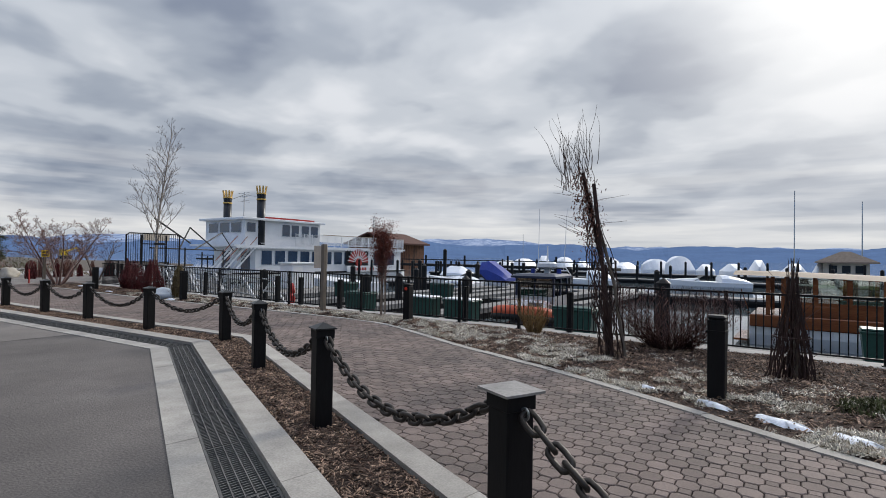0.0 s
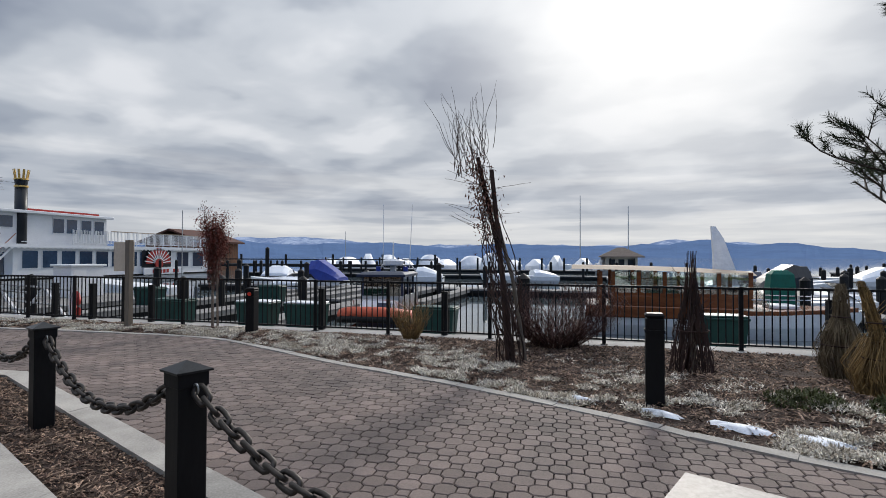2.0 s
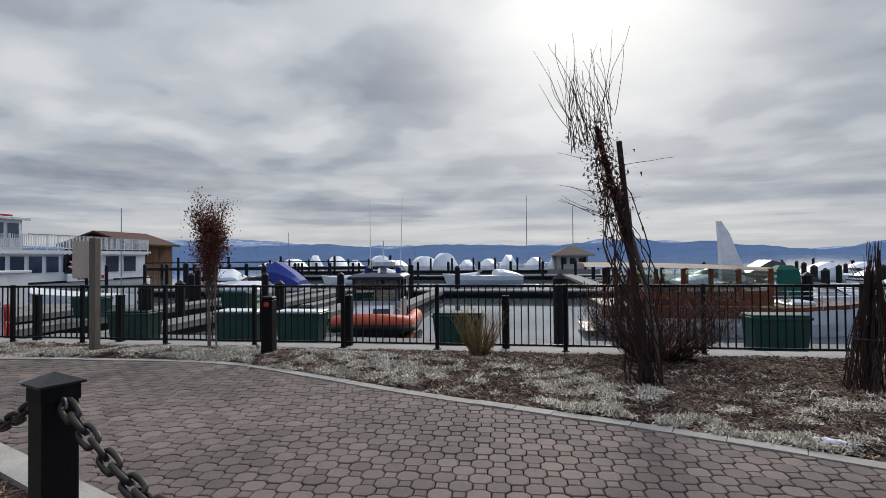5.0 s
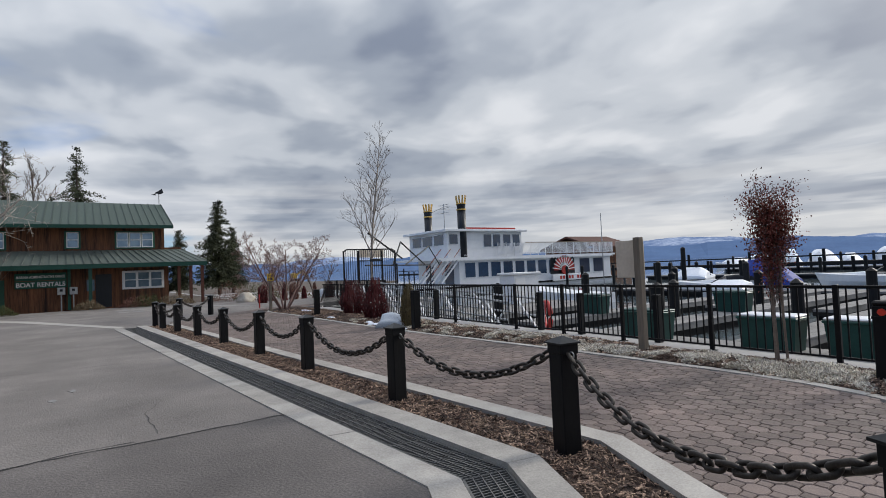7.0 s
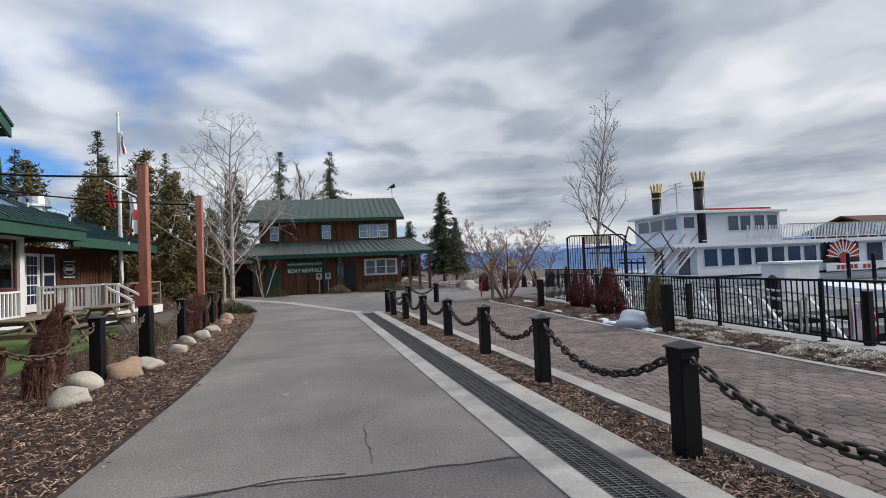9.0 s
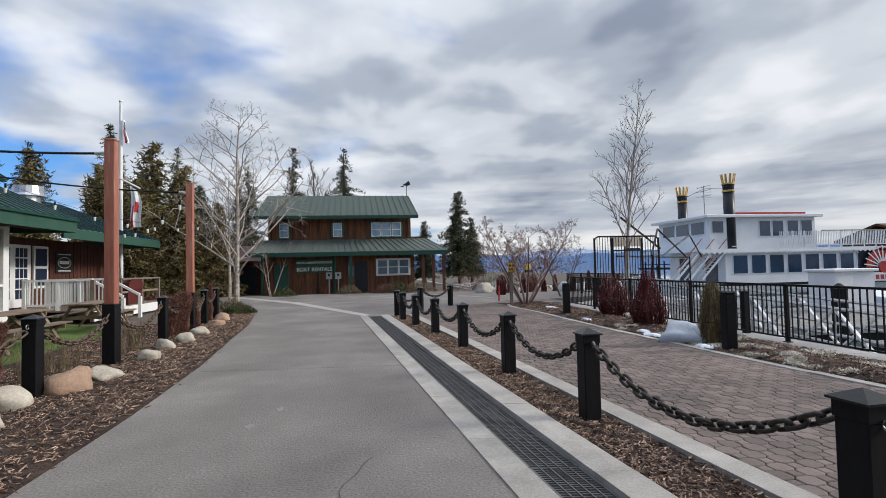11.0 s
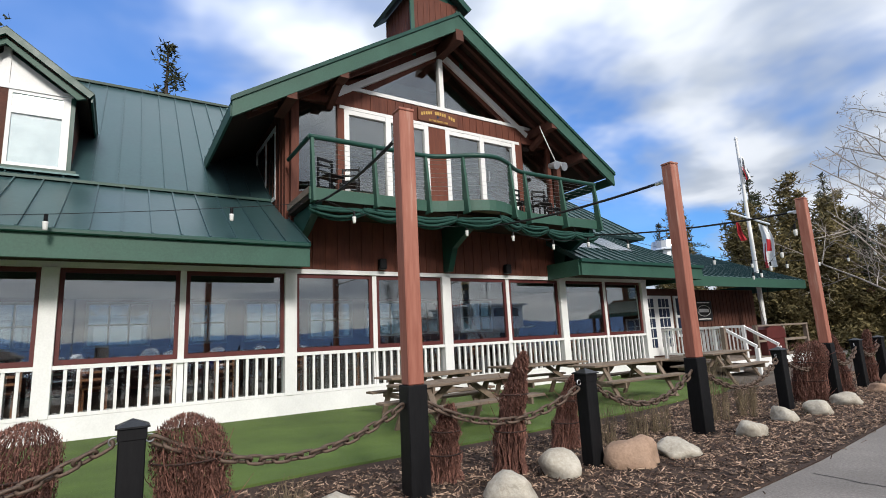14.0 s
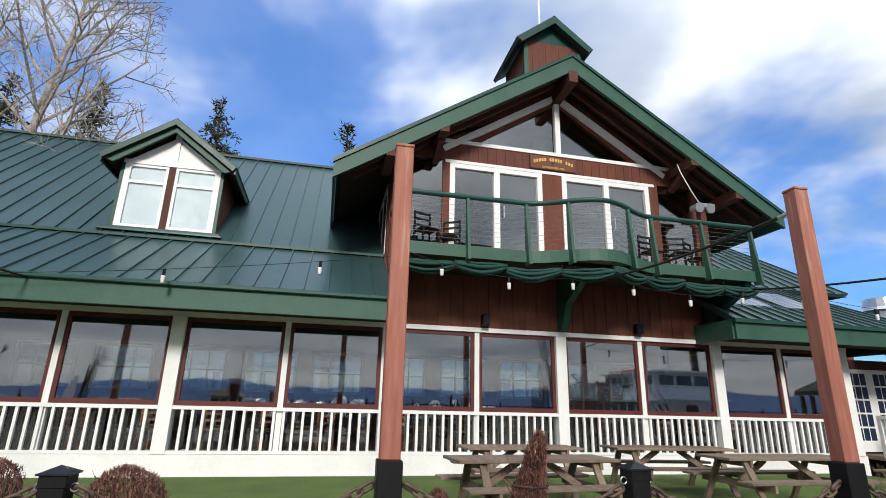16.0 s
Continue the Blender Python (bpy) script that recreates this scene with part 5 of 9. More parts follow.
box(bm, -0.34, 0.34, -0.04, -0.031, -0.06, 0.08)
box(bm, -0.45, 0.45, -0.04, -0.031, 0.32, 0.36)
box(bm, -0.45, 0.45, -0.04, -0.031, -0.36, -0.32)
part("white_shapes", bm, WHITE, t)
# deck and steps by the annexe
deck = thing("annexe_deck", "weathered wooden deck with white and bare rails", "deck", (0, 0, 0))
for k in range(24):
    x = -9.3 + 0.145 * k
    part("plank", bx(x, x + 0.135, 27.4, 33.0, 0.36, 0.40), OLDWOOD, deck)
for y in (27.5, 29.4, 31.2, 32.9):
    part("post", bx(-5.95, -5.83, y - 0.06, y + 0.06, 0, 1.4), OLDWOOD, deck)
part("rail", bx(-5.98, -5.80, 29.4, 32.9, 1.36, 1.42), OLDWOOD, deck)
part("rail", bx(-5.93, -5.87, 29.4, 32.9, 0.85, 0.93), OLDWOOD, deck)
for y in (27.6, 28.9):
    for x in (-8.0, -7.0, -6.0):
        part("white_post", bx(x - 0.05, x + 0.05, y - 0.05, y + 0.05, 0.4, 1.358), WHITE, deck)
    part("white_rail", bx(-8.05, -5.95, y - 0.055, y + 0.055, 1.36, 1.44), WHITE, deck)
    part("white_rail", bx(-7.94, -6.06, y - 0.03, y + 0.03, 0.55, 0.62), WHITE, deck)
    for i in range(1, 16):
        part("white_baluster", bx(-8.0 + i * 0.125 - 0.018, -8.0 + i * 0.125 + 0.018, y - 0.018, y + 0.018, 0.621, 1.359), WHITE, deck)
    part("sloping_rail", beam(B(), (-5.94, y, 1.36), (-5.0, y, 0.80), 0.07, 0.08), WHITE, deck)
    part("white_post", bx(-5.05, -4.95, y - 0.05, y + 0.05, 0.0, 0.76), WHITE, deck)
for k in range(2):
    part("step", bx(-5.8 + 0.28 * k, -5.5 + 0.28 * k, 27.65, 28.85, 0.2 - 0.13 * k, 0.26 - 0.13 * k), OLDWOOD, deck)
part("riser_board", bx(-5.82, -5.79, 27.4, 33.0, 0.02, 0.36), WHITE, deck)
t = thing("grill", "maroon covered barbecue on the deck", "grill", (-6.2, 30.6, 0.401))
part("cart", bx(-0.35, 0.35, -0.6, 0.6, 0, 0.55, 0.02), MAROON, t)
part("lid", extrude_poly(B(), [(-0.65, 0.55), (0.65, 0.55), (0.6, 0.85), (0.3, 0.98), (-0.3, 0.98), (-0.6, 0.85)], 'x', -0.38, 0.38), MAROON, t)
t = thing("roof_vent", "shiny steel kitchen exhaust fan on the roof", "vent", (-10.2, 31.5, 4.3))
part("duct", tube(B(), [(0, 0, -0.2), (0, 0, 0.45)], 0.42, 16), STEEL, t, smooth=False)
part("hood", tube(B(), [(0, 0, 0.45), (0, 0, 0.55), (0, 0, 0.85)], 0.62, 16, 0.5), STEEL, t)
# speakers on the wall and floodlight on the gable
for y in (17.0, 20.9):
    t = thing("wall_speaker", "small black loudspeaker under the balcony", "speaker", (FX + 0.11, y, 3.32), group="wall speakers")
    part("body", bx(0.03, 0.2, -0.09, 0.09, -0.13, 0.13, 0.02), BLACKMETAL, t)
    part("bracket", bx(0, 0.03, -0.03, 0.03, -0.03, 0.03), BLACKMETAL, t)
t = thing("floodlight", "twin grey floodlight on a gable bracket", "floodlight", (-7.45, 22.55, 6.35))
part("arm", bx(-0.06, 0.06, -0.06, 0.4, 0.1, 0.2), GALV, t)
for s in (-1, 1):
    part("lamp_head", tube(B(), [(-0.1, s * 0.16, 0.08), (0.08, s * 0.16, 0.04), (0.18, s * 0.16, 0.02)], 0.08, 12, 0.13), GALV, t)
part("flex", tube(B(), [(0.0, 0, 0.2), (0.1, -0.3, 0.5), (0.05, -0.5, 1.0), (-0.1, -0.45, 1.3)], 0.012, 6), WHITE, t)
part("support", bx(-0.08, 0.08, -0.08, 0.08, -1.74, 0.1), BEAM, t)
# chairs on the balcony and in the room
def cafe_chair(name, at, rz, mat, label, category, group, wire=False):
    t = thing(name, label, category, at, rz, group)
    part("seat", bx(-0.21, 0.21, -0.21, 0.21, 0.43, 0.46, 0.01), mat, t)
    for x in (-0.19, 0.19):
        for y in (-0.19, 0.19):
            part("leg", bx(x - 0.018, x + 0.018, y - 0.018, y + 0.018, 0, 0.43), mat, t)
    for y in (-0.19, 0.19):
        part("back_post", bx(-0.21, -0.175, y - 0.018, y + 0.018, 0.46, 0.92), mat, t)
    for z in (0.58, 0.72, 0.86):
        part("back_slat", bx(-0.205, -0.185, -0.17, 0.17, z, z + 0.05), mat, t)
    return t


for x, y, rz in ((-7.2, 15.4, 20), (-7.6, 16.0, -30), (-7.3, 20.9, 10), (-7.2, 21.6, -15), (-7.5, 22.3, 30)):
    t = cafe_chair("patio_chair", (x, y, 4.601), rz, BLACKMETAL, "black metal patio chair on the balcony", "chair", "balcony chairs")
rng = random.Random(31)
for y in [-1.0 + 1.35 * i for i in range(20)]:
    cafe_chair("dining_chair", (-9.35 + rng.uniform(-0.2, 0.2), y + rng.uniform(-0.2, 0.2), 0.401), rng.uniform(-30, 30) + 180 * rng.randint(0, 1), CHAIRWOOD, "orange-brown wooden dining chair behind the window", "chair", "dining chairs")
for y in [0.0 + 2.7 * i for i in range(10)]:
    t = thing("dining_table", "dining table coloured dark for the dim room behind the windows", "table", (-10.2, y, 0.401), group="dining tables")
    part("tabletop", bx(-0.4, 0.4, -0.4, 0.4, 0.71, 0.75, 0.01), DARKROOM, t)
    part("pedestal", tube(B(), [(0, 0, 0), (0, 0, 0.71)], 0.05, 8), DARKROOM, t)

# ---- left side: posts, chains, cables, tables, rocks, bundles ----
LEFT = [(-1.22, 7.2, 'tall'), (-1.26, 9.5, 'low'), (-1.35, 11.75, 'low'), (-1.45, 14.10, 'tall'), (-1.11, 16.14, 'low'), (-1.27, 18.52, 'tall'), (-1.42, 21.2, 'low'), (-1.45, 23.1, 'tall'), (-1.75, 25.3, 'low'), (-1.9, 27.0, 'low')]
for x, y, k in LEFT:
    if k == 'tall':
        t = thing("awning_post", "tall red-brown timber post in a black base", "post", (x, y, 0.015), rng.uniform(-3, 3), group="awning posts")
        part("base", bx(-0.105, 0.105, -0.105, 0.105, -0.2, 1.02, 0.008), BLACK, t, "black painted base")
        part("shaft", bx(-0.085, 0.085, -0.085, 0.085, 1.021, 3.85, 0.01), REDPOST, t)
        part("cap", bx(-0.09, 0.09, -0.09, 0.09, 3.851, 3.88, 0.006), REDPOST, t)
        part("cable_clamp", bx(-0.16, -0.08, -0.03, 0.03, 3.60, 3.66), STEEL, t)
    else:
        chain_post((x, y, 0.015), 0, 0.96 if y < 13 else 1.01, 0.17, label="black timber post with a pyramid cap beside the lawn")
for (xa, ya, ka), (xb, yb, kb) in zip(LEFT, LEFT[1:]):
    d = Vector((xb - xa, yb - ya, 0)).normalized() * 0.13
    L = math.hypot(xb - xa, yb - ya)
    hang_chain((xa + d.x, ya + d.y, 0.85), (xb - d.x, yb - d.y, 0.85), 0.125 * L, "rusty brown steel chain sagging between lawn posts", "chains by the lawn", link=RUSTLINK)
for i, ((x, y), (tx, ty, tz)) in enumerate((((-1.45, 14.10), (-6.55, 14.85, 4.25)), ((-1.27, 18.52), (-6.5, 18.9, 4.05)), ((-1.45, 23.1), (-6.6, 22.9, 4.15)), ((-1.22, 7.2), (-6.85, 8.4, 3.4)))):
    t = thing("awning_cable", "thick black cable from a post to the balcony", "cable", group="awning cables")
    a, b = Vector((x - 0.12, y, 3.65)), Vector((tx, ty, tz))
    pts = [a.lerp(b, j / 14) - Vector((0, 0, 0.10 * 4 * (j / 14) * (1 - j / 14))) for j in range(15)]
    part("cable", tube(B(), pts, 0.022, 6), CABLE, t)
    part("ferrule", tube(B(), [pts[0], pts[1].lerp(pts[0], 0.6)], 0.032, 8), STEEL, t)


def light_string(a, b, sag, n, label):
    t = thing("light_string", label, "string lights", group="string lights")
    a, b = Vector(a), Vector(b)
    pts = [a.lerp(b, j / 24) - Vector((0, 0, sag * 4 * (j / 24) * (1 - j / 24))) for j in range(25)]
    part("wire", tube(B(), pts, 0.006, 5), CABLE, t)
    for k in range(n):
        f = (k + 0.5) / n
        p = a.lerp(b, f) - Vector((0, 0, sag * 4 * f * (1 - f)))
        s = part("socket", tube(B(), [p, p - Vector((0, 0, 0.12))], 0.028, 8), BLACKMETAL, t)
        bm = B()
        tube(bm, [p - Vector((0, 0, q)) for q in (0.12, 0.15, 0.20, 0.235, 0.25)], 0.042, 10, 0.030)
        part("bulb", bm, BULB, s, "clear glass bulb", True)


light_string((-6.75, -4.0, 3.3), (-6.5, 14.6, 4.2), 0.55, 7, "string of clear bulbs under the eave")
light_string((-6.4, 14.9, 4.3), (-6.3, 19.0, 4.15), 0.30, 3, "string of clear bulbs under the balcony")
light_string((-6.3, 19.0, 4.15), (-6.5, 23.2, 4.2), 0.32, 3, "string of clear bulbs under the balcony")
light_string((-6.5, 23.2, 4.2), (-3.8, 38.0, 4.6), 0.9, 9, "string of clear bulbs to the bare tree")
light_string((-1.45, 23.1, 3.7), (-6.6, 31.0, 3.3), 0.35, 5, "string of clear bulbs to the annexe")


def picnic_table(at, rz, L=2.3):
    t = thing("picnic_table", "weathered brown wooden picnic table on the turf", "picnic table", at, rz, group="picnic tables")
    for i in range(5):
        y = -0.36 + i * 0.148
        part("top_plank", bx(-L / 2, L / 2, y, y + 0.138, 0.715, 0.755, 0.005), TABLEWOOD, t)
    for s in (-1, 1):
        for i in range(2):
            y0 = s * 0.60 + (i - 1) * 0.145
            part("bench_plank", bx(-L / 2, L / 2, y0, y0 + 0.138, 0.42, 0.46, 0.005), TABLEWOOD, t)
    for x in (-L / 2 + 0.35, L / 2 - 0.35):
        for s in (-1, 1):
            bm = B()
            beam(bm, (x, s * 0.26, 0.71), (x, s * 0.66, 0.0), 0.045, 0.10, (1, 0, 0))
            part("leg", bm, TABLEWOOD, t)
        part("cross_beam", bx(x + 0.03, x + 0.075, -0.74, 0.74, 0.32, 0.42), TABLEWOOD, t)
        part("top_batten", bx(x + 0.03, x + 0.075, -0.35, 0.35, 0.62, 0.714), TABLEWOOD, t)
        bm = B()
        sx = 1 if x < 0 else -1
        beam(bm, (x + sx * 0.1, 0, 0.37), (x + sx * 0.62, 0, 0.70), 0.045, 0.09)
        part("brace", bm, TABLEWOOD, t)
    return t


for x, y, rz, L in ((-5.95, 16.95, 92, 2.1), (-4.08, 16.42, 94, 2.35), (-5.98, 19.9, 86, 2.35), (-4.38, 20.75, 91, 2.45), (-4.5, 24.7, 96, 2.2)):
    picnic_table((x, y, 0.046), rz, L)


def boulder(at, size, mat, label, seed):
    bm = B()
    bmesh.ops.create_icosphere(bm, subdivisions=3, radius=1.0)
    o = Vector((seed * 7.3, seed * 3.1, seed * 1.7))
    r = random.Random(seed)
    cuts = [(Vector((r.gauss(0, 1), r.gauss(0, 1), r.gauss(0, 0.8))).normalized(), r.uniform(0.52, 0.80)) for _ in range(13)]
    for v in bm.verts:
        c = v.co.copy()
        broken = min([1.0] + [d / c.dot(n) for n, d in cuts if c.dot(n) > 0.3])
        k = broken * 1.22 + 0.16 * noise.noise(c * 1.1 + o) + 0.14 * abs(noise.noise(c * 2.2 + o)) + 0.06 * noise.noise(c * 7 + o)
        v.co = Vector((c.x * size[0] * k, c.y * size[1] * k, max(c.z, -0.45) * size[2] * k))
    return solo("boulder", bm, mat, label, "boulder", at, seed * 37 % 360, group="boulders", smooth=True)


ROCKS = ((-0.80, 14.74, 0.29, 'w'), (-1.10, 15.62, 0.30, 'w2'), (-0.88, 16.52, 0.40, 't'), (-0.72, 17.12, 0.27, 'w2'), (-0.80, 18.82, 0.28, 'w2'), (-1.02, 20.2, 0.28, 'w2'), (-0.90, 21.06, 0.27, 'w2'),
         (-0.98, 22.4, 0.28, 'w2'), (-1.2, 24.6, 0.30, 't'), (-1.25, 13.3, 0.26, 'w2'), (-1.5, 26.2, 0.35, 't'))
for i, (x, y, r, k) in enumerate(ROCKS):
    boulder((x, y, 0.06), (r * 0.74, r * 0.86, r * 0.56), BOULDER_T if k == 't' else BOULDER_W, "tan angular boulder in the mulch" if k == 't' else "pale angular boulder in the mulch", i + 1)
boulder((9.0, 17.9, 0.10), (0.36, 0.50, 0.33), BOULDER_B, "blue-grey boulder with a snow-dusted side", 21)
boulder((15.2, 38.6, 0.1), (0.5, 0.8, 0.6), BOULDER_B, "pale boulder beyond the plaza", 22)
boulder((10.1, 38.9, 0.1), (0.6, 0.6, 0.5), BOULDER_W, "pale boulder by the far shrubs", 23)


def twig_bundle(name, at, h, prof, mat, n, label, category, seed, group="", ties=1, stake=0.0, lean=(0, 0), thick=0.006, fuzz=0, stray=0, fuzz_len=0.075):
    """Tied-up twigs: prof gives (height share, radius) from the ground to the tip."""
    r = random.Random(seed)
    t = thing(name, label, category, at, group=group)

    def rad(f):
        for (fa, ra), (fb, rb) in zip(prof, prof[1:]):
            if f <= fb:
                return ra + (rb - ra) * (f - fa) / max(fb - fa, 1e-6)
        return prof[-1][1]
    vs, fs = [], []
    for _ in range(n):
        a0 = r.uniform(0, 2 * math.pi)
        tw = r.uniform(-1.0, 1.0)
        q = math.sqrt(r.uniform(0.15, 1.0))
        f0 = r.choice((0, 0, 0, r.uniform(0, 0.6)))
        f1 = min(1.0, f0 + r.uniform(0.35, 1.0))
        m = 6
        prev = None
        for j in range(m + 1):
            f = f0 + (f1 - f0) * j / m
            a = a0 + tw * f + r.uniform(-0.12, 0.12)
            rr = rad(f) * q * r.uniform(0.85, 1.12)
            p = Vector((rr * math.cos(a) + lean[0] * f * f, rr * math.sin(a) + lean[1] * f * f, f * h))
            w = thick * (1.2 - 0.8 * j / m)
            k = len(vs)
            s = Vector((-math.sin(a), math.cos(a), 0)) * w
            o = Vector((math.cos(a), math.sin(a), 0)) * w
            vs += [p - s, p + s, p + o * 1.4]
            if prev is not None:
                for e in range(3):
                    fs.append((prev + e, prev + (e + 1) % 3, k + (e + 1) % 3, k + e))
            prev = k
    me = bpy.data.meshes.new("twigs")
    me.from_pydata([tuple(v) for v in vs], [], fs)
    me.materials.append(mat)
    part("body", me, None, t)
    if stray:
        bm = B()
        for _ in range(stray):
            a, z = r.uniform(0, 2 * math.pi), r.uniform(0, 0.75) * h
            q = rad(z / h)
            o = r.uniform(0.05, 0.16)
            p = Vector((q * math.cos(a) + lean[0] * (z / h) ** 2, q * math.sin(a) + lean[1] * (z / h) ** 2, z))
            d = Vector((math.cos(a) * o, math.sin(a) * o, r.uniform(0.05, 0.22)))
            tube(bm, [p - d * 0.3, p + d * 0.5, p + d + Vector((r.uniform(-0.04, 0.04), r.uniform(-0.04, 0.04), 0.03))], 0.005, 3, 0.002, caps=False)
        part("loose_twig", bm, mat, t)["kind"] = "stuff"
    if fuzz:
        pts = []
        for _ in range(fuzz):
            f, a = r.random() ** 0.8, r.uniform(0, 2 * math.pi)
            rr = rad(f) * r.uniform(0.80, 1.10)
            pts.append((rr * math.cos(a) + lean[0] * f * f, rr * math.sin(a) + lean[1] * f * f, f * h * 0.98))
        part("fuzz", blades(mat, pts, r, fuzz_len, 0.005, 2.9, 0.9), None, t)
    for k in range(ties):
        f = 0.35 + 0.3 * k
        bm = B()
        tube(bm, [((rad(f) + 0.01) * math.cos(a) + lean[0] * f * f, (rad(f) + 0.01) * math.sin(a) + lean[1] * f * f, f * h) for a in [i * math.pi / 8 for i in range(17)]], 0.008, 5)
        part("twine", bm, VINE, t)
    if stake:
        part("stake", bx(-0.03, 0.03, -0.03, 0.03, -0.1, stake, 0.004), GREYPOST, t).location = (0.12, -0.05, 0)
    return t


WRAP = [(0, 0.20), (0.12, 0.15), (0.3, 0.18), (0.48, 0.12), (0.62, 0.15), (0.8, 0.09), (0.92, 0.08), (1, 0.03)]
FAT = [(0, 0.25), (0.2, 0.28), (0.4, 0.26), (0.62, 0.28), (0.82, 0.25), (0.94, 0.18), (1.0, 0.05)]
for i, (x, y, h, p) in enumerate(((-1.50, 15.28, 1.28, WRAP), (-1.62, 12.2, 0.98, FAT), (-1.72, 11.0, 1.0, FAT), (-1.98, 16.6, 0.92, WRAP), (-1.75, 14.6, 0.8, WRAP), (-1.7, 23.4, 1.25, WRAP), (-1.75, 24.3, 1.2, WRAP), (-1.6, 22.5, 1.1, FAT), (-1.6, 9.0, 1.1, FAT), (-2.0, 26.4, 1.2, WRAP))):
    twig_bundle("wrapped_shrub", (x, y, 0.01), h, p, BUNDLE, 300, "red-brown shrub tied up in a twig bundle by the lawn", "shrub", 40 + i, "wrapped shrubs", lean=((0.30, 0.10, -0.10, 0.22)[i % 4], (0.05, -0.08, 0.10)[i % 3]), ties=2, fuzz=9000 if p is FAT else 4500, stray=26, fuzz_len=0.034 if p is FAT else 0.05)
GRASSY = [(0, 0.14), (0.4, 0.16), (0.8, 0.20), (1.0, 0.28)]
for i, (x, y, h) in enumerate(((-1.65, 19.6, 0.95), (-1.7, 17.7, 0.6), (-1.75, 17.1, 0.55), (-1.55, 20.2, 0.6), (-1.7, 18.2, 0.5), (-1.5, 12.9, 0.35), (-1.9, 20.9, 0.5))):
    twig_bundle("dry_grass_clump", (x, y, 0.01), h, GRASSY, GRASSDRY, 90, "clump of dry pale stems in the mulch", "grass clump", 60 + i, "dry clumps", ties=0, thick=0.003)

# right-hand bed
BROWNSTRAW = M("brown_green_stems", (0.20, 0.155, 0.075), (0.085, 0.065, 0.035), 0.9, s1=5, s2=50, bump=0, rand=0.45, island=True)
twig_bundle("vine_bundle", (8.50, -0.05, 0.06), 1.62, [(0, 0.30), (0.15, 0.27), (0.45, 0.18), (0.6, 0.11), (0.85, 0.07), (1, 0.10)], VINE, 110, "dark vines tied to a stake like a cone", "shrub", 81, stake=1.0, thick=0.007, stray=24)
twig_bundle("straw_bundle", (8.72, -1.85, 0.06), 1.2, [(0, 0.20), (0.2, 0.24), (0.5, 0.19), (0.62, 0.09), (0.9, 0.08), (1, 0.04)], GRASSDRY, 360, "brown ornamental grass tied into a cone", "grass clump", 82, "tied grasses", ties=2, fuzz=500)
twig_bundle("straw_bundle", (7.62, -1.80, 0.06), 1.28, [(0, 0.27), (0.2, 0.27), (0.34, 0.17), (0.46, 0.07), (0.75, 0.055), (0.9, 0.05), (1, 0.03)], STRAW, 380, "golden ornamental grass tied into a cone", "grass clump", 83, "tied grasses", ties=2, fuzz=500, lean=(0.0, 0.22), stray=30)


def loose_strands(t, n, z0, z1, spread, mat, seed):
    """Thin stems that spring from the tie, bow outwards and hang to the ground."""
    r = random.Random(seed)
    bm = B()
    for _ in range(n):
        a, z, o = r.uniform(0, 2 * math.pi), r.uniform(z0, z1), spread * r.uniform(0.45, 1.1)
        c, s = math.cos(a), math.sin(a)
        low = r.uniform(0.02, 0.5) * z0
        tw = r.uniform(-0.5, 0.5)
        pts = [(0.05 * c, 0.05 * s, z), (o * 0.55 * c, o * 0.55 * s, z * 0.92 + 0.05), (o * math.cos(a + tw * 0.5), o * math.sin(a + tw * 0.5), z * 0.55), (o * 0.70 * math.cos(a + tw), o * 0.70 * math.sin(a + tw), low)]
        tube(bm, [Vector(p) for p in pts], 0.005, 3, 0.003, caps=False)
    part("straw_fringe", bm, mat, t)["kind"] = "stuff"


for t_ in [o for o in scene.objects if o.name.startswith("straw_bundle") and o.parent is None]:
    near = t_.matrix_world.translation.x < 8.2
    loose_strands(t_, 230 if near else 130, 0.45, 0.75, 0.36 if near else 0.30, STRAW if near else GRASSDRY, 5 if near else 6)
twig_bundle("red_twig_bush", (10.0, 22.6, 0.06), 1.22, [(0, 0.30), (0.35, 0.50), (0.7, 0.34), (1, 0.24)], REDTWIG, 280, "bush of dark red twigs tied together", "shrub", 84, "red twig bushes", lean=(0, 0.1), thick=0.007, stray=60, fuzz=900)
twig_bundle("red_twig_bush", (9.75, 20.35, 0.06), 1.30, [(0, 0.34), (0.3, 0.44), (0.6, 0.26), (0.85, 0.16), (1, 0.14)], REDTWIG, 280, "bush of dark red twigs tied to a point", "shrub", 85, "red twig bushes", thick=0.007, stray=60, fuzz=900)
twig_bundle("straw_bundle", (9.27, 17.42, 0.06), 1.12, [(0, 0.20), (0.3, 0.23), (0.7, 0.18), (0.9, 0.13), (1, 0.06)], BROWNSTRAW, 300, "brown-green grass clump beside the bollard", "grass clump", 86, "tied grasses", ties=1, fuzz=1500, stray=30)
BUNDLE_DK = M("dark_red_twigs", (0.115, 0.058, 0.048), (0.038, 0.020, 0.018), 0.9, s1=5, s2=50, bump=0, rand=0.5, island=True)
DOME = [(0, 0.35), (0.35, 0.95), (0.7, 1.15), (1.0, 1.0)]
twig_bundle("bare_bush", (10.12, 1.80, 0.06), 1.08, DOME, BUNDLE_DK, 560, "dark bare twiggy bush by the railing", "shrub", 87, ties=0, thick=0.005, fuzz=2400)
twig_bundle("dry_bush", (9.85, 4.35, 0.06), 0.75, [(0, 0.10), (0.5, 0.32), (1, 0.5)], STRAW, 260, "small dry yellow bush by the railing", "shrub", 88, ties=0, thick=0.004)
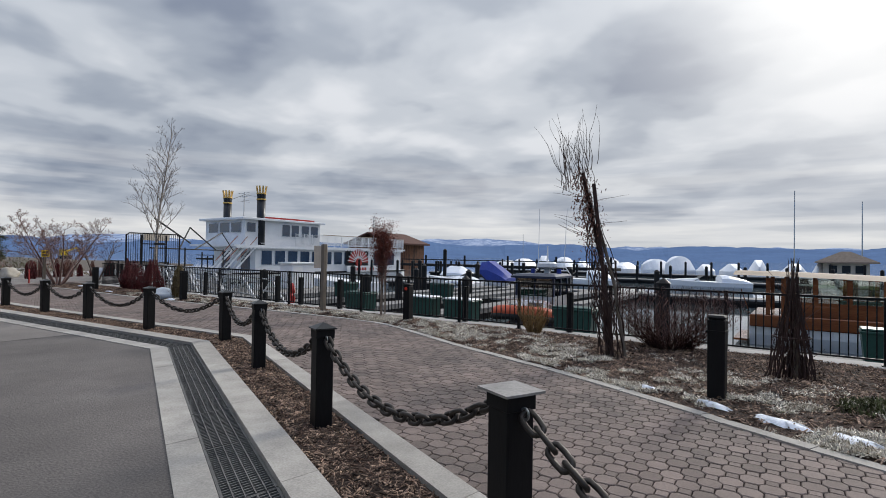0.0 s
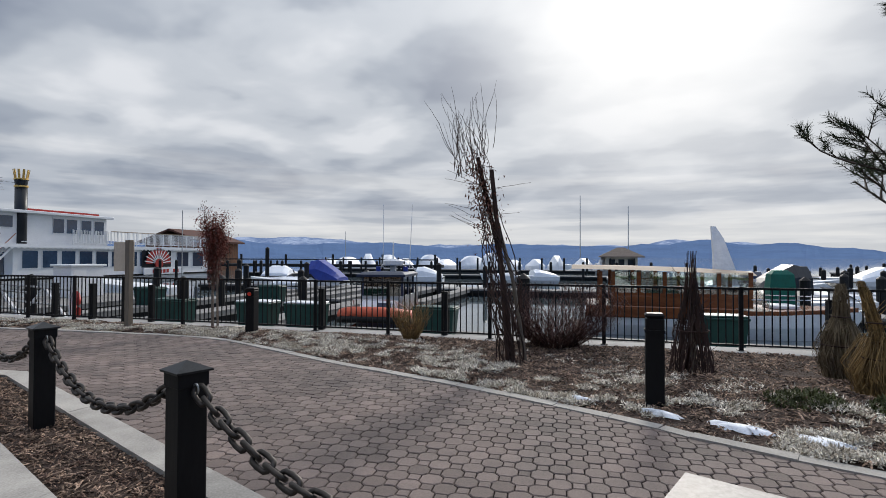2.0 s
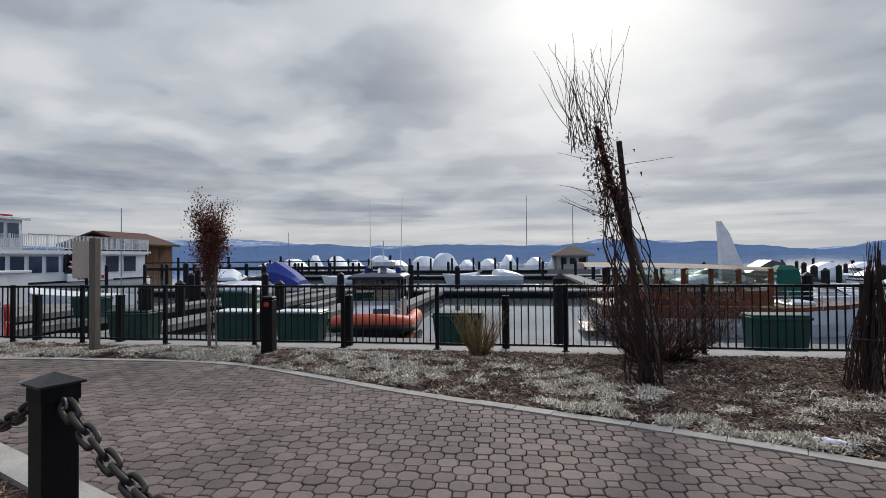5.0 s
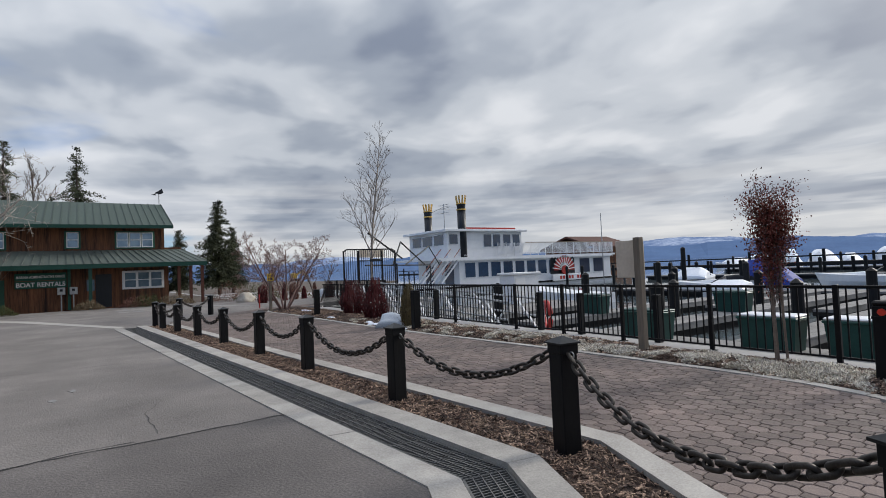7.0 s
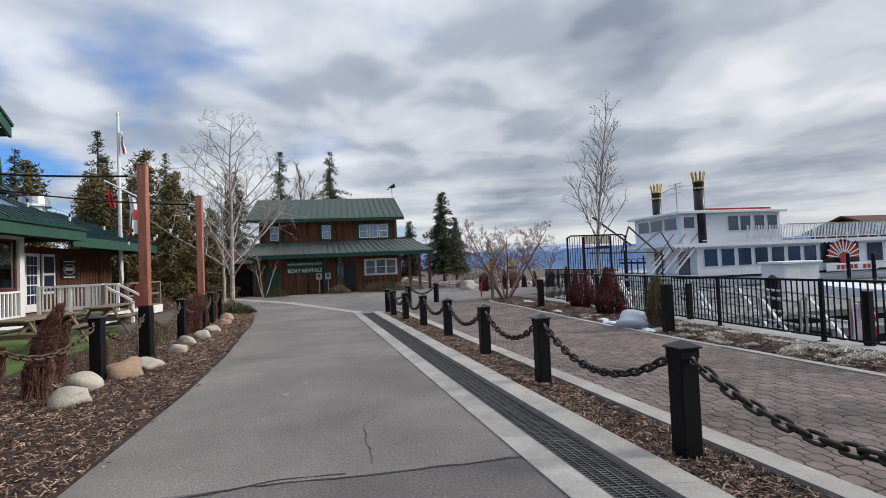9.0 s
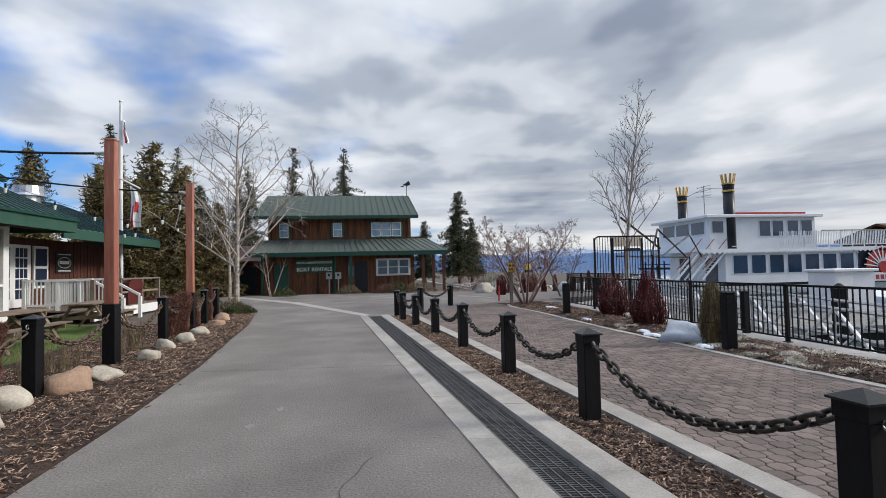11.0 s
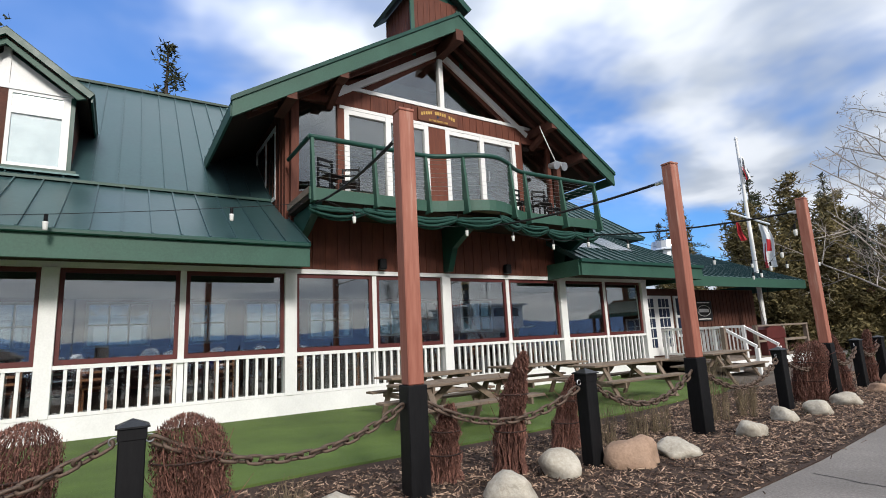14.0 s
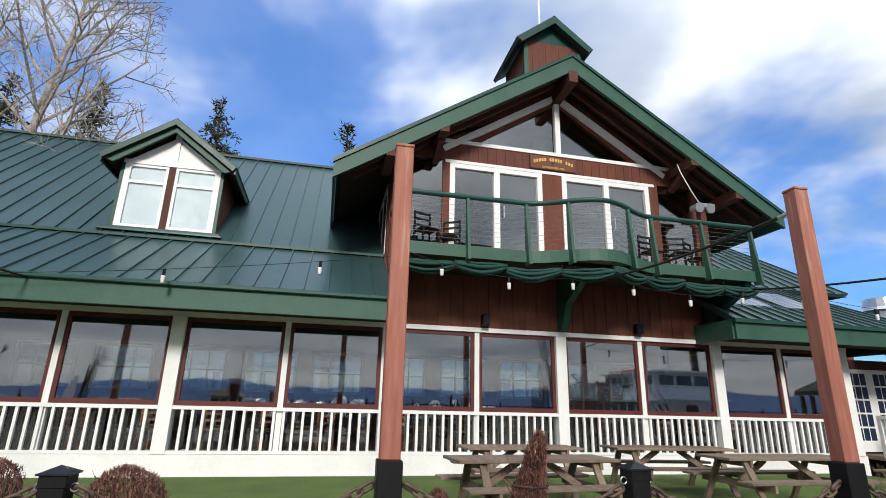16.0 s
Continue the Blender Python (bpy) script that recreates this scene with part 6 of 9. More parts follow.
for i in range(9):
    twig_bundle("red_twig_bush", (10.5 + 0.75 * i + rng.uniform(-0.2, 0.2), 36.8 + rng.uniform(-0.8, 0.8) + 0.2 * i, 0), rng.uniform(0.8, 1.25), WRAP if i % 3 else FAT, BUNDLE if i % 2 else REDTWIG, 160, "tied red-brown shrub beyond the plaza", "shrub", 100 + i, "far tied shrubs", thick=0.012)


def leafy(name, at, rx, ry, h, n, mat, label, category, seed, length=0.06, group=""):
    r = random.Random(seed)
    pts = []
    for _ in range(n):
        a, q = r.uniform(0, 2 * math.pi), math.sqrt(r.random())
        top = h * (1 - q * q) * (0.7 + 0.5 * noise.noise((math.cos(a) * q * 2, math.sin(a) * q * 2, seed)))
        pts.append((rx * q * math.cos(a), ry * q * math.sin(a), max(top, 0.02) * r.uniform(0.2, 1.0)))
    return solo(name, blades(mat, pts, r, length, 0.012, 1.4, 0.8), None, label, category, at, group=group)


leafy("low_shrub", (7.05, -0.85, 0.06), 0.40, 0.45, 0.28, 2600, SHRUBGREEN, "low olive-green groundcover shrub in the bed", "shrub", 1, group="low shrubs")
leafy("low_shrub", (6.95, -1.75, 0.06), 0.45, 0.5, 0.25, 2600, SHRUBGREEN, "low olive-green groundcover shrub in the bed", "shrub", 2, group="low shrubs")
leafy("low_shrub", (6.3, -2.4, 0.06), 0.7, 0.9, 0.40, 5200, SHRUBGREEN, "spreading dull green juniper in the bed", "shrub", 3, group="low shrubs")
leafy("low_shrub", (7.0, -3.6, 0.06), 0.8, 0.9, 0.50, 5200, SHRUBGREEN, "spreading dull green juniper in the bed", "shrub", 4, group="low shrubs")


def snow_patch(x, y, rx, ry, seed, rz):
    bm = B()
    r = random.Random(seed)
    n = 22
    rim = []
    for ring, f in enumerate((1.0, 0.75, 0.4)):
        rim.append([bm.verts.new((math.cos(a) * rx * f * (0.8 + 1.3 * noise.noise((math.cos(a) * 2.9, math.sin(a) * 2.9, seed))), math.sin(a) * ry * f * (0.85 + 0.8 * noise.noise((math.cos(a) * 3.4, math.sin(a) * 3.4, seed + 5))),
                                  (-0.02, 0.012, 0.022)[ring] + r.uniform(-0.004, 0.008))) for a in [2 * math.pi * i / n for i in range(n)]])
    for p, q in zip(rim, rim[1:]):
        for i in range(n):
            bm.faces.new((p[i], p[(i + 1) % n], q[(i + 1) % n], q[i]))
    bm.faces.new(rim[-1])
    solo("snow_patch", bm, SNOW, "thin patch of melting snow on the mulch", "snow", (x, y, 0.075), rz, group="snow patches", smooth=True)


SNOWS = ((6.15, -0.02, 0.12, 0.30, -20), (5.95, -0.58, 0.15, 0.27, -30), (5.68, -1.12, 0.18, 0.30, -14), (5.42, -1.70, 0.14, 0.28, -30), (6.42, 0.62, 0.07, 0.25, -26), (6.72, 1.35, 0.05, 0.2, -28), (9.15, 4.9, 0.10, 0.16, 0),
         (8.85, 17.1, 0.10, 0.30, 0), (9.0, 19.3, 0.1, 0.25, 10), (8.9, 22.0, 0.1, 0.25, 0), (8.85, 18.7, 0.12, 0.4, 5), (9.5, 26.2, 0.12, 0.5, 5))
for i, (x, y, rx, ry, rz) in enumerate(SNOWS):
    snow_patch(x, y, rx * 1.05, ry * 0.85, i + 3, rz)

# ---- marina ----


def hull_mesh(L, W, H, draft=0.35, n=18, flare=0.8, bow=0.5, sheer=0.35):
    """A lofted hull: stern at y=0, bow at y=L, waterline at z=0."""
    bm = B()
    rows = []
    for i in range(n + 1):
        t = i / n
        k = 1 - max(0.0, (t - bow) / (1 - bow)) ** 2.2
        w = W / 2 * (0.88 + 0.12 * min(t / 0.3, 1)) * max(k, 0.02)
        z = H * (1 + sheer * t * t)
        y = L * t
        rake = 0.10 * L * max(0, (t - 0.7) / 0.3) ** 2
        sec = [(0, y - rake, -draft * (1 - 0.6 * t ** 4)), (w * flare * 0.85, y - rake * 0.6, -0.05), (w * 0.95, y - rake * 0.3, z * 0.5), (w, y, z), (w * 0.94, y, z + 0.02), (0, y, z + 0.05)]
        rows.append([bm.verts.new(p) for p in sec] + [bm.verts.new((-p[0], p[1], p[2])) for p in sec[1:-1]])
    m = len(rows[0])
    order = [0, 1, 2, 3, 4, 5, 9, 8, 7, 6]
    for a, b in zip(rows, rows[1:]):
        for q in range(m):
            c, d = order[q], order[(q + 1) % m]
            bm.faces.new((a[c], a[d], b[d], b[c]))
    bm.faces.new([rows[0][c] for c in order][::-1])
    bm.faces.new([rows[-1][c] for c in order])
    bmesh.ops.recalc_face_normals(bm, faces=bm.faces)
    return bm


def loft(bm, secs):
    """Skins a run of equal-length rings."""
    rings = [[bm.verts.new(p) for p in s] for s in secs]
    m = len(rings[0])
    for a, b in zip(rings, rings[1:]):
        for k in range(m):
            bm.faces.new((a[k], a[(k + 1) % m], b[(k + 1) % m], b[k]))
    bm.faces.new(rings[0][::-1])
    bm.faces.new(rings[-1])
    bmesh.ops.recalc_face_normals(bm, faces=bm.faces)
    return bm


DOCK_Z = -0.52


def dock(x0, x1, y0, y1, label="floating dock of grey planks on dark floats", z=DOCK_Z):
    t = thing("dock", label, "dock", (x0, y0, 0), group="docks")
    lx, ly = x1 - x0, y1 - y0
    part("frame", bx(0, lx, 0, ly, z - 0.22, z - 0.045), DOCK, t)
    part("float", bx(0.1, lx - 0.1, 0.1, ly - 0.1, WATER_Z - 0.2, z - 0.22), PILE, t)
    bm = B()
    if lx > ly:
        n = int(lx / 0.30)
        for i in range(n):
            box(bm, lx * i / n + 0.005, lx * (i + 1) / n - 0.005, -0.01, ly + 0.01, z - 0.044, z)
    else:
        n = int(ly / 0.30)
        for i in range(n):
            box(bm, -0.01, lx + 0.01, ly * i / n + 0.005, ly * (i + 1) / n - 0.005, z - 0.044, z)
    part("decking", bm, DOCK, t)
    part("bumper", bx(-0.05, -0.011, 0, ly, z - 0.25, z - 0.1), TYRE, t)
    return t


def pile(x, y, top, r=0.17):
    t = thing("mooring_pile", "tarred round mooring pile with a cone cap", "pile", (x, y, 0), group="mooring piles")
    part("shaft", tube(B(), [(0, 0, -3), (0, 0, top - 0.12)], r, 12), PILE, t, smooth=False)
    bm = B()
    tube(bm, [(0, 0, top - 0.13), (0, 0, top - 0.06), (0, 0, top)], r + 0.02, 12, 0.03)
    part("cap", bm, BLACKMETAL, t)


dock(13.1, 15.2, -4.5, 16.9)
dock(11.6, 13.02, 15.0, 16.9)
for y in (11.0, 14.9, 18.9):
    dock(15.27, 34.0, y, y + 1.1)
dock(34.05, 35.8, -2, 30)
for y in (12.9, 16.9, 8.6):
    dock(24.0, 34.0, y, y + 0.7)
dock(60, 62, -10, 45)
dock(85, 87.5, -8, 48, "long far floating dock below wrapped boats")
dock(22.5, 36.0, -9.5, -8.3)
dock(36, 60, -2.2, -0.9)
for i in range(8):
    dock(28.0 + 3.6 * i, 29.0 + 3.6 * i, -8.2, -2.4)
for x, y, top in ((14.4, 2.85, 1.16), (14.4, 13.5, 0.95), (14.2, 19.6, 0.95), (19.5, 12.3, 0.8), (19.5, 16.2, 0.8), (26, 12.4, 0.9), (26, 16.3, 0.9), (26, 20.3, 0.9), (33.6, 10.6, 1.2), (33.6, 20.4, 1.2), (33.6, 26, 1.4), (24, 24, 1.0),
                  (36.2, 8, 1.0), (36.2, 14, 1.0), (40, 28, 2.4), (29, 22, 1.1), (22.5, -6.4, 0.9), (25, -9.9, 0.9), (28, -9.9, 0.9), (32, -9.9, 1.0), (27, -12, 1.1), (30, -14, 1.1), (36, -3, 0.8), (42, -2.6, 0.8), (50, -2.6, 0.9)):
    pile(x, y, top)
for i in range(16):
    pile(84.7, -6 + 3.5 * i, 1.5, 0.16)
    pile(59.7, -9 + 3.5 * i, 1.1, 0.15)
for i in range(9):
    pile(46 + 1.1 * (i % 2), 24 + 3.2 * i, 1.2, 0.15)


def dock_box(x, y, rz, w=0.95, white=False):
    t = thing("dock_box", "dark green plastic dock bin on the floating dock", "dock box", (x, y, DOCK_Z + 0.001), rz, group="dock boxes")
    bm = B()
    loft(bm, [[(sx * (w / 2 - 0.06 + 0.06 * f), sy * (0.26 + 0.05 * f), 0.66 * f) for sx, sy in ((-1, -1), (1, -1), (1, 1), (-1, 1))] for f in (0, 1)])
    part("body", bm, BINGREEN, t)
    part("rim", bx(-w / 2 - 0.03, w / 2 + 0.03, -0.34, 0.34, 0.661, 0.72, 0.015), BINGREEN, t)
    part("lid", bx(-w / 2 - 0.01, w / 2 + 0.01, -0.32, 0.32, 0.721, 0.77, 0.02), BINGREEN if not white else BOATWHITE, t)


for x, y, wht in ((14.45, 5.23, 0), (14.6, 9.25, 1), (14.6, 10.9, 1), (14.45, -1.72, 0), (14.4, 13.8, 0), (19.0, 19.4, 0), (22, 15.4, 0), (25, 22.0, 0)):
    if x > 20 and y > 20:
        continue
    dock_box(x, y, 90, 1.15, bool(wht))

# rows of berths beyond the cruiser
for x0, x1, y0 in ((30.0, 66.0, -16.5), (36.0, 74.0, -25.0), (44.0, 90.0, -35.0), (18.0, 33.0, -21.0)):
    dock(x0, x1, y0, y0 + 1.2)
    k = x0 + 1.0
    while k < x1:
        pile(k, y0 - 0.25, 0.75 + 0.5 * noise.noise((k, y0, 1.0)))
        k += 4.2
for x, y in ((24.5, -14.2), (20.4, -9.6), (33.0, -12.0)):
    pile(x, y, 0.95)

# rescue boat with an orange collar
rb = thing("rescue_boat", "grey patrol boat with an orange inflatable collar", "boat", (21.2, 8.75, WATER_Z - 0.14), 97)
RL = 4.7
part("hull", hull_mesh(RL, 1.9, 0.45, 0.3), NAVY, rb, smooth=False)
pts = []
for i in range(33):
    a = i / 16 - 1
    y = RL * 1.02 - RL * abs(a) ** 2.4
    x = 1.05 * (1 if a > 0 else -1) * min(1.0, (abs(a) * 2.1) ** 0.75)
    pts.append((x, y, 0.55 + 0.30 * max(0, (y / RL - 0.45) / 0.55) ** 1.6))
part("collar", tube(B(), pts, 0.23, 12), ORANGE, rb, "orange inflatable collar", True)
part("rub_strake", tube(B(), [(x * 1.15, y + (0.18 if y > RL * 0.9 else 0), z - 0.16) for x, y, z in pts], 0.11, 8), TYRE, rb, "", True)
part("boot_stripe", tube(B(), [(x * 1.0, y + 0.02, 0.12) for x, y, z in pts], 0.14, 8), ORANGE, rb, "", True)
cab = part("cabin", loft(B(), [[(-0.78, 0.9, z), (0.78, 0.9, z), (0.78, yf, z), (-0.78, yf, z)] for z, yf in ((0.45, 3.0), (1.30, 2.85))]), GALV, rb, "grey wheelhouse with dark windows")
part("front_hatch", loft(B(), [[(-0.62, ya, z), (0.62, ya, z), (0.62, yb, z), (-0.62, yb, z)] for z, ya, yb in ((0.5, 2.9, 3.9), (1.15, 2.86, 3.35))]), BOATWHITE, cab)
part("hatch_panel", extrude_poly(B(), [(3.42, 1.10), (3.44, 1.10), (3.74, 0.72), (3.72, 0.72)], 'x', -0.5, 0.0), NAVY, cab)
for s in (-1, 1):
    for y in (0.95, 1.9, 2.78):
        part("pillar", bx(s * 0.74 - 0.04, s * 0.74 + 0.04, y - 0.05, y + 0.05, 1.301, 2.0), NAVY, cab)
    part("side_window", bx(s * 0.74 - 0.008, s * 0.74 + 0.008, 1.0, 1.85, 1.31, 1.98), TINTGLASS, cab)
    part("side_window", bx(s * 0.74 - 0.008, s * 0.74 + 0.008, 1.95, 2.73, 1.31, 1.98), TINTGLASS, cab)
    part("seat", bx(s * 0.4 - 0.22, s * 0.4 + 0.22, 1.5, 1.9, 1.301, 1.85, 0.05), NAVY, cab)
part("front_pillar", bx(-0.03, 0.03, 2.75, 2.81, 1.301, 2.0), NAVY, cab)
part("dashboard", bx(-0.7, 0.7, 2.3, 2.75, 1.301, 1.45, 0.02), NAVY, cab)
part("windscreen", bx(-0.70, 0.70, 2.80, 2.81, 1.31, 1.98), TINTGLASS, cab)
part("rear_bulkhead", bx(-0.70, 0.70, 0.9, 0.94, 1.301, 2.0), NAVY, cab)
part("roof", loft(B(), [[(-w, ya, z), (w, ya, z), (w, yb, z), (-w, yb, z)] for w, ya, yb, z in ((0.9, 0.7, 3.05, 2.0), (0.9, 0.7, 3.05, 2.08), (0.75, 0.9, 2.8, 2.16))]), NAVY, rb)
bm = B()
tube(bm, [(-0.85, 0.5, 0.6), (-0.8, 0.55, 2.1), (-0.6, 0.6, 2.4), (0.6, 0.6, 2.4), (0.8, 0.55, 2.1), (0.85, 0.5, 0.6)], 0.035, 6)
part("arch", bm, STEEL, rb)
part("bow_rail", tube(B(), [(-0.9, 3.3, 1.0), (-0.7, 4.0, 1.25), (0, 4.4, 1.3), (0.7, 4.0, 1.25), (0.9, 3.3, 1.0)], 0.02, 6), STEEL, rb)
part("radar", loft(B(), [[(0.42 * k * math.cos(q), 1.2 + 0.42 * k * math.sin(q), z) for q in [i * math.pi / 6 for i in range(12)]] for k, z in ((0.8, 2.36), (1, 2.42), (1, 2.56), (0.8, 2.62))]), BOATWHITE, rb)
part("radar_foot", bx(-0.1, 0.1, 1.1, 1.3, 2.16, 2.37), BOATWHITE, rb)
part("light_mast", tube(B(), [(0, 1.2, 2.62), (0, 1.2, 3.3)], 0.04, 6, 0.02), BOATWHITE, rb)
for s in (-0.55, 0.55):
    part("beacon", tube(B(), [(s, 1.4, 2.16), (s, 1.4, 2.34)], 0.09, 10), BLUECOVER, rb)
    bm = bx(s * 0.7 - 0.2, s * 0.7 + 0.2, -0.55, -0.05, 0.3, 1.05, 0.06)
    box(bm, s * 0.7 - 0.08, s * 0.7 + 0.08, -0.45, -0.15, -0.4, 0.3)
    part("outboard", bm, TYRE, rb)
    part("antenna", tube(B(), [(s, 0.7, 2.3), (s * 1.1, 0.45, 4.9)], 0.016, 5, 0.008), BOATWHITE, rb)

# wooden cruiser
wc = thing("wooden_cruiser", "varnished wooden cabin cruiser with a white hull", "boat", (20.3, 1.3, WATER_Z), 180)
CL = 8.6
part("hull", hull_mesh(CL, 2.9, 0.72, 0.4, 22, 0.9, 0.45, 0.25), BOATWHITE, wc)
part("sheer_strake", bx(-1.46, 1.46, 0.02, 4.6, 0.62, 1.0, 0.03), VARNISH, wc, "varnished upper planking")
part("foredeck", loft(B(), [[(-w, y, z), (w, y, z), (w, y, z + 0.14), (-w, y, z + 0.14)] for y, w, z in ((4.6, 1.42, 0.78), (6.0, 1.2, 0.80), (7.3, 0.75, 0.84), (8.3, 0.2, 0.88))]), VARNISH, wc)
bm = B()
for s in (-1, 1):
    box(bm, s * 1.22 - 0.03, s * 1.22 + 0.03, 0.9, 5.0, 1.0, 1.42)
    for y in (0.5, 0.9, 1.7, 2.5, 3.3, 4.1, 5.0):
        box(bm, s * 1.2 - 0.045, s * 1.2 + 0.045, y - 0.06, y + 0.06, 1.0, 2.12)
box(bm, -1.2, 1.2, 4.97, 5.03, 1.0, 1.5)
part("cabin_frame", bm, VARNISH, wc)
for s in (-1, 1):
    for a, b in ((0.97, 1.63), (1.77, 2.43), (2.57, 3.23), (3.37, 4.03), (4.17, 4.93)):
        part("cabin_window", bx(s * 1.2 - 0.006, s * 1.2 + 0.006, a, b, 1.43, 2.1), GLASS, wc)
part("roof", loft(B(), [[(-w, y, z), (w, y, z), (w * 0.6, y, z + 0.12), (-w * 0.6, y, z + 0.12)] for y, w, z in ((-0.45, 1.30, 2.20), (1.5, 1.38, 2.18), (3.5, 1.34, 2.12), (5.2, 1.15, 2.02))]), TANROOF, wc, "pale canvas roof")
bm = B()
slab4(bm, (-1.15, 5.6, 1.05), (1.15, 5.6, 1.05), (1.0, 5.15, 1.85), (-1.0, 5.15, 1.85), 0.03)
part("windscreen", bm, GLASS, wc)
part("windscreen_frame", bx(-1.2, 1.2, 5.08, 5.16, 1.84, 1.92), BOATWHITE, wc)
part("foredeck_hatch", bx(-0.5, 0.5, 5.8, 6.6, 0.93, 1.06, 0.03), BOATWHITE, wc)
bm = B()
for s in (-1, 1):
    tube(bm, [(s * (1.3 - 0.16 * max(0, y - 5) ** 1.35), y, 1.28) for y in (5.0, 6.0, 7.0, 7.8, 8.2)], 0.018, 6)
    for y in (5.5, 6.5, 7.4):
        tube(bm, [(s * (1.3 - 0.16 * max(0, y - 5) ** 1.35), y, 0.85), (s * (1.3 - 0.16 * max(0, y - 5) ** 1.35), y, 1.28)], 0.014, 6)
part("bow_rail", bm, STEEL, wc)
part("flag_staff", tube(B(), [(0, -0.1, 0.9), (0, -0.35, 1.7)], 0.015, 6), VARNISH, wc)
part("swim_platform", bx(-1.2, 1.2, -0.45, -0.02, 0.12, 0.18), VARNISH, wc)


def small_boat(at, rz, L, W, cover, label, top=1.0, name="motor_boat", group="moored boats", hullmat=None, wind=True):
    t = thing(name, label, "boat", at, rz, group=group)
    part("hull", hull_mesh(L, W, 0.75, 0.3), hullmat or BOATWHITE, t)
    if wind:
        bm = B()
        slab4(bm, (-W * 0.38, L * 0.62, 0.80), (W * 0.38, L * 0.62, 0.80), (W * 0.30, L * 0.50, 1.35), (-W * 0.30, L * 0.50, 1.35), 0.03)
        part("windscreen", bm, STACK, t)
        part("cuddy", loft(B(), [[(-w, y, 0.76), (w, y, 0.76), (w * 0.7, y, z), (-w * 0.7, y, z)] for y, w, z in ((L * 0.55, W * 0.4, 1.1), (L * 0.75, W * 0.32, 1.0), (L * 0.9, W * 0.12, 0.9))]), BOATWHITE, t)
    if cover:
        secs = []
        for i in range(9):
            f = i / 8
            y = L * (0.02 + 0.30 * f)
            hgt = 0.82 + top * (0.15 + 0.85 * min(f / 0.8, 1.0) ** 0.8) * (1.0 if f < 0.85 else 0.9)
            w = W * 0.47
            secs.append([(-w, y, 0.72), (w, y, 0.72), (w * 0.92, y, 0.72 + (hgt - 0.72) * 0.6), (w * 0.5, y, hgt), (-w * 0.5, y, hgt), (-w * 0.92, y, 0.72 + (hgt - 0.72) * 0.6)])
        part("cover", loft(B(), secs), cover, t)
    part("rub_rail", bx(-W * 0.44, W * 0.44, -0.04, 0.02, 0.60, 0.68), TYRE, t)
    return t


small_boat((36.0, 18.6, WATER_Z), 6, 7.6, 2.6, BLUECOVER, "white cruiser under a bright blue canvas cover", 1.6)
small_boat((30.5, 20.3, WATER_Z), -80, 6.5, 2.3, SHRINK, "white runabout moored at the dock", 0.4)
small_boat((47.0, 14.0, WATER_Z), 10, 7.5, 2.6, SHRINK, "white cabin boat at a far berth", 0.9)
small_boat((44.0, 30.0, WATER_Z), -70, 8.0, 2.8, SHRINK, "grey covered cruiser moored by the pier", 0.9)
small_boat((31.0, -6.8, WATER_Z), 185, 8.0, 2.7, STACK, "white cruiser under a black canvas cover", 1.5)
small_boat((26.0, -5.0, WATER_Z), 180, 7.0, 2.5, CREAM, "boat with a long pale tarpaulin", 0.5)
small_boat((38.0, -6.0, WATER_Z), 178, 7.0, 2.5, SHRINK, "white sport boat at the far dock", 0.5)
small_boat((45.0, -9.0, WATER_Z), 175, 7.5, 2.6, NAVY, "dark blue boat under canvas", 0.8)
small_boat((34.0, -16.0, WATER_Z), 190, 6.5, 2.4, SHRINK, "white boat at the far dock", 0.5)
small_boat((24.0, -11.0, WATER_Z), 95, 6.0, 2.3, SHRINK, "white wrapped boat by the fence", 0.7)
small_boat((50.0, -19.5, WATER_Z), 182, 8.5, 2.8, SHRINK, "white motor cruiser at the outer berths", 1.1)
small_boat((58.0, -20.0, WATER_Z), 178, 7.5, 2.6, None, "open white motor boat at the outer berths")
small_boat((43.0, -19.8, WATER_Z), 180, 7.0, 2.5, NAVY, "white boat with a navy canvas at the outer berths", 0.9)
small_boat((62.0, -29.5, WATER_Z), 180, 8.0, 2.7, SHRINK, "white covered boat on the outer dock", 0.9)
small_boat((52.0, 4.0, WATER_Z), 20, 7.5, 2.6, SHRINK, "white boat at the middle dock", 0.6)
t = thing("wrapped_sail", "tall white wrapped fin on a covered boat", "boat cover", (21.9, -3.62, 0.60))
part("fin", loft(B(), [[(-0.12 * k, y0, z), (0.12 * k, y0, z), (0.12 * k, y1, z), (-0.12 * k, y1, z)] for k, y0, y1, z in ((1.4, -0.45, 0.35, 0), (1.3, -0.36, 0.36, 0.5), (1.0, -0.16, 0.38, 1.1), (0.7, 0.04, 0.42, 1.7), (0.3, 0.30, 0.46, 2.15))]), SHRINK, t)
part("post", tube(B(), [(0, 0, -1.5), (0, 0, 0.1)], 0.06, 8), GALV, t)
t = thing("covered_winch", "tall green canvas cover on the dock", "cover", (22.2, -5.5, -0.7))
part("canvas", loft(B(), [[(-w, -w * 1.3, z), (w, -w * 1.3, z), (w, w * 1.3, z), (-w, w * 1.3, z)] for w, z in ((0.30, 0.4), (0.33, 1.0), (0.28, 1.7), (0.16, 1.85))]), TEAL, t)
part("base", bx(-0.3, 0.3, -0.3, 0.3, -0.6, 0.42), PILE, t)
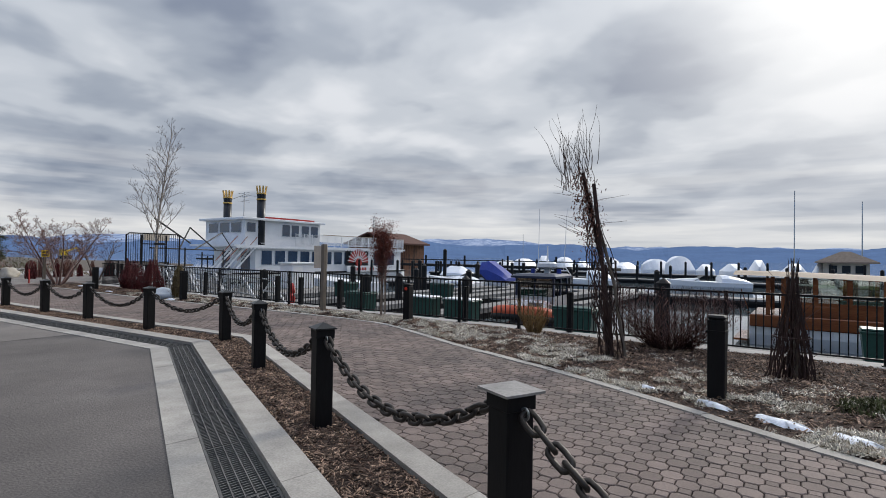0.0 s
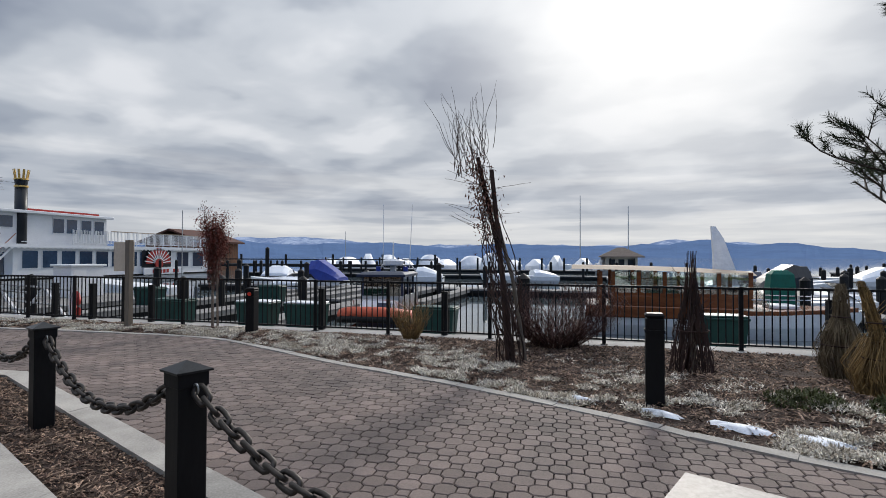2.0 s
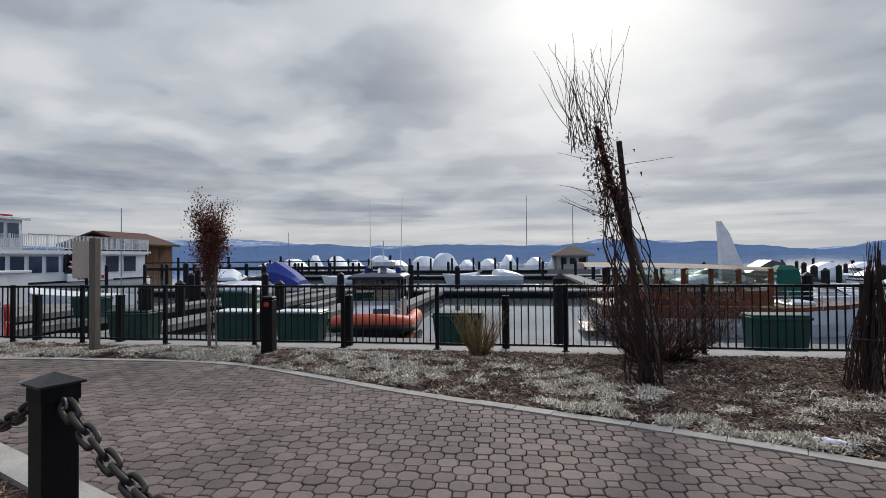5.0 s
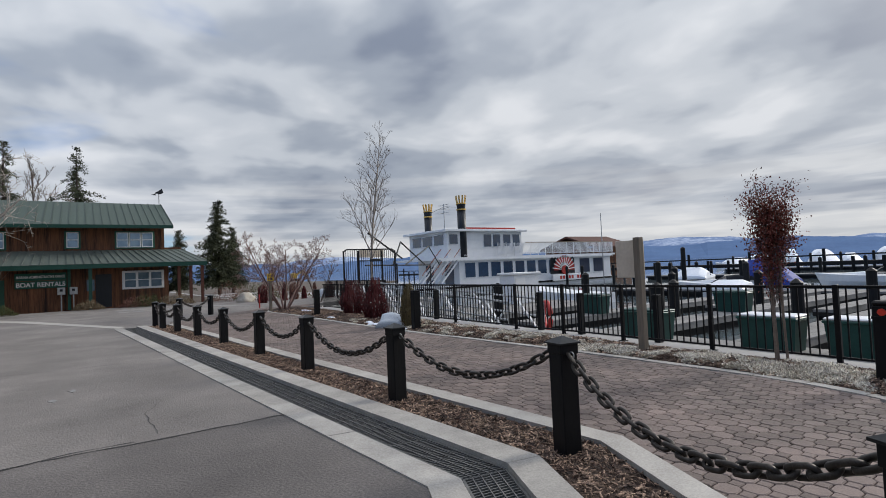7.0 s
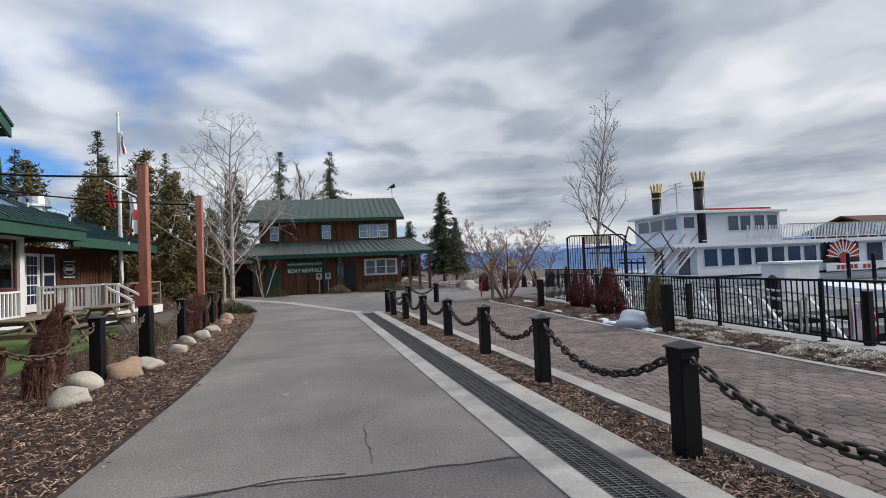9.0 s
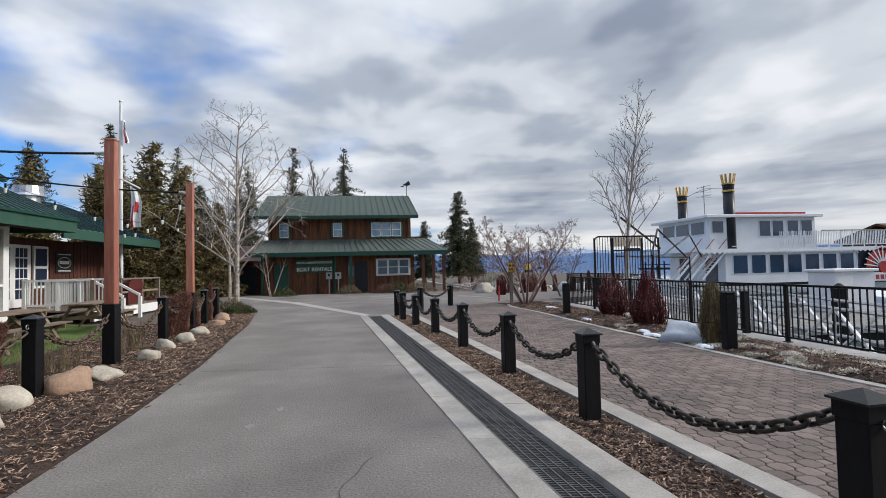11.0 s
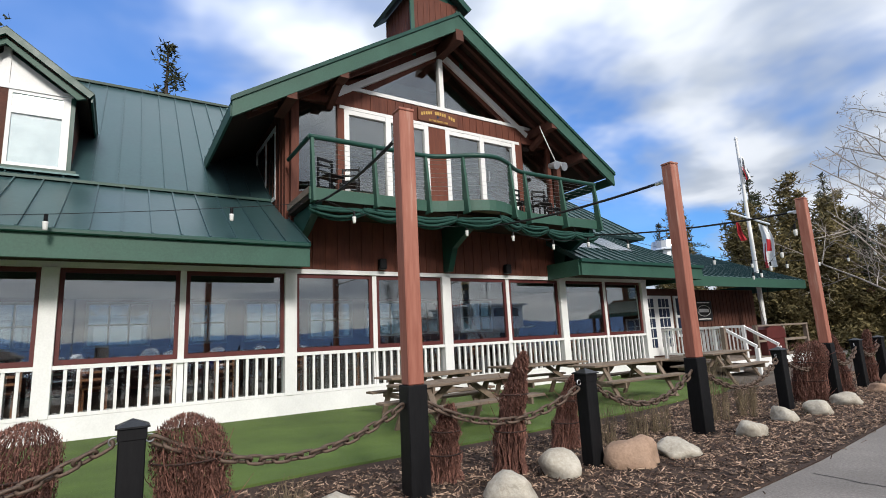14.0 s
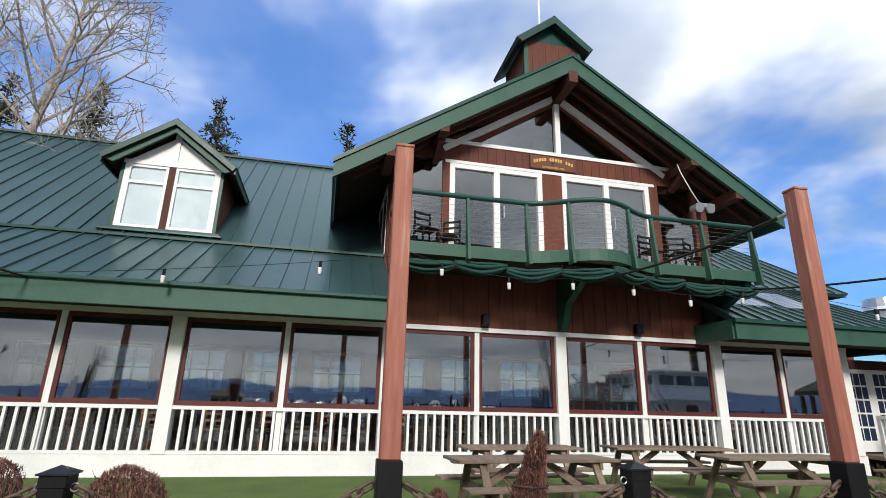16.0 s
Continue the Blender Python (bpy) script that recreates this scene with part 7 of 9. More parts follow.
# shrink-wrapped boats in a row
rng = random.Random(12)
for i in range(14):
    y = -2 + 3.9 * i + rng.uniform(-0.5, 0.5)
    L, h = rng.uniform(5.5, 7.5), rng.uniform(2.0, 3.6)
    t = thing("wrapped_boat", "boat sealed in white shrink wrap on the far dock", "boat", (90.5, y, WATER_Z), rng.uniform(70, 110), group="wrapped boats")
    secs = []
    for k in range(8):
        f = k / 7
        w = 1.35 * (1 - max(0, (f - 0.55) / 0.45) ** 2 * 0.85)
        top = h * (0.55 + 0.45 * math.sin(math.pi * min(f * 0.75 + 0.18, 1)))
        secs.append([(-w, L * (f - 0.5), 0.3), (w, L * (f - 0.5), 0.3), (w * 1.02, L * (f - 0.5), 1.1), (w * 0.35, L * (f - 0.5), top), (-w * 0.35, L * (f - 0.5), top), (-w * 1.02, L * (f - 0.5), 1.1)])
    part("wrap", loft(B(), secs), SHRINK, t)
    bm = hull_mesh(L * 0.95, 2.6, 0.5, 0.3)
    bmesh.ops.translate(bm, verts=bm.verts, vec=(0, -L * 0.475, 0))
    part("hull", bm, BOATWHITE, t)
# boat house at the end of the dock
bh = thing("dock_house", "small pale hut with a hipped shingle roof on the dock", "hut", (88.4, -4.2, WATER_Z + 0.3))
part("platform", bx(-4, 4, -4, 4, -0.4, 0.2), DOCK, bh)
part("wall", bx(-2.4, 2.4, -2.4, 2.4, 0.2, 2.4), CREAM, bh)
part("roof", loft(B(), [[(-w, -w, z), (w, -w, z), (w, w, z), (-w, w, z)] for w, z in ((3.4, 2.3), (3.3, 2.5), (0.5, 3.9))]), OLDWOOD, bh)
for y in (-1.4, 0, 1.4):
    part("window", bx(-2.44, -2.4, y - 0.45, y + 0.45, 1.0, 2.0), STACK, bh)
for x, y, top, r in ((139, 2.5, 17.7, 0.14), (136.2, -9.1, 14.4, 0.14), (120, 60, 8, 0.1), (28, 26, 4.5, 0.04)):
    t = thing("mast", "thin bare sailing mast", "mast", (x, y, WATER_Z - 1), group="masts")
    part("spar", tube(B(), [(0, 0, 0), (0, 0, top + 2)], r, 6, r * 0.6), GALV, t)
    part("hull", hull_mesh(8, 2.4, 1.6), BOATWHITE, t)
# long pier with many piles
pr = thing("pier", "long dark timber pier on piles", "pier", (0, 0, 0))
part("deck", bx(66, 69, 20, 120, 0.1, 0.5), PILE, pr)
for i in range(40):
    y = 20.5 + 2.5 * i
    part("pile", tube(B(), [(66.4, y, -3), (66.4, y, 1.0 if i % 3 else 1.9)], 0.16, 8), PILE, pr)
part("rail", bx(66.0, 66.1, 20, 120, 1.1, 1.25), PILE, pr)
# brown boat house behind the steamer
sh = thing("boat_shed", "brown timber boat shed with a low gabled roof", "shed", (78, 66, WATER_Z))
part("wall", bx(-6, 4, -3, 8, 0, 4.9), BROWNBOARD, sh)
bm = B()
extrude_poly(bm, [(-4, 4.8), (2.5, 6.9), (9, 4.8), (9, 5.1), (2.5, 7.2), (-4, 5.1)], 'x', -6.6, 4.6)
part("roof", bm, BEAM, sh)
part("door", bx(4.0, 4.06, 0, 4, 0.3, 4.0), STACK, sh)

# ---- paddle steamer: side at y=49.3, bow towards -x ----
ps = thing("paddle_steamer", "white two-deck sternwheeler excursion boat with black funnels", "ship", (0, 49.3, 0))
YB = 8.2
SHIPPANE = M("cabin_window", (0.03, 0.06, 0.11), (0.015, 0.03, 0.06), 0.06, 0.0, s1=0.6, s2=4, bump=0, specular=0.8)
bm = B()
loft(bm, [[(x, ya, -1.6), (x, yb, -1.6), (x, yb, z), (x, ya, z)] for x, ya, yb, z in ((26.8, 3.6, 4.6, 0.2), (29, 1.2, 7.0, 0.0), (31.5, 0.1, YB - 0.1, -0.25), (40, -0.1, YB, -0.4), (58.7, -0.1, YB, -0.4), (60, 0.4, 7.8, -0.4))])
part("hull", bm, BOATWHITE, ps)
part("guard", bx(28.5, 59.5, -0.25, -0.12, -0.62, -0.42), BLACKMETAL, ps)
part("main_cabin", bx(34.0, 58.6, 0.0, YB, -0.39, 2.40), BOATWHITE, ps)
part("upper_deck", bx(31.2, 59.2, -0.35, YB + 0.35, 2.401, 2.62), BOATWHITE, ps)
bm = B()
zig = [(31.45 + 0.25 * i, 2.16 if i % 2 else 2.34) for i in range(110)]
extrude_poly(bm, [(31.45, 2.42), *zig, (58.7, 2.42)], 'y', -0.38, -0.352)
part("valance", bm, BOATWHITE, ps)
for i in range(10):
    x = 34.75 + 1.78 * i
    if 47.8 < x < 51.2:
        continue
    w = part("window", bx(x - 0.06, x + 1.40, -0.05, -0.001, 0.40, 2.08), BOATWHITE, ps)
    part("pane", bx(x, x + 1.34, -0.06, -0.051, 0.46, 2.02), SHIPPANE, w)
for x in (52.6, 55.2):
    w = part("window", bx(x - 0.06, x + 1.9, -0.05, -0.001, 0.25, 2.12), BOATWHITE, ps)
    part("pane", bx(x, x + 1.84, -0.06, -0.051, 0.32, 2.06), NAVY, w)
for x in [39.2 + 1.22 * i for i in range(17)]:
    part("stanchion", bx(x - 0.03, x + 0.03, -0.30, -0.24, 2.62, 4.12), BOATWHITE, ps)
part("hand_rail", bx(43.4, 59.0, -0.32, -0.22, 4.08, 4.16), TANROOF, ps)
part("foot_rail", bx(34.5, 59.0, -0.30, -0.24, 2.80, 2.86), BOATWHITE, ps)
SPIN = mesh_of("spindle", bx(-0.022, 0.022, -0.022, 0.022, 0, 1.22), BOATWHITE)
for i in range(118):
    part("spindle", SPIN, None, ps).matrix_local = pose(39.2 + 0.168 * i, -0.27, 2.86)
part("upper_cabin", bx(32.8, 43.2, 0.2, YB - 0.2, 2.62, 5.36), BOATWHITE, ps)
for ya, yb in ((0.9, 2.7), (3.1, 5.0), (5.4, 7.2)):
    w = part("front_window", bx(32.74, 32.799, ya - 0.06, yb + 0.06, 3.94, 5.12), BOATWHITE, ps)
    part("pane", bx(32.72, 32.739, ya, yb, 4.0, 5.06), SHIPPANE, w)
for ya in (1.0, 4.9):
    part("cabin_door", bx(33.94, 33.998, ya, ya + 1.6, -0.38, 1.9), SHIPPANE, ps)
part("texas_roof", bx(32.2, 43.7, -0.25, YB + 0.25, 5.361, 5.62, 0.04), BOATWHITE, ps)
part("roof_edge", bx(35.0, 42.5, 0.4, 0.6, 5.62, 5.85), RED, ps)
for x in (33.0, 37.6, 38.9, 40.4, 41.8):
    w = part("window", bx(x - 0.05, x + 1.10, 0.15, 0.199, 3.65 if x > 36 else 4.0, 5.12), BOATWHITE, ps)
    part("pane", bx(x, x + 1.05, 0.14, 0.149, 3.72 if x > 36 else 4.06, 5.06), SHIPPANE, w)
for (x, y, top, base) in ((34.85, 0.35, 9.2, 2.6), (35.3, 7.7, 9.2, 2.6)):
    f = part("funnel", tube(B(), [(x, y, base), (x, y, top - 1.4)], 0.46, 18), STACK, ps, "black funnel with a gold crown", True)
    part("band", tube(B(), [(x, y, top - 1.55), (x, y, top - 1.40)], 0.52, 18), GOLD, f)
    part("flare", tube(B(), [(x, y, top - 1.40), (x, y, top - 0.9)], 0.44, 18, 0.5), STACK, f)
    part("collar", tube(B(), [(x, y, top - 0.9), (x, y, top - 0.78)], 0.54, 18), GOLD, f)
    bm = B()
    for k in range(10):
        a = 2 * math.pi * k / 10
        beam(bm, (x + 0.46 * math.cos(a), y + 0.46 * math.sin(a), top - 0.78), (x + 0.60 * math.cos(a), y + 0.60 * math.sin(a), top + 0.02), 0.16, 0.05, (math.cos(a), math.sin(a), 0.2))
    part("crown", bm, GOLD, f)
part("stay_wire", tube(B(), [(34.85, 0.4, 8.0), (35.1, 4, 8.5), (35.3, 7.7, 8.0)], 0.03, 6), GALV, ps)
mast = part("signal_mast", tube(B(), [(35.1, 4, 5.6), (35.1, 4, 8.8)], 0.05, 6), GALV, ps)
for z in (7.8, 8.3, 8.7):
    part("spreader", tube(B(), [(35.1, 3.0, z), (35.1, 5.0, z)], 0.03, 6), GALV, mast)
    part("spreader", tube(B(), [(34.3, 4.0, z - 0.1), (35.9, 4.0, z - 0.1)], 0.03, 6), GALV, mast)
# wheel rosette on the side
hub = (49.5, -0.4, 0.72)
wh = part("side_wheel", tube(B(), [(hub[0], -0.30, hub[2]), (hub[0], -0.48, hub[2])], 0.55, 20), RED, ps, "red and white wheel rosette")
for k in range(11):
    bm = B()
    a = math.pi * (k + 0.5) / 11
    beam(bm, (hub[0] + 0.5 * math.cos(a), -0.36, hub[2] + 0.5 * math.sin(a)), (hub[0] + 1.95 * math.cos(a), -0.36, hub[2] + 1.95 * math.sin(a)), 0.11, 0.06, (0, 1, 0))
    part("spoke", bm, BOATWHITE, wh)
for k in range(11):
    bm = B()
    a = math.pi * (k + 0.5) / 11
    d, nrm = Vector((math.cos(a), 0, math.sin(a))), Vector((-math.sin(a), 0, math.cos(a)))
    c = Vector((hub[0], -0.34, hub[2]))
    q = [c + d * 0.9 - nrm * 0.14, c + d * 0.9 + nrm * 0.14, c + d * 1.75 + nrm * 0.26, c + d * 1.75 - nrm * 0.26]
    slab4(bm, *q, 0.04)
    part("paddle", bm, RED, wh)
part("backing", bx(47.4, 51.6, -0.10, -0.02, 0.3, 2.3), STACK, wh)
nb = part("name_board", bx(47.3, 53.2, -0.5, -0.42, -0.55, 0.22, 0.05), BOATWHITE, ps, "white name board with red lettering bars")
bm = B()
for i in range(8):
    if i == 5:
        continue
    box(bm, 48.5 + 0.5 * i, 48.86 + 0.5 * i, -0.515, -0.501, -0.36, 0.04)
part("letter_bar", bm, RED, nb)
for x in (31.6, 32.8, 34.0):
    for yy in (-0.2, 0.5):
        part("stair_stringer", beam(B(), (x - 2.4, yy, 0.0), (x, yy, 2.5), 0.05, 0.16), BOATWHITE, ps)
    for k in range(9):
        part("stair_tread", bx(x - 2.3 + 0.25 * k, x - 2.08 + 0.25 * k, -0.17, 0.47, 0.16 + 0.26 * k, 0.20 + 0.26 * k), BOATWHITE, ps)
    bm = B()
    beam(bm, (x - 2.4, -0.3, 0.9), (x, -0.3, 3.5), 0.06, 0.06)
    part("stair_rail", bm, REDPOST, ps)
# gang frame of thin struts over the foredeck
fr = thing("boarding_frame", "dark steel truss frame of the boarding ramp", "frame", (0, 0, 0))
for a, b in (((15, 32, 1.9), (27, 44, 1.9)), ((16.5, 31.5, 1.9), (19, 35, 3.4)), ((19, 35, 3.4), (23, 38.5, 1.9)), ((21, 38, 1.9), (25, 41, 3.4)), ((25, 41, 3.4), (28, 44, 1.9)), ((14.5, 30.5, 3.6), (18.5, 34, 2.3)), ((27, 44, -1), (27, 44, 2.0)), ((19, 35.6, -1), (19, 35.6, 2.0))):
    part("strut", tube(B(), [a, b], 0.05, 6), BLACKMETAL, fr)


# gate cage and gangway
gt = thing("dock_gate", "black barred gate cage at the gangway", "gate", (11.75, 27.45, 0.03))
bm = B()
for x in (0, 0.72, 1.95, 2.65):
    box(bm, x - 0.03, x + 0.03, -0.03, 0.03, -0.3, 2.5)
part("upright", bm, BLACKMETAL, gt)
bm = B()
tube(bm, [(0, 0, 2.4), (0.05, 0, 2.5), (0.15, 0, 2.56), (2.5, 0, 2.56), (2.6, 0, 2.5), (2.65, 0, 2.4)], 0.03, 8)
part("top_rail", bm, BLACKMETAL, gt)
part("middle_rail", bx(0.72, 1.95, -0.025, 0.025, 2.0, 2.05), BLACKMETAL, gt)
part("bottom_rail", bx(0.0, 2.65, -0.02, 0.02, 0.1, 0.14), BLACKMETAL, gt)
for i in range(1, 24):
    x = 2.65 * i / 24
    part("bar", bx(x - 0.009, x + 0.009, -0.009, 0.009, 0.141, 2.53), BLACKMETAL, gt)
part("notice", bx(1.3, 1.85, -0.05, -0.03, 1.98, 2.1), STACK, gt)
rf = thing("kiosk_sign", "pale wooden board roof above the gate", "board", (14.5, 30.2, 2.3))
part("board", bx(-0.7, 0.7, -0.06, 0.06, 0, 0.42), CREAM, rf)
part("leg", bx(-0.05, 0.05, -0.05, 0.05, -3.6, 0), GREYPOST, rf)
gw = thing("gangway", "white aluminium truss gangway down to the dock", "gangway", (0, 0, 0))
A, Z2 = Vector((12.6, 27.15, 0.02)), Vector((12.45, 16.4, -0.46))
side = (Z2 - A).cross(Vector((0, 0, 1))).normalized() * 0.6
bm = B()
beam(bm, A, Z2, 1.15, 0.06)
part("deck", bm, DOCK, gw)
for s in (-1, 1):
    bm = B()
    up = Vector((0, 0, 1.0))
    for q in (0.06, 0.5, 1.0):
        tube(bm, [A + side * s + up * q, Z2 + side * s + up * q], 0.035, 6)
    for k in range(11):
        p = A.lerp(Z2, k / 10) + side * s
        tube(bm, [p, p + up], 0.025, 6)
    part("rail", bm, GALV, gw)
    for k in range(10):
        bm = B()
        p, q = A.lerp(Z2, k / 10) + side * s, A.lerp(Z2, (k + 1) / 10) + side * s
        beam(bm, p + up * (1 if k % 2 else 0.0), q + up * (0 if k % 2 else 1.0), 0.07, 0.04)
        part("diagonal", bm, BOATWHITE, gw)
dock(14.6, 24.0, 22.5, 28.5, "broad landing float below the gangway")
kb = thing("pump_cabinet", "white utility cabinet on the landing float", "cabinet", (21.7, 26.7, DOCK_Z + 0.001), 0)
part("body", bx(-0.9, 0.9, -0.6, 0.6, 0, 1.55, 0.02), BOATWHITE, kb)
part("lid", bx(-1.0, 1.0, -0.7, 0.7, 1.551, 1.66, 0.02), BOATWHITE, kb)
part("panel", bx(-0.8, -0.1, -0.615, -0.601, 0.2, 1.4), WHITE, kb)
lr = thing("life_ring", "red and white life ring on a stand", "life ring", (12.75, 16.0, DOCK_Z + 0.001), 60)
part("stand", bx(-0.05, 0.05, -0.05, 0.05, 0, 1.0), BOATWHITE, lr)
bm = B()
tube(bm, [(0.36 * math.cos(a), -0.12, 0.62 + 0.36 * math.sin(a)) for a in [i * math.pi / 12 for i in range(25)]], 0.08, 8)
part("ring", bm, RED, lr, smooth=True)
# inner fence runs on the quay beyond the gate
for i in range(4):
    fence_panel(14.6 + 0.0, 29.0 + 2.1 * i, 31.1 + 2.1 * i)

# ---- quay beyond the gate, rentals building, trees, distance ----
solo("quay", prism(B(), [(11.03, 27.2), (15.2, 27.2), (15.2, 28.5), (17.5, 28.5), (17.5, 60), (11.03, 60)], -2.5, -0.012), SEAWALL, "flat concrete quay by the dock gate", "quay", kind="structure")

rent = thing("rentals_building", "two-storey brown boarded marina building with green metal roofs", "house", (0, 44.3, 0))
part("wall", bx(-3.7, 6.4, 0.0, 7, -0.1, 2.95), BROWNBOARD, rent)
part("wall", bx(-3.3, 6.2, 0.0, 7, 2.951, 5.3), BROWNBOARD, rent)
x = -3.2
while x < 6.1:
    part("batten", bx(x, x + 0.03, -0.02, -0.001, 3.3, 4.95), BROWNBOARD, rent)
    x += 0.2
x = -3.6
while x < 6.3:
    part("batten", bx(x, x + 0.03, -0.02, -0.001, 0.0, 2.6), BROWNBOARD, rent)
    x += 0.22
bm = B()
slab4(bm, (-4.0, -0.95, 5.15), (6.62, -0.95, 5.15), (6.3, 2.9, 7.0), (-3.8, 2.9, 7.0), 0.10)
slab4(bm, (-4.0, 7.9, 5.15), (6.62, 7.9, 5.15), (6.3, 2.9, 7.0), (-3.8, 2.9, 7.0), 0.10)
r = part("roof", bm, ROOF2, rent, "upper green metal roof")
part("seam", seams(B(), (-4.0, -0.95, 5.15), (6.62, -0.95, 5.15), (6.3, 2.9, 7.0), (-3.8, 2.9, 7.0), 0.42), ROOF2, r)
part("fascia", bx(-4.03, 6.65, -1.0, -0.94, 4.94, 5.15), GREENDK, r)
bm = B()
extrude_poly(bm, [(0.0, 5.3), (7, 5.3), (2.9, 6.88)], 'x', -3.3, 6.2)
part("gable_end", bm, BROWNBOARD, r)
bm = B()
slab4(bm, (-4.5, -1.25, 2.74), (8.6, -1.25, 2.74), (7.2, 0.0, 3.62), (-3.7, 0.0, 3.62), 0.08)
slab4(bm, (8.6, -1.25, 2.74), (8.6, 7.5, 2.74), (7.2, 7.0, 3.62), (7.2, 0.0, 3.62), 0.08)
r = part("porch_roof", bm, PORCHROOF, rent, "long lower green porch roof")
part("seam", seams(B(), (-4.5, -1.25, 2.74), (8.6, -1.25, 2.74), (7.2, 0.0, 3.62), (-3.7, 0.0, 3.62), 0.42), PORCHROOF, r)
part("fascia", bx(-4.5, 8.6, -1.30, -1.24, 2.46, 2.72), GREENDK, r)
part("wall", bx(6.2, 7.2, 0.0, 5, 3.3, 3.75), BROWNBOARD, rent)
for x in (2.1, 6.9, 7.6, 8.3):
    part("porch_post", bx(x - 0.09, x + 0.09, -1.15, -0.97, 0, 2.46), BEAM if x > 6 else GREENDK, rent)


def rent_window(x0, x1, z0, z1, n):
    w = part("window", bx(x0 - 0.08, x1 + 0.08, -0.05, -0.021, z0 - 0.08, z1 + 0.08), SIGNGREEN if z0 > 3 else WHITE, rent)
    for i in range(n):
        a, b = x0 + (x1 - x0) * i / n + 0.02, x0 + (x1 - x0) * (i + 1) / n - 0.02
        bm = B()
        box(bm, a, a + 0.05, -0.085, -0.051, z0, z1)
        box(bm, b - 0.05, b, -0.085, -0.051, z0, z1)
        for z in (z0, (z0 + z1) / 2 - 0.025, z1 - 0.05):
            box(bm, a + 0.05, b - 0.05, -0.085, -0.051, z, z + 0.05)
        part("sash", bm, WHITE, w)
        part("pane", bx(a + 0.05, b - 0.05, -0.065, -0.055, z0 + 0.05, z1 - 0.05), M_PANE, w)


M_PANE = M("window_reflecting", (0.24, 0.33, 0.42), (0.12, 0.19, 0.27), 0.05, 0.5, s1=0.5, s2=3, bump=0)
rent_window(-2.58, -1.97, 3.76, 4.72, 1)
rent_window(0.9, 1.55, 3.80, 4.75, 1)
rent_window(3.48, 5.55, 3.78, 4.74, 3)
rent_window(3.85, 6.05, 1.17, 2.19, 3)
part("door", bx(2.35, 3.2, -0.05, -0.021, 0.05, 2.1), STACK, rent)
part("notice", bx(1.9, 2.3, -0.05, -0.022, 1.1, 1.8), M_PANE, rent)
part("corner_post", bx(1.0 - 0.05, 1.0 + 0.10, -0.1, -0.022, 0, 2.6), SIGNGREEN, rent)
part("shutter", bx(-2.95, -2.0, -0.06, -0.022, 0.0, 1.95), SIGNGREEN, rent, "green roller shutter")
bm = B()
for i in range(16):
    box(bm, -2.93, -2.02, -0.075, -0.061, 0.03 + 0.12 * i, 0.10 + 0.12 * i)
part("shutter_slat", bm, GREEN, rent)
part("corner_board", bx(-3.78, -3.62, -0.08, -0.022, 0, 2.6), SIGNGREEN, rent)
sg = thing("rentals_sign", "dark green sign with white lettering on the boarded wall", "sign", (-0.32, 44.22, 1.86))
part("board", bx(-1.22, 1.22, -0.04, 0, -0.46, 0.44, 0.01), SIGNGREEN, sg)
part("divider", bx(-1.22, 1.22, -0.05, -0.041, -0.03, 0.0), BROWNBOARD, sg)
lettering("BOAT RENTALS", 0.36, WHITE, sg, pose(0, -0.050, -0.25, 90, 0, 0), width=0.92, depth=0.010)
lettering("MARINA ADMINISTRATIVE OFFICE", 0.21, WHITE, sg, pose(0, -0.050, 0.21, 90, 0, 0), width=0.72, depth=0.010)
ut = thing("utility_boxes", "two grey electric meter boxes on posts", "meter box", (0.95, 43.9, 0))
for x in (-0.3, 0.3):
    part("box", bx(x - 0.2, x + 0.2, -0.1, 0.1, 0.95, 1.4, 0.02), GALV, ut)
    part("leg", bx(x - 0.03, x + 0.03, -0.03, 0.03, 0, 0.95), GALV, ut)
    part("dial", bx(x - 0.07, x + 0.07, -0.12, -0.101, 1.15, 1.3), STACK, ut)
wv = thing("weather_vane", "small dark weather vane on the roof ridge", "weather vane", (6.2, 47.2, 6.8))
part("rod", tube(B(), [(0, 0, -0.1), (0, 0, 1.0)], 0.025, 6), STACK, wv)
part("vane", extrude_poly(B(), [(-0.3, 1.0), (0.1, 0.95), (0.3, 1.05), (0.2, 1.35), (0.0, 1.2)], 'y', -0.02, 0.02), STACK, wv)
part("arrow", extrude_poly(B(), [(-0.5, 0.9), (-0.2, 0.85), (-0.2, 0.95)], 'y', -0.02, 0.02), STACK, wv)
# dark shed wing beside it
wg = thing("side_shed", "low dark timber shed with a red-brown roof", "shed", (-9.5, 46.5, 0))
part("wall", bx(-5.5, 5.4, 0, 5, -0.1, 2.4), BEAM, wg)
bm = B()
slab4(bm, (-6, -0.7, 2.3), (5.6, -0.7, 2.3), (5.6, 2.5, 3.5), (-6, 2.5, 3.5), 0.1)
slab4(bm, (-6, 5.7, 2.3), (5.6, 5.7, 2.3), (5.6, 2.5, 3.5), (-6, 2.5, 3.5), 0.1)
part("roof", bm, MAROON, wg)
# black slab on the solid wall paints the shade inside an opening
part("opening", bx(1.0, 5.0, -0.03, -0.002, 0, 1.9), STACK, wg)

# flagpole with yard and flags
fp = thing("flagpole", "white flagpole with a yard and limp flags", "flagpole", (-8.35, 35.1, 0))
part("pole", tube(B(), [(0, 0, -0.1), (0, 0, 9.8)], 0.11, 12, 0.06), WHITE, fp)
part("finial", tube(B(), [(0, 0, 9.8), (0, 0, 9.86), (0, 0, 9.9)], 0.085, 10, 0.05), WHITE, fp)
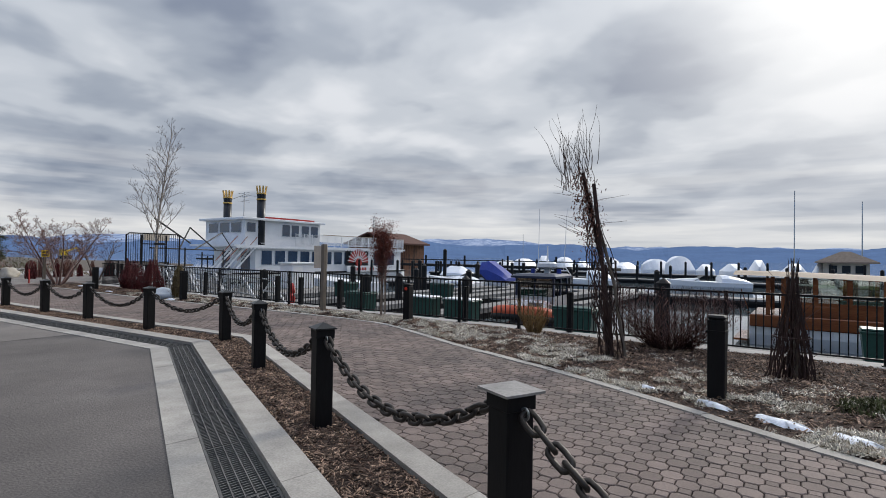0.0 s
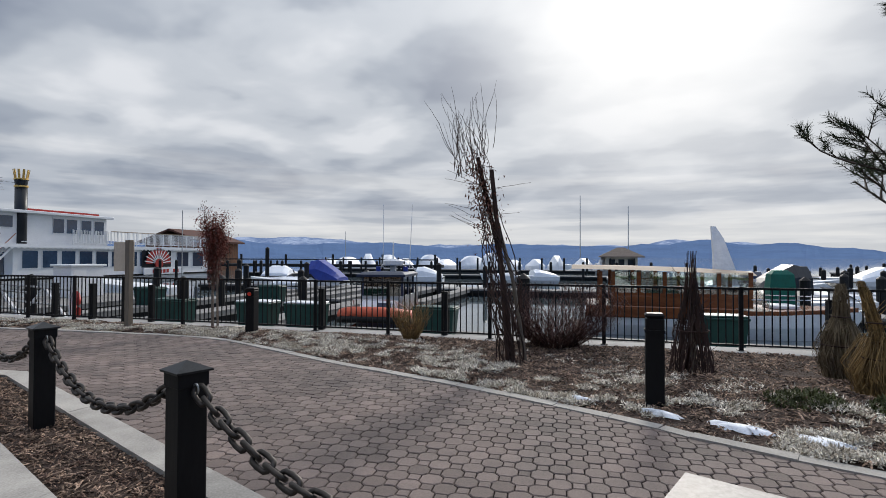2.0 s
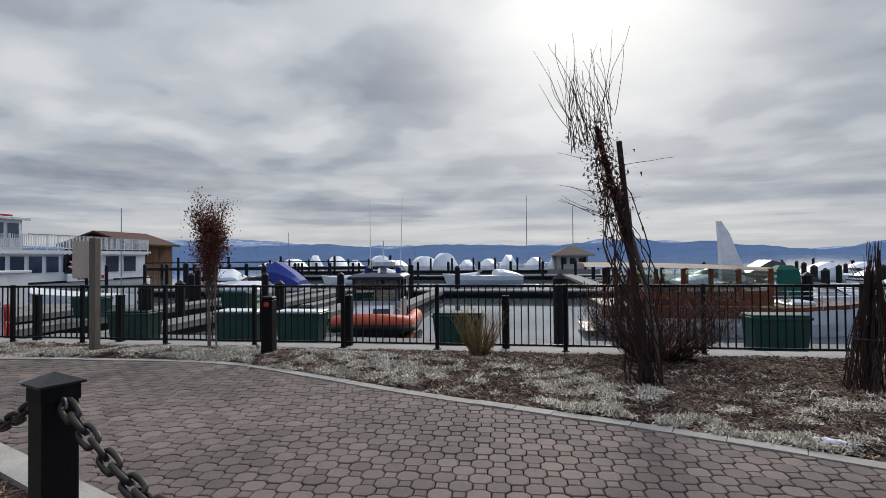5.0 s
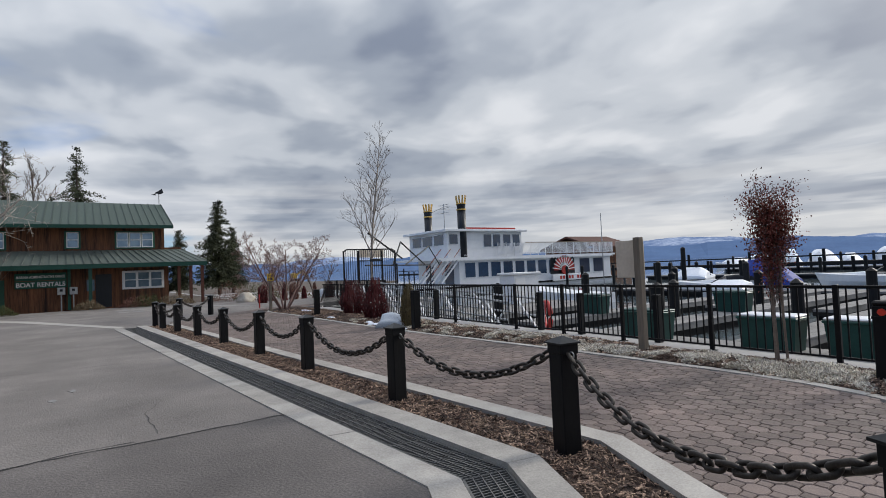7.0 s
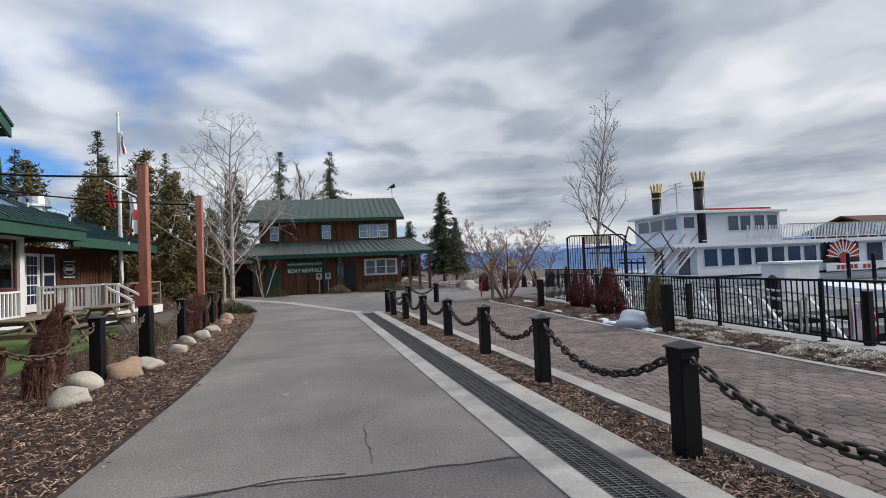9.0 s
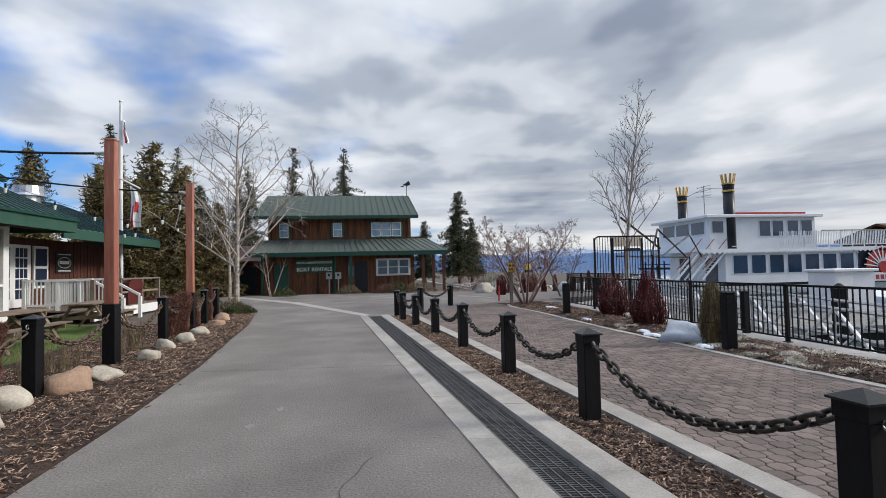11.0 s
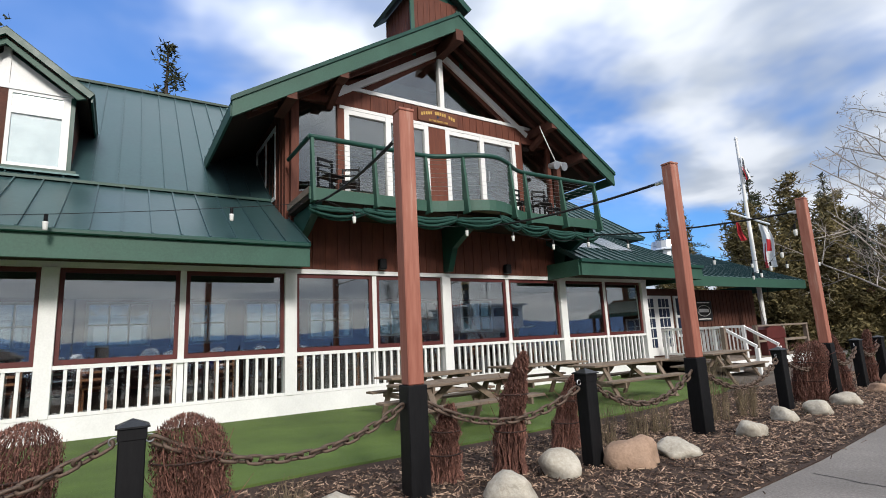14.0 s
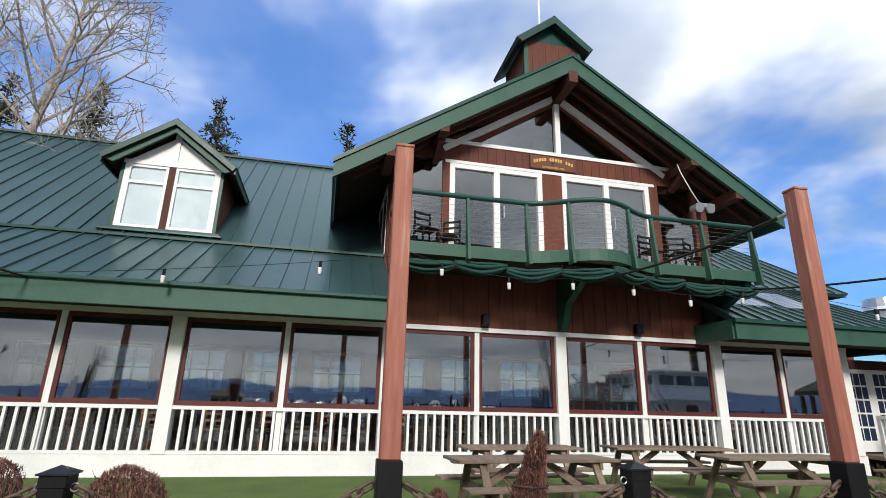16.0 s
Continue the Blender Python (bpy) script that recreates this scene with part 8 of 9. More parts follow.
part("yard", tube(B(), [(-0.60, -0.2, 6.45), (0.95, -0.25, 5.60)], 0.04, 8), WHITE, fp)


def limp_flag(x, y, z, wide, drop, slant, mat, nm, seed):
    """A cloth hanging in folds from its halyard, with red stripes along the folds where it is white."""
    r = random.Random(seed)
    ph = r.uniform(0, 6)

    def cloth(u0, u1, f0, f1, off):
        secs = []
        for k in range(9):
            f = f0 + (f1 - f0) * k / 8
            w = wide * (0.45 + 0.55 * math.sin(min(f * 2.2 + 0.3, 1.57)))
            front, back = [], []
            for m in range(7):
                u = u0 + (u1 - u0) * m / 6
                fold = 0.06 * math.sin(u * 9 + f * 3 + ph)
                px = x + slant * f + u * w + 0.03 * math.sin(f * 7 + ph)
                front.append((px, y + fold - off, z - drop * (f + 0.10 * u * (1 - f))))
                back.append((px, y + fold + 0.012 + off, z - drop * (f + 0.10 * u * (1 - f))))
            secs.append(front + back[::-1])
        return loft(B(), secs)
    fl = part("flag", cloth(0, 1, 0, 1, 0), mat, fp, nm)
    if mat is WHITE:
        part("red_stripe", cloth(0.0, 0.30, 0.45, 1.0, 0.006), FLAGRED, fl)
        part("red_stripe", cloth(0.42, 0.80, 0.35, 0.62, 0.006), FLAGRED, fl)


limp_flag(-0.52, -0.22, 6.05, 0.26, 0.95, 0.16, FLAGRED, "limp red flag", 1)
limp_flag(0.52, -0.25, 5.72, 0.50, 1.95, 0.0, WHITE, "limp white flag with red stripes", 2)
limp_flag(0.10, -0.05, 8.95, 0.15, 1.15, 0.10, WHITE, "furled white flag with red stripes", 3)
for x in (-0.52, 0.9):
    part("halyard", tube(B(), [(x, -0.22, 6.38 if x < 0 else 5.62), (0.1, -0.1, 1.2)], 0.01, 4), CABLE, fp)

# yellow notice in the plaza island
ys_ = thing("yellow_sign", "small yellow warning sign on a wooden post", "sign", (8.55, 27.9, 0.03), 8)
part("post", bx(-0.05, 0.05, -0.05, 0.05, -0.1, 1.62, 0.005), GREYPOST, ys_)
sgn = part("plate", bx(-0.16, 0.16, -0.075, -0.055, 1.30, 1.62, 0.004), YELLOW, ys_)
bm = B()
for z, w in ((1.53, 0.25), (1.39, 0.26)):
    for i in range(4):
        box(bm, -w / 2 + i * w / 4 + 0.012, -w / 2 + (i + 1) * w / 4 - 0.012, -0.08, -0.0755, z - 0.05, z + 0.05)
part("letter_bar", bm, STACK, sgn)
hy = thing("red_marker", "slim orange-red marker post", "marker", (8.95, 31.3, 0), 0)
part("shaft", tube(B(), [(0, 0, 0), (0, 0, 0.62)], 0.035, 10, 0.03), RED, hy)
part("top", tube(B(), [(0, 0, 0.62), (0, 0, 0.68)], 0.05, 10, 0.02), RED, hy)

# ---- trees ----
PINKTWIG = M("pinkish_twigs", (0.26, 0.165, 0.14), (0.14, 0.085, 0.075), 0.85, s1=4, s2=40, bump=0.1)


def bare_tree(name, at, h, seed, label, bark, trunk_r, levels=4, spread=0.65, stems=1, low=0.25, limbs=16, side=4, category="tree", twigmat=None, leaves=None, up=0.5, splay=0.35, reach=0.34, twig_r=0.005):
    """A leafless tree: straight stems, limbs that shorten towards the top, and finer twigs level by level."""
    r = random.Random(seed)
    t = thing(name, label, category, at)
    thick, thin = B(), B()
    tips = []

    def grow(p, d, length, rad, lev):
        n = 6 if lev == 0 else 4 if lev == 1 else 3
        wob = 0.05 if lev == 0 else 0.17
        pts, q, dd = [p], p.copy(), d.copy()
        for _ in range(n):
            dd = (dd + Vector((r.uniform(-1, 1), r.uniform(-1, 1), r.uniform(-0.4, 0.9) * up)) * wob).normalized()
            q = q + dd * length / n
            pts.append(q.copy())
        tube(thick if lev < 2 else thin, pts, rad, 8 if lev == 0 else 5 if lev < 2 else 3, max(rad * (0.18 if lev == 0 else 0.4), twig_r * 0.6), caps=False)
        if lev >= levels - 1:
            tips.extend(pts[1:])
        if lev >= levels:
            return
        k = limbs if lev == 0 else side + r.randint(-1, 1)
        for i in range(k):
            f = low + (1 - low) * (i + r.random()) / k if lev == 0 else 0.2 + 0.8 * (i + r.random()) / k
            j = min(int(f * n), n - 1)
            base = pts[j].lerp(pts[j + 1], f * n - j)
            a = i * 2.4 + r.uniform(-0.5, 0.5)
            ref = Vector((0, 0, 1)) if abs(d.z) < 0.95 else Vector((1, 0, 0))
            s = d.cross(ref).normalized()
            u = s.cross(d)
            nd = (d * (1 - spread * 0.5) + (s * math.cos(a) + u * math.sin(a)) * spread + Vector((0, 0, up * 0.4))).normalized()
            ln = h * reach * r.uniform(0.75, 1.15) * (1.15 - 0.8 * f) if lev == 0 else length * 0.52 * r.uniform(0.7, 1.15) * (1.15 - 0.5 * f)
            grow(base, nd, ln, max(rad * (0.34 * (1.15 - 0.6 * f) if lev == 0 else 0.5), twig_r), lev + 1)
    for s in range(stems):
        a = 2 * math.pi * s / max(stems, 1) + 0.4
        o = splay if stems > 1 else 0.0
        grow(Vector((0.08 * math.cos(a), 0.08 * math.sin(a), -0.1)) if stems > 1 else Vector((0, 0, -0.1)), Vector((o * math.cos(a), o * math.sin(a), 1)).normalized(), h * r.uniform(0.88, 1.02), trunk_r, 0)
    part("trunk", thick, bark, t)
    part("crown", thin, twigmat or TWIG, t)
    if leaves:
        mat, count, size = leaves
        pts = [tips[r.randrange(len(tips))] + Vector((r.uniform(-1, 1), r.uniform(-1, 1), r.uniform(-1, 1))) * size * 1.2 for _ in range(count)]
        part("foliage", blades(mat, [tuple(p) for p in pts], r, size, size * 0.35, 3.0, 0.8), None, t)
    return t


bare_tree("birch_tree", (13.7, 28.65, 0), 9.0, 3, "slender bare pale-barked tree by the gate", BIRCH, 0.085, 4, 0.58, low=0.24, limbs=26, reach=0.27, twig_r=0.0042)
bare_tree("birch_tree", (-3.6, 37.0, 0), 10.3, 11, "bare pale tree with a wide twiggy crown", BIRCH, 0.14, 4, 0.85, low=0.10, limbs=24, side=4, reach=0.50, twig_r=0.008, up=0.25, twigmat=BIRCH)
bare_tree("birch_tree", (-4.7, 40.0, 0), 7.6, 12, "bare pale tree behind the lawn posts", BIRCH, 0.10, 4, 0.75, low=0.2, limbs=16, reach=0.40, twig_r=0.007)
bare_tree("crab_apple", (9.25, 28.35, 0.03), 3.5, 5, "small bare multi-stemmed tree with a few dry fruits", PINKTWIG, 0.05, 4, 0.8, stems=6, low=0.30, limbs=10, side=5, reach=0.42, splay=0.62, twigmat=PINKTWIG, leaves=(RUSTLEAF, 700, 0.04))
bare_tree("crab_apple", (12.6, 33.0, 0.0), 2.6, 15, "bare multi-stemmed tree beyond the plaza", TWIG, 0.045, 3, 0.75, stems=4, low=0.45, limbs=6, reach=0.42, splay=0.5, leaves=(RUSTLEAF, 200, 0.05))
bare_tree("bare_sapling", (-2.9, 42.9, 0), 3.8, 6, "bare sapling against the marina building", BIRCH, 0.04, 3, 0.6, stems=3, low=0.3, limbs=8, side=3)
bare_tree("bare_tree", (-17.0, 1.7, 0.0), 20.5, 21, "tall bare pale tree behind the clubhouse roof", BIRCH, 0.26, 4, 0.8, low=0.30, limbs=30, side=5, reach=0.40, twig_r=0.011, twigmat=BIRCH)
bare_tree("bare_tree", (-10.5, 70, 0), 13, 22, "bare grey tree among the pines", TWIG, 0.2, 4, 0.5, low=0.3, twig_r=0.012)
bare_tree("bare_tree", (-2.5, 66, 0), 12.5, 23, "bare grey tree behind the marina building", TWIG, 0.2, 4, 0.4, low=0.3, twig_r=0.012)
# small tree with rust-red leaves


def rust_tree(at, label, seed):
    """A staked young tree: a few straight stems and a crown that widens upwards, ragged at the top."""
    r = random.Random(seed)
    t = thing("rust_leaf_tree", label, "tree", at)
    stems, twigs, pts = B(), B(), []
    for k, (x, y) in enumerate(((0.0, 0.0), (0.06, -0.10), (-0.05, -0.16), (0.10, 0.06))):
        top = 1.9 - 0.15 * k
        tube(stems, [(x, y, -0.1), (x * 0.9, y * 0.9 + 0.01, 0.7), (x * 0.6, y * 0.8, 1.3), (x * 0.3, y * 0.5 - 0.02, top)], 0.034 if k == 0 else 0.013, 6, 0.008)
    for k in range(120):
        z0 = r.uniform(0.75, 1.95)
        a = r.uniform(0, 2 * math.pi)
        out = (0.05 + 0.26 * min(max((z0 - 0.7) / 1.0, 0), 1)) * math.sqrt(r.uniform(0.1, 1))
        ln = r.uniform(0.3, 0.75)
        p = Vector((0.02 * math.cos(a), 0.02 * math.sin(a) - 0.03, z0))
        d = Vector((math.cos(a) * out, math.sin(a) * out, ln))
        line = [p, p + d * 0.35 + Vector((math.cos(a), math.sin(a), 0)) * 0.06, p + d * 0.7, p + d + Vector((r.uniform(-0.05, 0.05), r.uniform(-0.05, 0.05), 0))]
        tube(twigs, line, 0.0045, 3, 0.002, caps=False)
        n = 115 if z0 > 1.15 else 22
        for _ in range(n):
            f = r.uniform(0.25, 1.0)
            q = p.lerp(line[-1], f)
            w = 0.085 if z0 > 1.15 else 0.05
            if q.z < 2.62:
                pts.append((q.x + r.gauss(0, w), q.y + r.gauss(0, w), q.z + r.gauss(0, 0.05)))
    part("trunk", stems, OLDWOOD, t)
    part("crown", twigs, TWIG, t)
    part("foliage", blades(RUSTLEAF, pts, r, 0.040, 0.013, 3.0, 0.8), None, t)


rust_tree((10.28, 8.97, 0.04), "slim young tree with an upward-flaring crown of rust-red leaves", 9)

# vine tree on its stakes
vt = thing("trellised_vine", "tall bare vine tied to leaning stakes", "vine", (8.42, 2.42, 0.06))
part("stake", tube(B(), [(0.0, -0.05, -0.1), (-0.02, 0.05, 1.4), (-0.08, 0.19, 2.79)], 0.035, 8, 0.032), VINE, vt)
part("stake", tube(B(), [(0.1, -0.30, -0.1), (0.08, -0.10, 1.2), (0.05, 0.2, 2.3)], 0.03, 8, 0.028), GREYPOST, vt)
part("stake", tube(B(), [(-0.05, -0.12, -0.1), (0.0, 0.05, 1.4), (0.05, 0.42, 3.0)], 0.04, 8, 0.03), VINE, vt)
r = random.Random(77)
bm = B()
for k in range(24):
    a = r.uniform(0, 2 * math.pi)
    q0 = Vector((r.uniform(-0.10, 0.10), r.uniform(-0.26, 0.06), 0))
    top = r.uniform(1.8, 3.2)
    pts = []
    m = 14
    for j in range(m + 1):
        f = j / m
        z = top * f
        wob = 0.04 + 0.17 * math.sin(math.pi * f) ** 2
        pts.append((q0.x * (1 - f) + wob * math.sin(a + 5 * f) + r.uniform(-0.04, 0.04), q0.y * (1 - f) + 0.50 * (z / 3.4) ** 1.4 + wob * math.cos(a + 4 * f) + r.uniform(-0.05, 0.05), z))
    tube(bm, pts, r.uniform(0.006, 0.013), 4, 0.003, caps=False)
part("stem_tangle", bm, VINE, vt)
bm = B()
for k in range(46):
    z0 = r.uniform(2.6, 3.3)
    p = Vector((r.uniform(-0.2, 0.2), 0.45 + r.uniform(-0.25, 0.3), z0))
    d = Vector((r.uniform(-0.3, 0.3), r.uniform(-0.25, 0.5), 1)).normalized()
    pts = [p]
    for j in range(6):
        d = (d + Vector((r.uniform(-1, 1), r.uniform(-1, 1), r.uniform(-0.4, 0.6))) * 0.28).normalized()
        pts.append(pts[-1] + d * r.uniform(0.08, 0.2))
    tube(bm, pts, 0.006, 3, 0.002, caps=False)
for k in range(10):
    z0 = r.uniform(1.8, 2.7)
    p = Vector((0, 0.25, z0))
    d = Vector((r.uniform(-0.3, 0.3), r.choice((-1, 1)), 0.3)).normalized()
    pts = [p]
    for j in range(6):
        d = (d + Vector((r.uniform(-1, 1), r.uniform(-0.5, 0.5), r.uniform(-0.4, 0.6))) * 0.3).normalized()
        pts.append(pts[-1] + d * 0.11)
    tube(bm, pts, 0.005, 3, 0.002, caps=False)
part("crown", bm, VINE, vt)
pts = [(r.gauss(0, 0.10), 0.02 + 0.5 * (z / 3.4) ** 1.4 + r.gauss(0, 0.11), z) for z in [r.triangular(1.5, 3.2, 2.5) for _ in range(1100)]]
part("dead_foliage", blades(BUNDLE, pts, r, 0.06, 0.014, 3.0, 0.8), None, vt)


def needle_brush(vs, fs, p, q, r, n, ln, w=0.0048):
    """Needles all along a shoot from p to q, swept towards its tip."""
    d = (q - p).normalized()
    for _ in range(n):
        f = r.uniform(0.0, 1.05)
        side = d.cross(Vector((r.uniform(-1, 1), r.uniform(-1, 1), r.uniform(-1, 1)))).normalized()
        o = (d * r.uniform(0.55, 1.0) + side * r.uniform(0.5, 0.9)).normalized()
        s = o.cross(Vector((r.uniform(-1, 1), r.uniform(-1, 1), r.uniform(-1, 1)))).normalized() * w
        b = p.lerp(q, f)
        k = len(vs)
        vs += [tuple(b - s), tuple(b + s), tuple(b + o * ln * r.uniform(0.7, 1.1))]
        fs.append((k, k + 1, k + 2))


def pine(at, h, seed, label, first=1.2, reach=2.6, tufts=60):
    r = random.Random(seed)
    t = thing("pine_tree", label, "tree", at)
    trunk, vs, fs = B(), [], []
    part("trunk", tube(B(), [(0, 0, -0.2), (0.05, 0.03, h * 0.3), (-0.05, 0.05, h * 0.65), (0, 0, h)], 0.17, 10, 0.03), BARK, t)

    def shoot(p, d, ln, rad, lev):
        m = 5
        pts, q, dd = [p], p.copy(), d.copy()
        for _ in range(m):
            dd = (dd + Vector((r.uniform(-1, 1) * 0.16, r.uniform(-1, 1) * 0.16, r.uniform(-0.10, 0.22)))).normalized()
            q = q + dd * ln / m
            pts.append(q.copy())
        tube(trunk, pts, rad, 5 if lev == 0 else 4, max(rad * 0.35, 0.004), caps=False)
        if lev == 2 or ln < 0.3:
            needle_brush(vs, fs, pts[1], pts[-1], r, tufts, 0.15)
            return
        needle_brush(vs, fs, pts[-2], pts[-1], r, tufts, 0.13)
        count = r.randint(8, 10) if lev == 0 else r.randint(4, 5)
        for i in range(count):
            f = 0.35 + 0.62 * (i + r.random()) / count
            j = min(int(f * m), m - 1)
            base = pts[j].lerp(pts[j + 1], f * m - j)
            a = r.choice((-1, 1)) * r.uniform(0.5, 1.1)
            side = Vector((-dd.y, dd.x, 0)).normalized()
            nd = (dd * math.cos(a) + side * math.sin(a) + Vector((0, 0, r.uniform(0.0, 0.55)))).normalized()
            shoot(base, nd, ln * (0.42 if lev == 0 else 0.5) * r.uniform(0.7, 1.1), rad * 0.5, lev + 1)

    z, turn_by = first, r.uniform(0, 6)
    while z < h - 0.3:
        f = z / h
        for k in range(4):
            turn_by += 1.57 + r.uniform(-0.3, 0.3)
            ln = reach * (1.05 - f) ** 0.7 * r.uniform(0.75, 1.08)
            shoot(Vector((0, 0, z + r.uniform(-0.12, 0.12))), Vector((math.cos(turn_by), math.sin(turn_by), r.uniform(-0.05, 0.2))).normalized(), ln, 0.035 * (1.1 - f) + 0.008, 0)
        z += r.uniform(0.75, 1.1)
        turn_by += 0.7
    part("limb_frame", trunk, BARK, t)
    me = bpy.data.meshes.new("needles")
    me.from_pydata(vs, [], fs)
    me.materials.append(NEEDLE)
    part("needle_mass", me, None, t)


pine((9.5, -5.05, 0.04), 8.2, 5, "young long-needled pine at the edge of the bed", 1.5, 3.4, 60)


def conifer(name, seed, h, reach, mat, label, gap=0.0, bottom=0.12):
    """A far evergreen: trunk and drooping boughs of many small sprays."""
    r = random.Random(seed)
    t = thing(name, label, "tree", (0, 0, 0), group="far evergreens")
    part("trunk", tube(B(), [(0, 0, -0.5), (0, 0, h)], 0.022 * h, 8, 0.02), BARK, t)
    vs, fs = [], []
    z = h * bottom
    while z < h * 0.99:
        f = (z / h - bottom) / (1 - bottom)
        rad = reach * (1 - f) ** 0.8 * (0.75 + 0.45 * noise.noise((z * 0.9, seed, 0))) + 0.12
        for k in range(max(4, int(9 * (1 - f)) + 3)):
            a = r.uniform(0, 2 * math.pi)
            ln = rad * r.uniform(0.55, 1.15)
            if r.random() < gap:
                continue
            m = max(int(ln / 0.16), 2)
            for j in range(m):
                g = (j + 1) / m
                c = Vector((math.cos(a) * ln * g, math.sin(a) * ln * g, z - 0.25 * ln * g * g + 0.08 * g))
                for _ in range(9):
                    o = Vector((r.uniform(-1, 1), r.uniform(-1, 1), r.uniform(-0.6, 0.8))).normalized()
                    s = o.cross(Vector((r.uniform(-1, 1), r.uniform(-1, 1), r.uniform(-1, 1)))).normalized() * 0.045
                    q = c + Vector((r.uniform(-1, 1), r.uniform(-1, 1), r.uniform(-1, 1))) * 0.18
                    i0 = len(vs)
                    vs += [tuple(q - s), tuple(q + s), tuple(q + o * 0.25)]
                    fs.append((i0, i0 + 1, i0 + 2))
        z += 0.016 * h + 0.08
    me = bpy.data.meshes.new("boughs")
    me.from_pydata(vs, [], fs)
    me.materials.append(mat)
    part("crown", me, None, t)
    return t


NEEDLE3 = M("grey_green_needles", (0.075, 0.085, 0.045), (0.03, 0.038, 0.022), 0.8, s1=0.8, s2=8, bump=0, rand=0.5, island=True)
KIN = [conifer("conifer", 1, 14, 3.2, NEEDLE2, "dark evergreen behind the buildings", 0.35), conifer("conifer", 2, 13, 2.9, NEEDLE2, "narrow dark evergreen behind the buildings", 0.45, 0.2), conifer("conifer", 3, 9, 3.0, NEEDLE2, "bushy evergreen behind the plaza", 0.05),
       conifer("conifer", 4, 7, 2.4, OLIVE, "olive-brown evergreen beside the shed", 0.0, 0.05), conifer("conifer", 5, 15, 3.6, NEEDLE3, "sparse tall pine behind the roof", 0.45, 0.3)]
SPOTS = ((1, -20.1, 60, 1.2), (0, -14.3, 60, 0.95), (1, -4.0, 62, 1.08), (4, 1.1, 60, 0.90), (4, -27.0, 60, 0.92), (2, 12.1, 58, 1.0), (2, 9.2, 62, 0.72), (3, -17.5, 52, 1.3), (3, -10.2, 41.0, 1.0), (3, -8.2, 42.5, 1.1), (3, -12.5, 42, 1.15),
         (3, -6.2, 43.5, 0.85), (0, -24, 66, 0.9), (1, -31, 62, 1.0), (0, -36, 58, 0.9), (3, -12, 55, 1.5), (4, -7.5, 58, 0.75), (2, 15.0, 66, 0.8), (4, -35, 4.0, 1.58), (1, -35, 13.7, 1.78), (0, -35, -4.5, 1.7), (0, -33, -9.0, 1.6), (4, -38, 8, 1.35), (4, -36, 26.5, 1.5),
         (1, -33, 35, 1.2), (0, -30, 40, 1.1), (3, -13.5, 46, 1.3), (3, -15.0, 40, 1.2), (0, -40, 50, 1.0), (1, -22, 75, 1.1), (3, -11.5, 47, 1.5), (2, -9.0, 49, 0.9), (2, -13.8, 51, 1.05), (0, -7.2, 53, 0.62))
for i, (k, x, y, s) in enumerate(SPOTS):
    copy_thing(KIN[k], pose(x, y, 0, 0, 0, i * 47) @ Matrix.Diagonal((s, s, s, 1)))
for c in KIN:
    for o in (*c.children_recursive, c):
        bpy.data.objects.remove(o)
for i, (x, y, h) in enumerate(((-1.9, 41.8, 0.6), (2.0, 42.6, 0.7), (4.4, 42.3, 0.8), (5.0, 42.2, 0.9), (6.6, 42.0, 1.0), (9.8, 41.5, 1.4), (11.5, 42.0, 1.5), (13.5, 41.0, 1.4), (-6.5, 34.5, 0.9), (-5.0, 36.0, 0.8), (12.5, 46, 1.8), (15, 48, 1.8), (-1.6, 29.0, 0.45), (-2.4, 31.0, 0.5))):
    leafy("shrub", (x, y, 0), 0.9 * h + 0.2, 0.9 * h + 0.2, h * 1.2, 1800, (SHRUBGREEN, GRASSDRY, BUNDLE)[i % 3], "low winter shrub beside the buildings", "shrub", 200 + i, 0.16, "building shrubs")

# far yellow excavator and shore clutter beyond the plaza
ex = thing("excavator", "small yellow excavator far along the shore", "excavator", (62, 190, 0.2))
part("tracks", bx(-1.6, 1.6, -1.2, 1.2, -1.0, -0.1, 0.2), TYRE, ex)
part("cab", bx(-1.3, 0.6, -1.0, 1.0, 0.0, 1.9, 0.15), YELLOW, ex)
bm = B()
beam(bm, (0.4, 0, 1.2), (3.0, 0, 2.6), 0.4, 0.45)
beam(bm, (3.0, 0, 2.6), (4.4, 0, 0.8), 0.35, 0.35)
part("boom", bm, YELLOW, ex)
part("bucket", bx(4.0, 5.0, -0.5, 0.5, 0.2, 0.9, 0.1), TYRE, ex)
solo("far_shore", prism(B(), [(17.6, 60.1), (26, 70), (40, 90), (60, 110), (60, 300), (11.03, 300), (11.03, 60.1)], -2.5, -0.8), DIRT, "low far shore beyond the plaza", "ground", kind="structure")

# ---- far mountains across the lake ----


def mountains(name, dist, a0, a1, scale, seed, mat, label):
    bm = B()
    n = 260
    top, low, back = [], [], []
    for i in range(n + 1):
        a = radians(a0 + (a1 - a0) * i / n)
        u = i / n * 9 + seed
        h = 0.55 + 0.5 * noise.noise((u, seed, 0)) + 0.28 * noise.noise((u * 2.3, seed, 1)) + 0.12 * noise.noise((u * 6, seed, 2)) + 0.05 * noise.noise((u * 17, seed, 3))
        h = max(h, 0.12) * scale
        c, s = math.cos(a), math.sin(a)
        low.append(bm.verts.new((c * dist, s * dist, -3)))
        top.append(bm.verts.new((c * (dist + scale * 6), s * (dist + scale * 6), h)))
        back.append(bm.verts.new((c * (dist + scale * 12), s * (dist + scale * 12), -3)))
    for i in range(n):
        bm.faces.new((low[i], low[i + 1], top[i + 1], top[i]))
        bm.faces.new((top[i], top[i + 1], back[i + 1], back[i]))
    solo(name, bm, mat, label, "mountains", kind="structure")


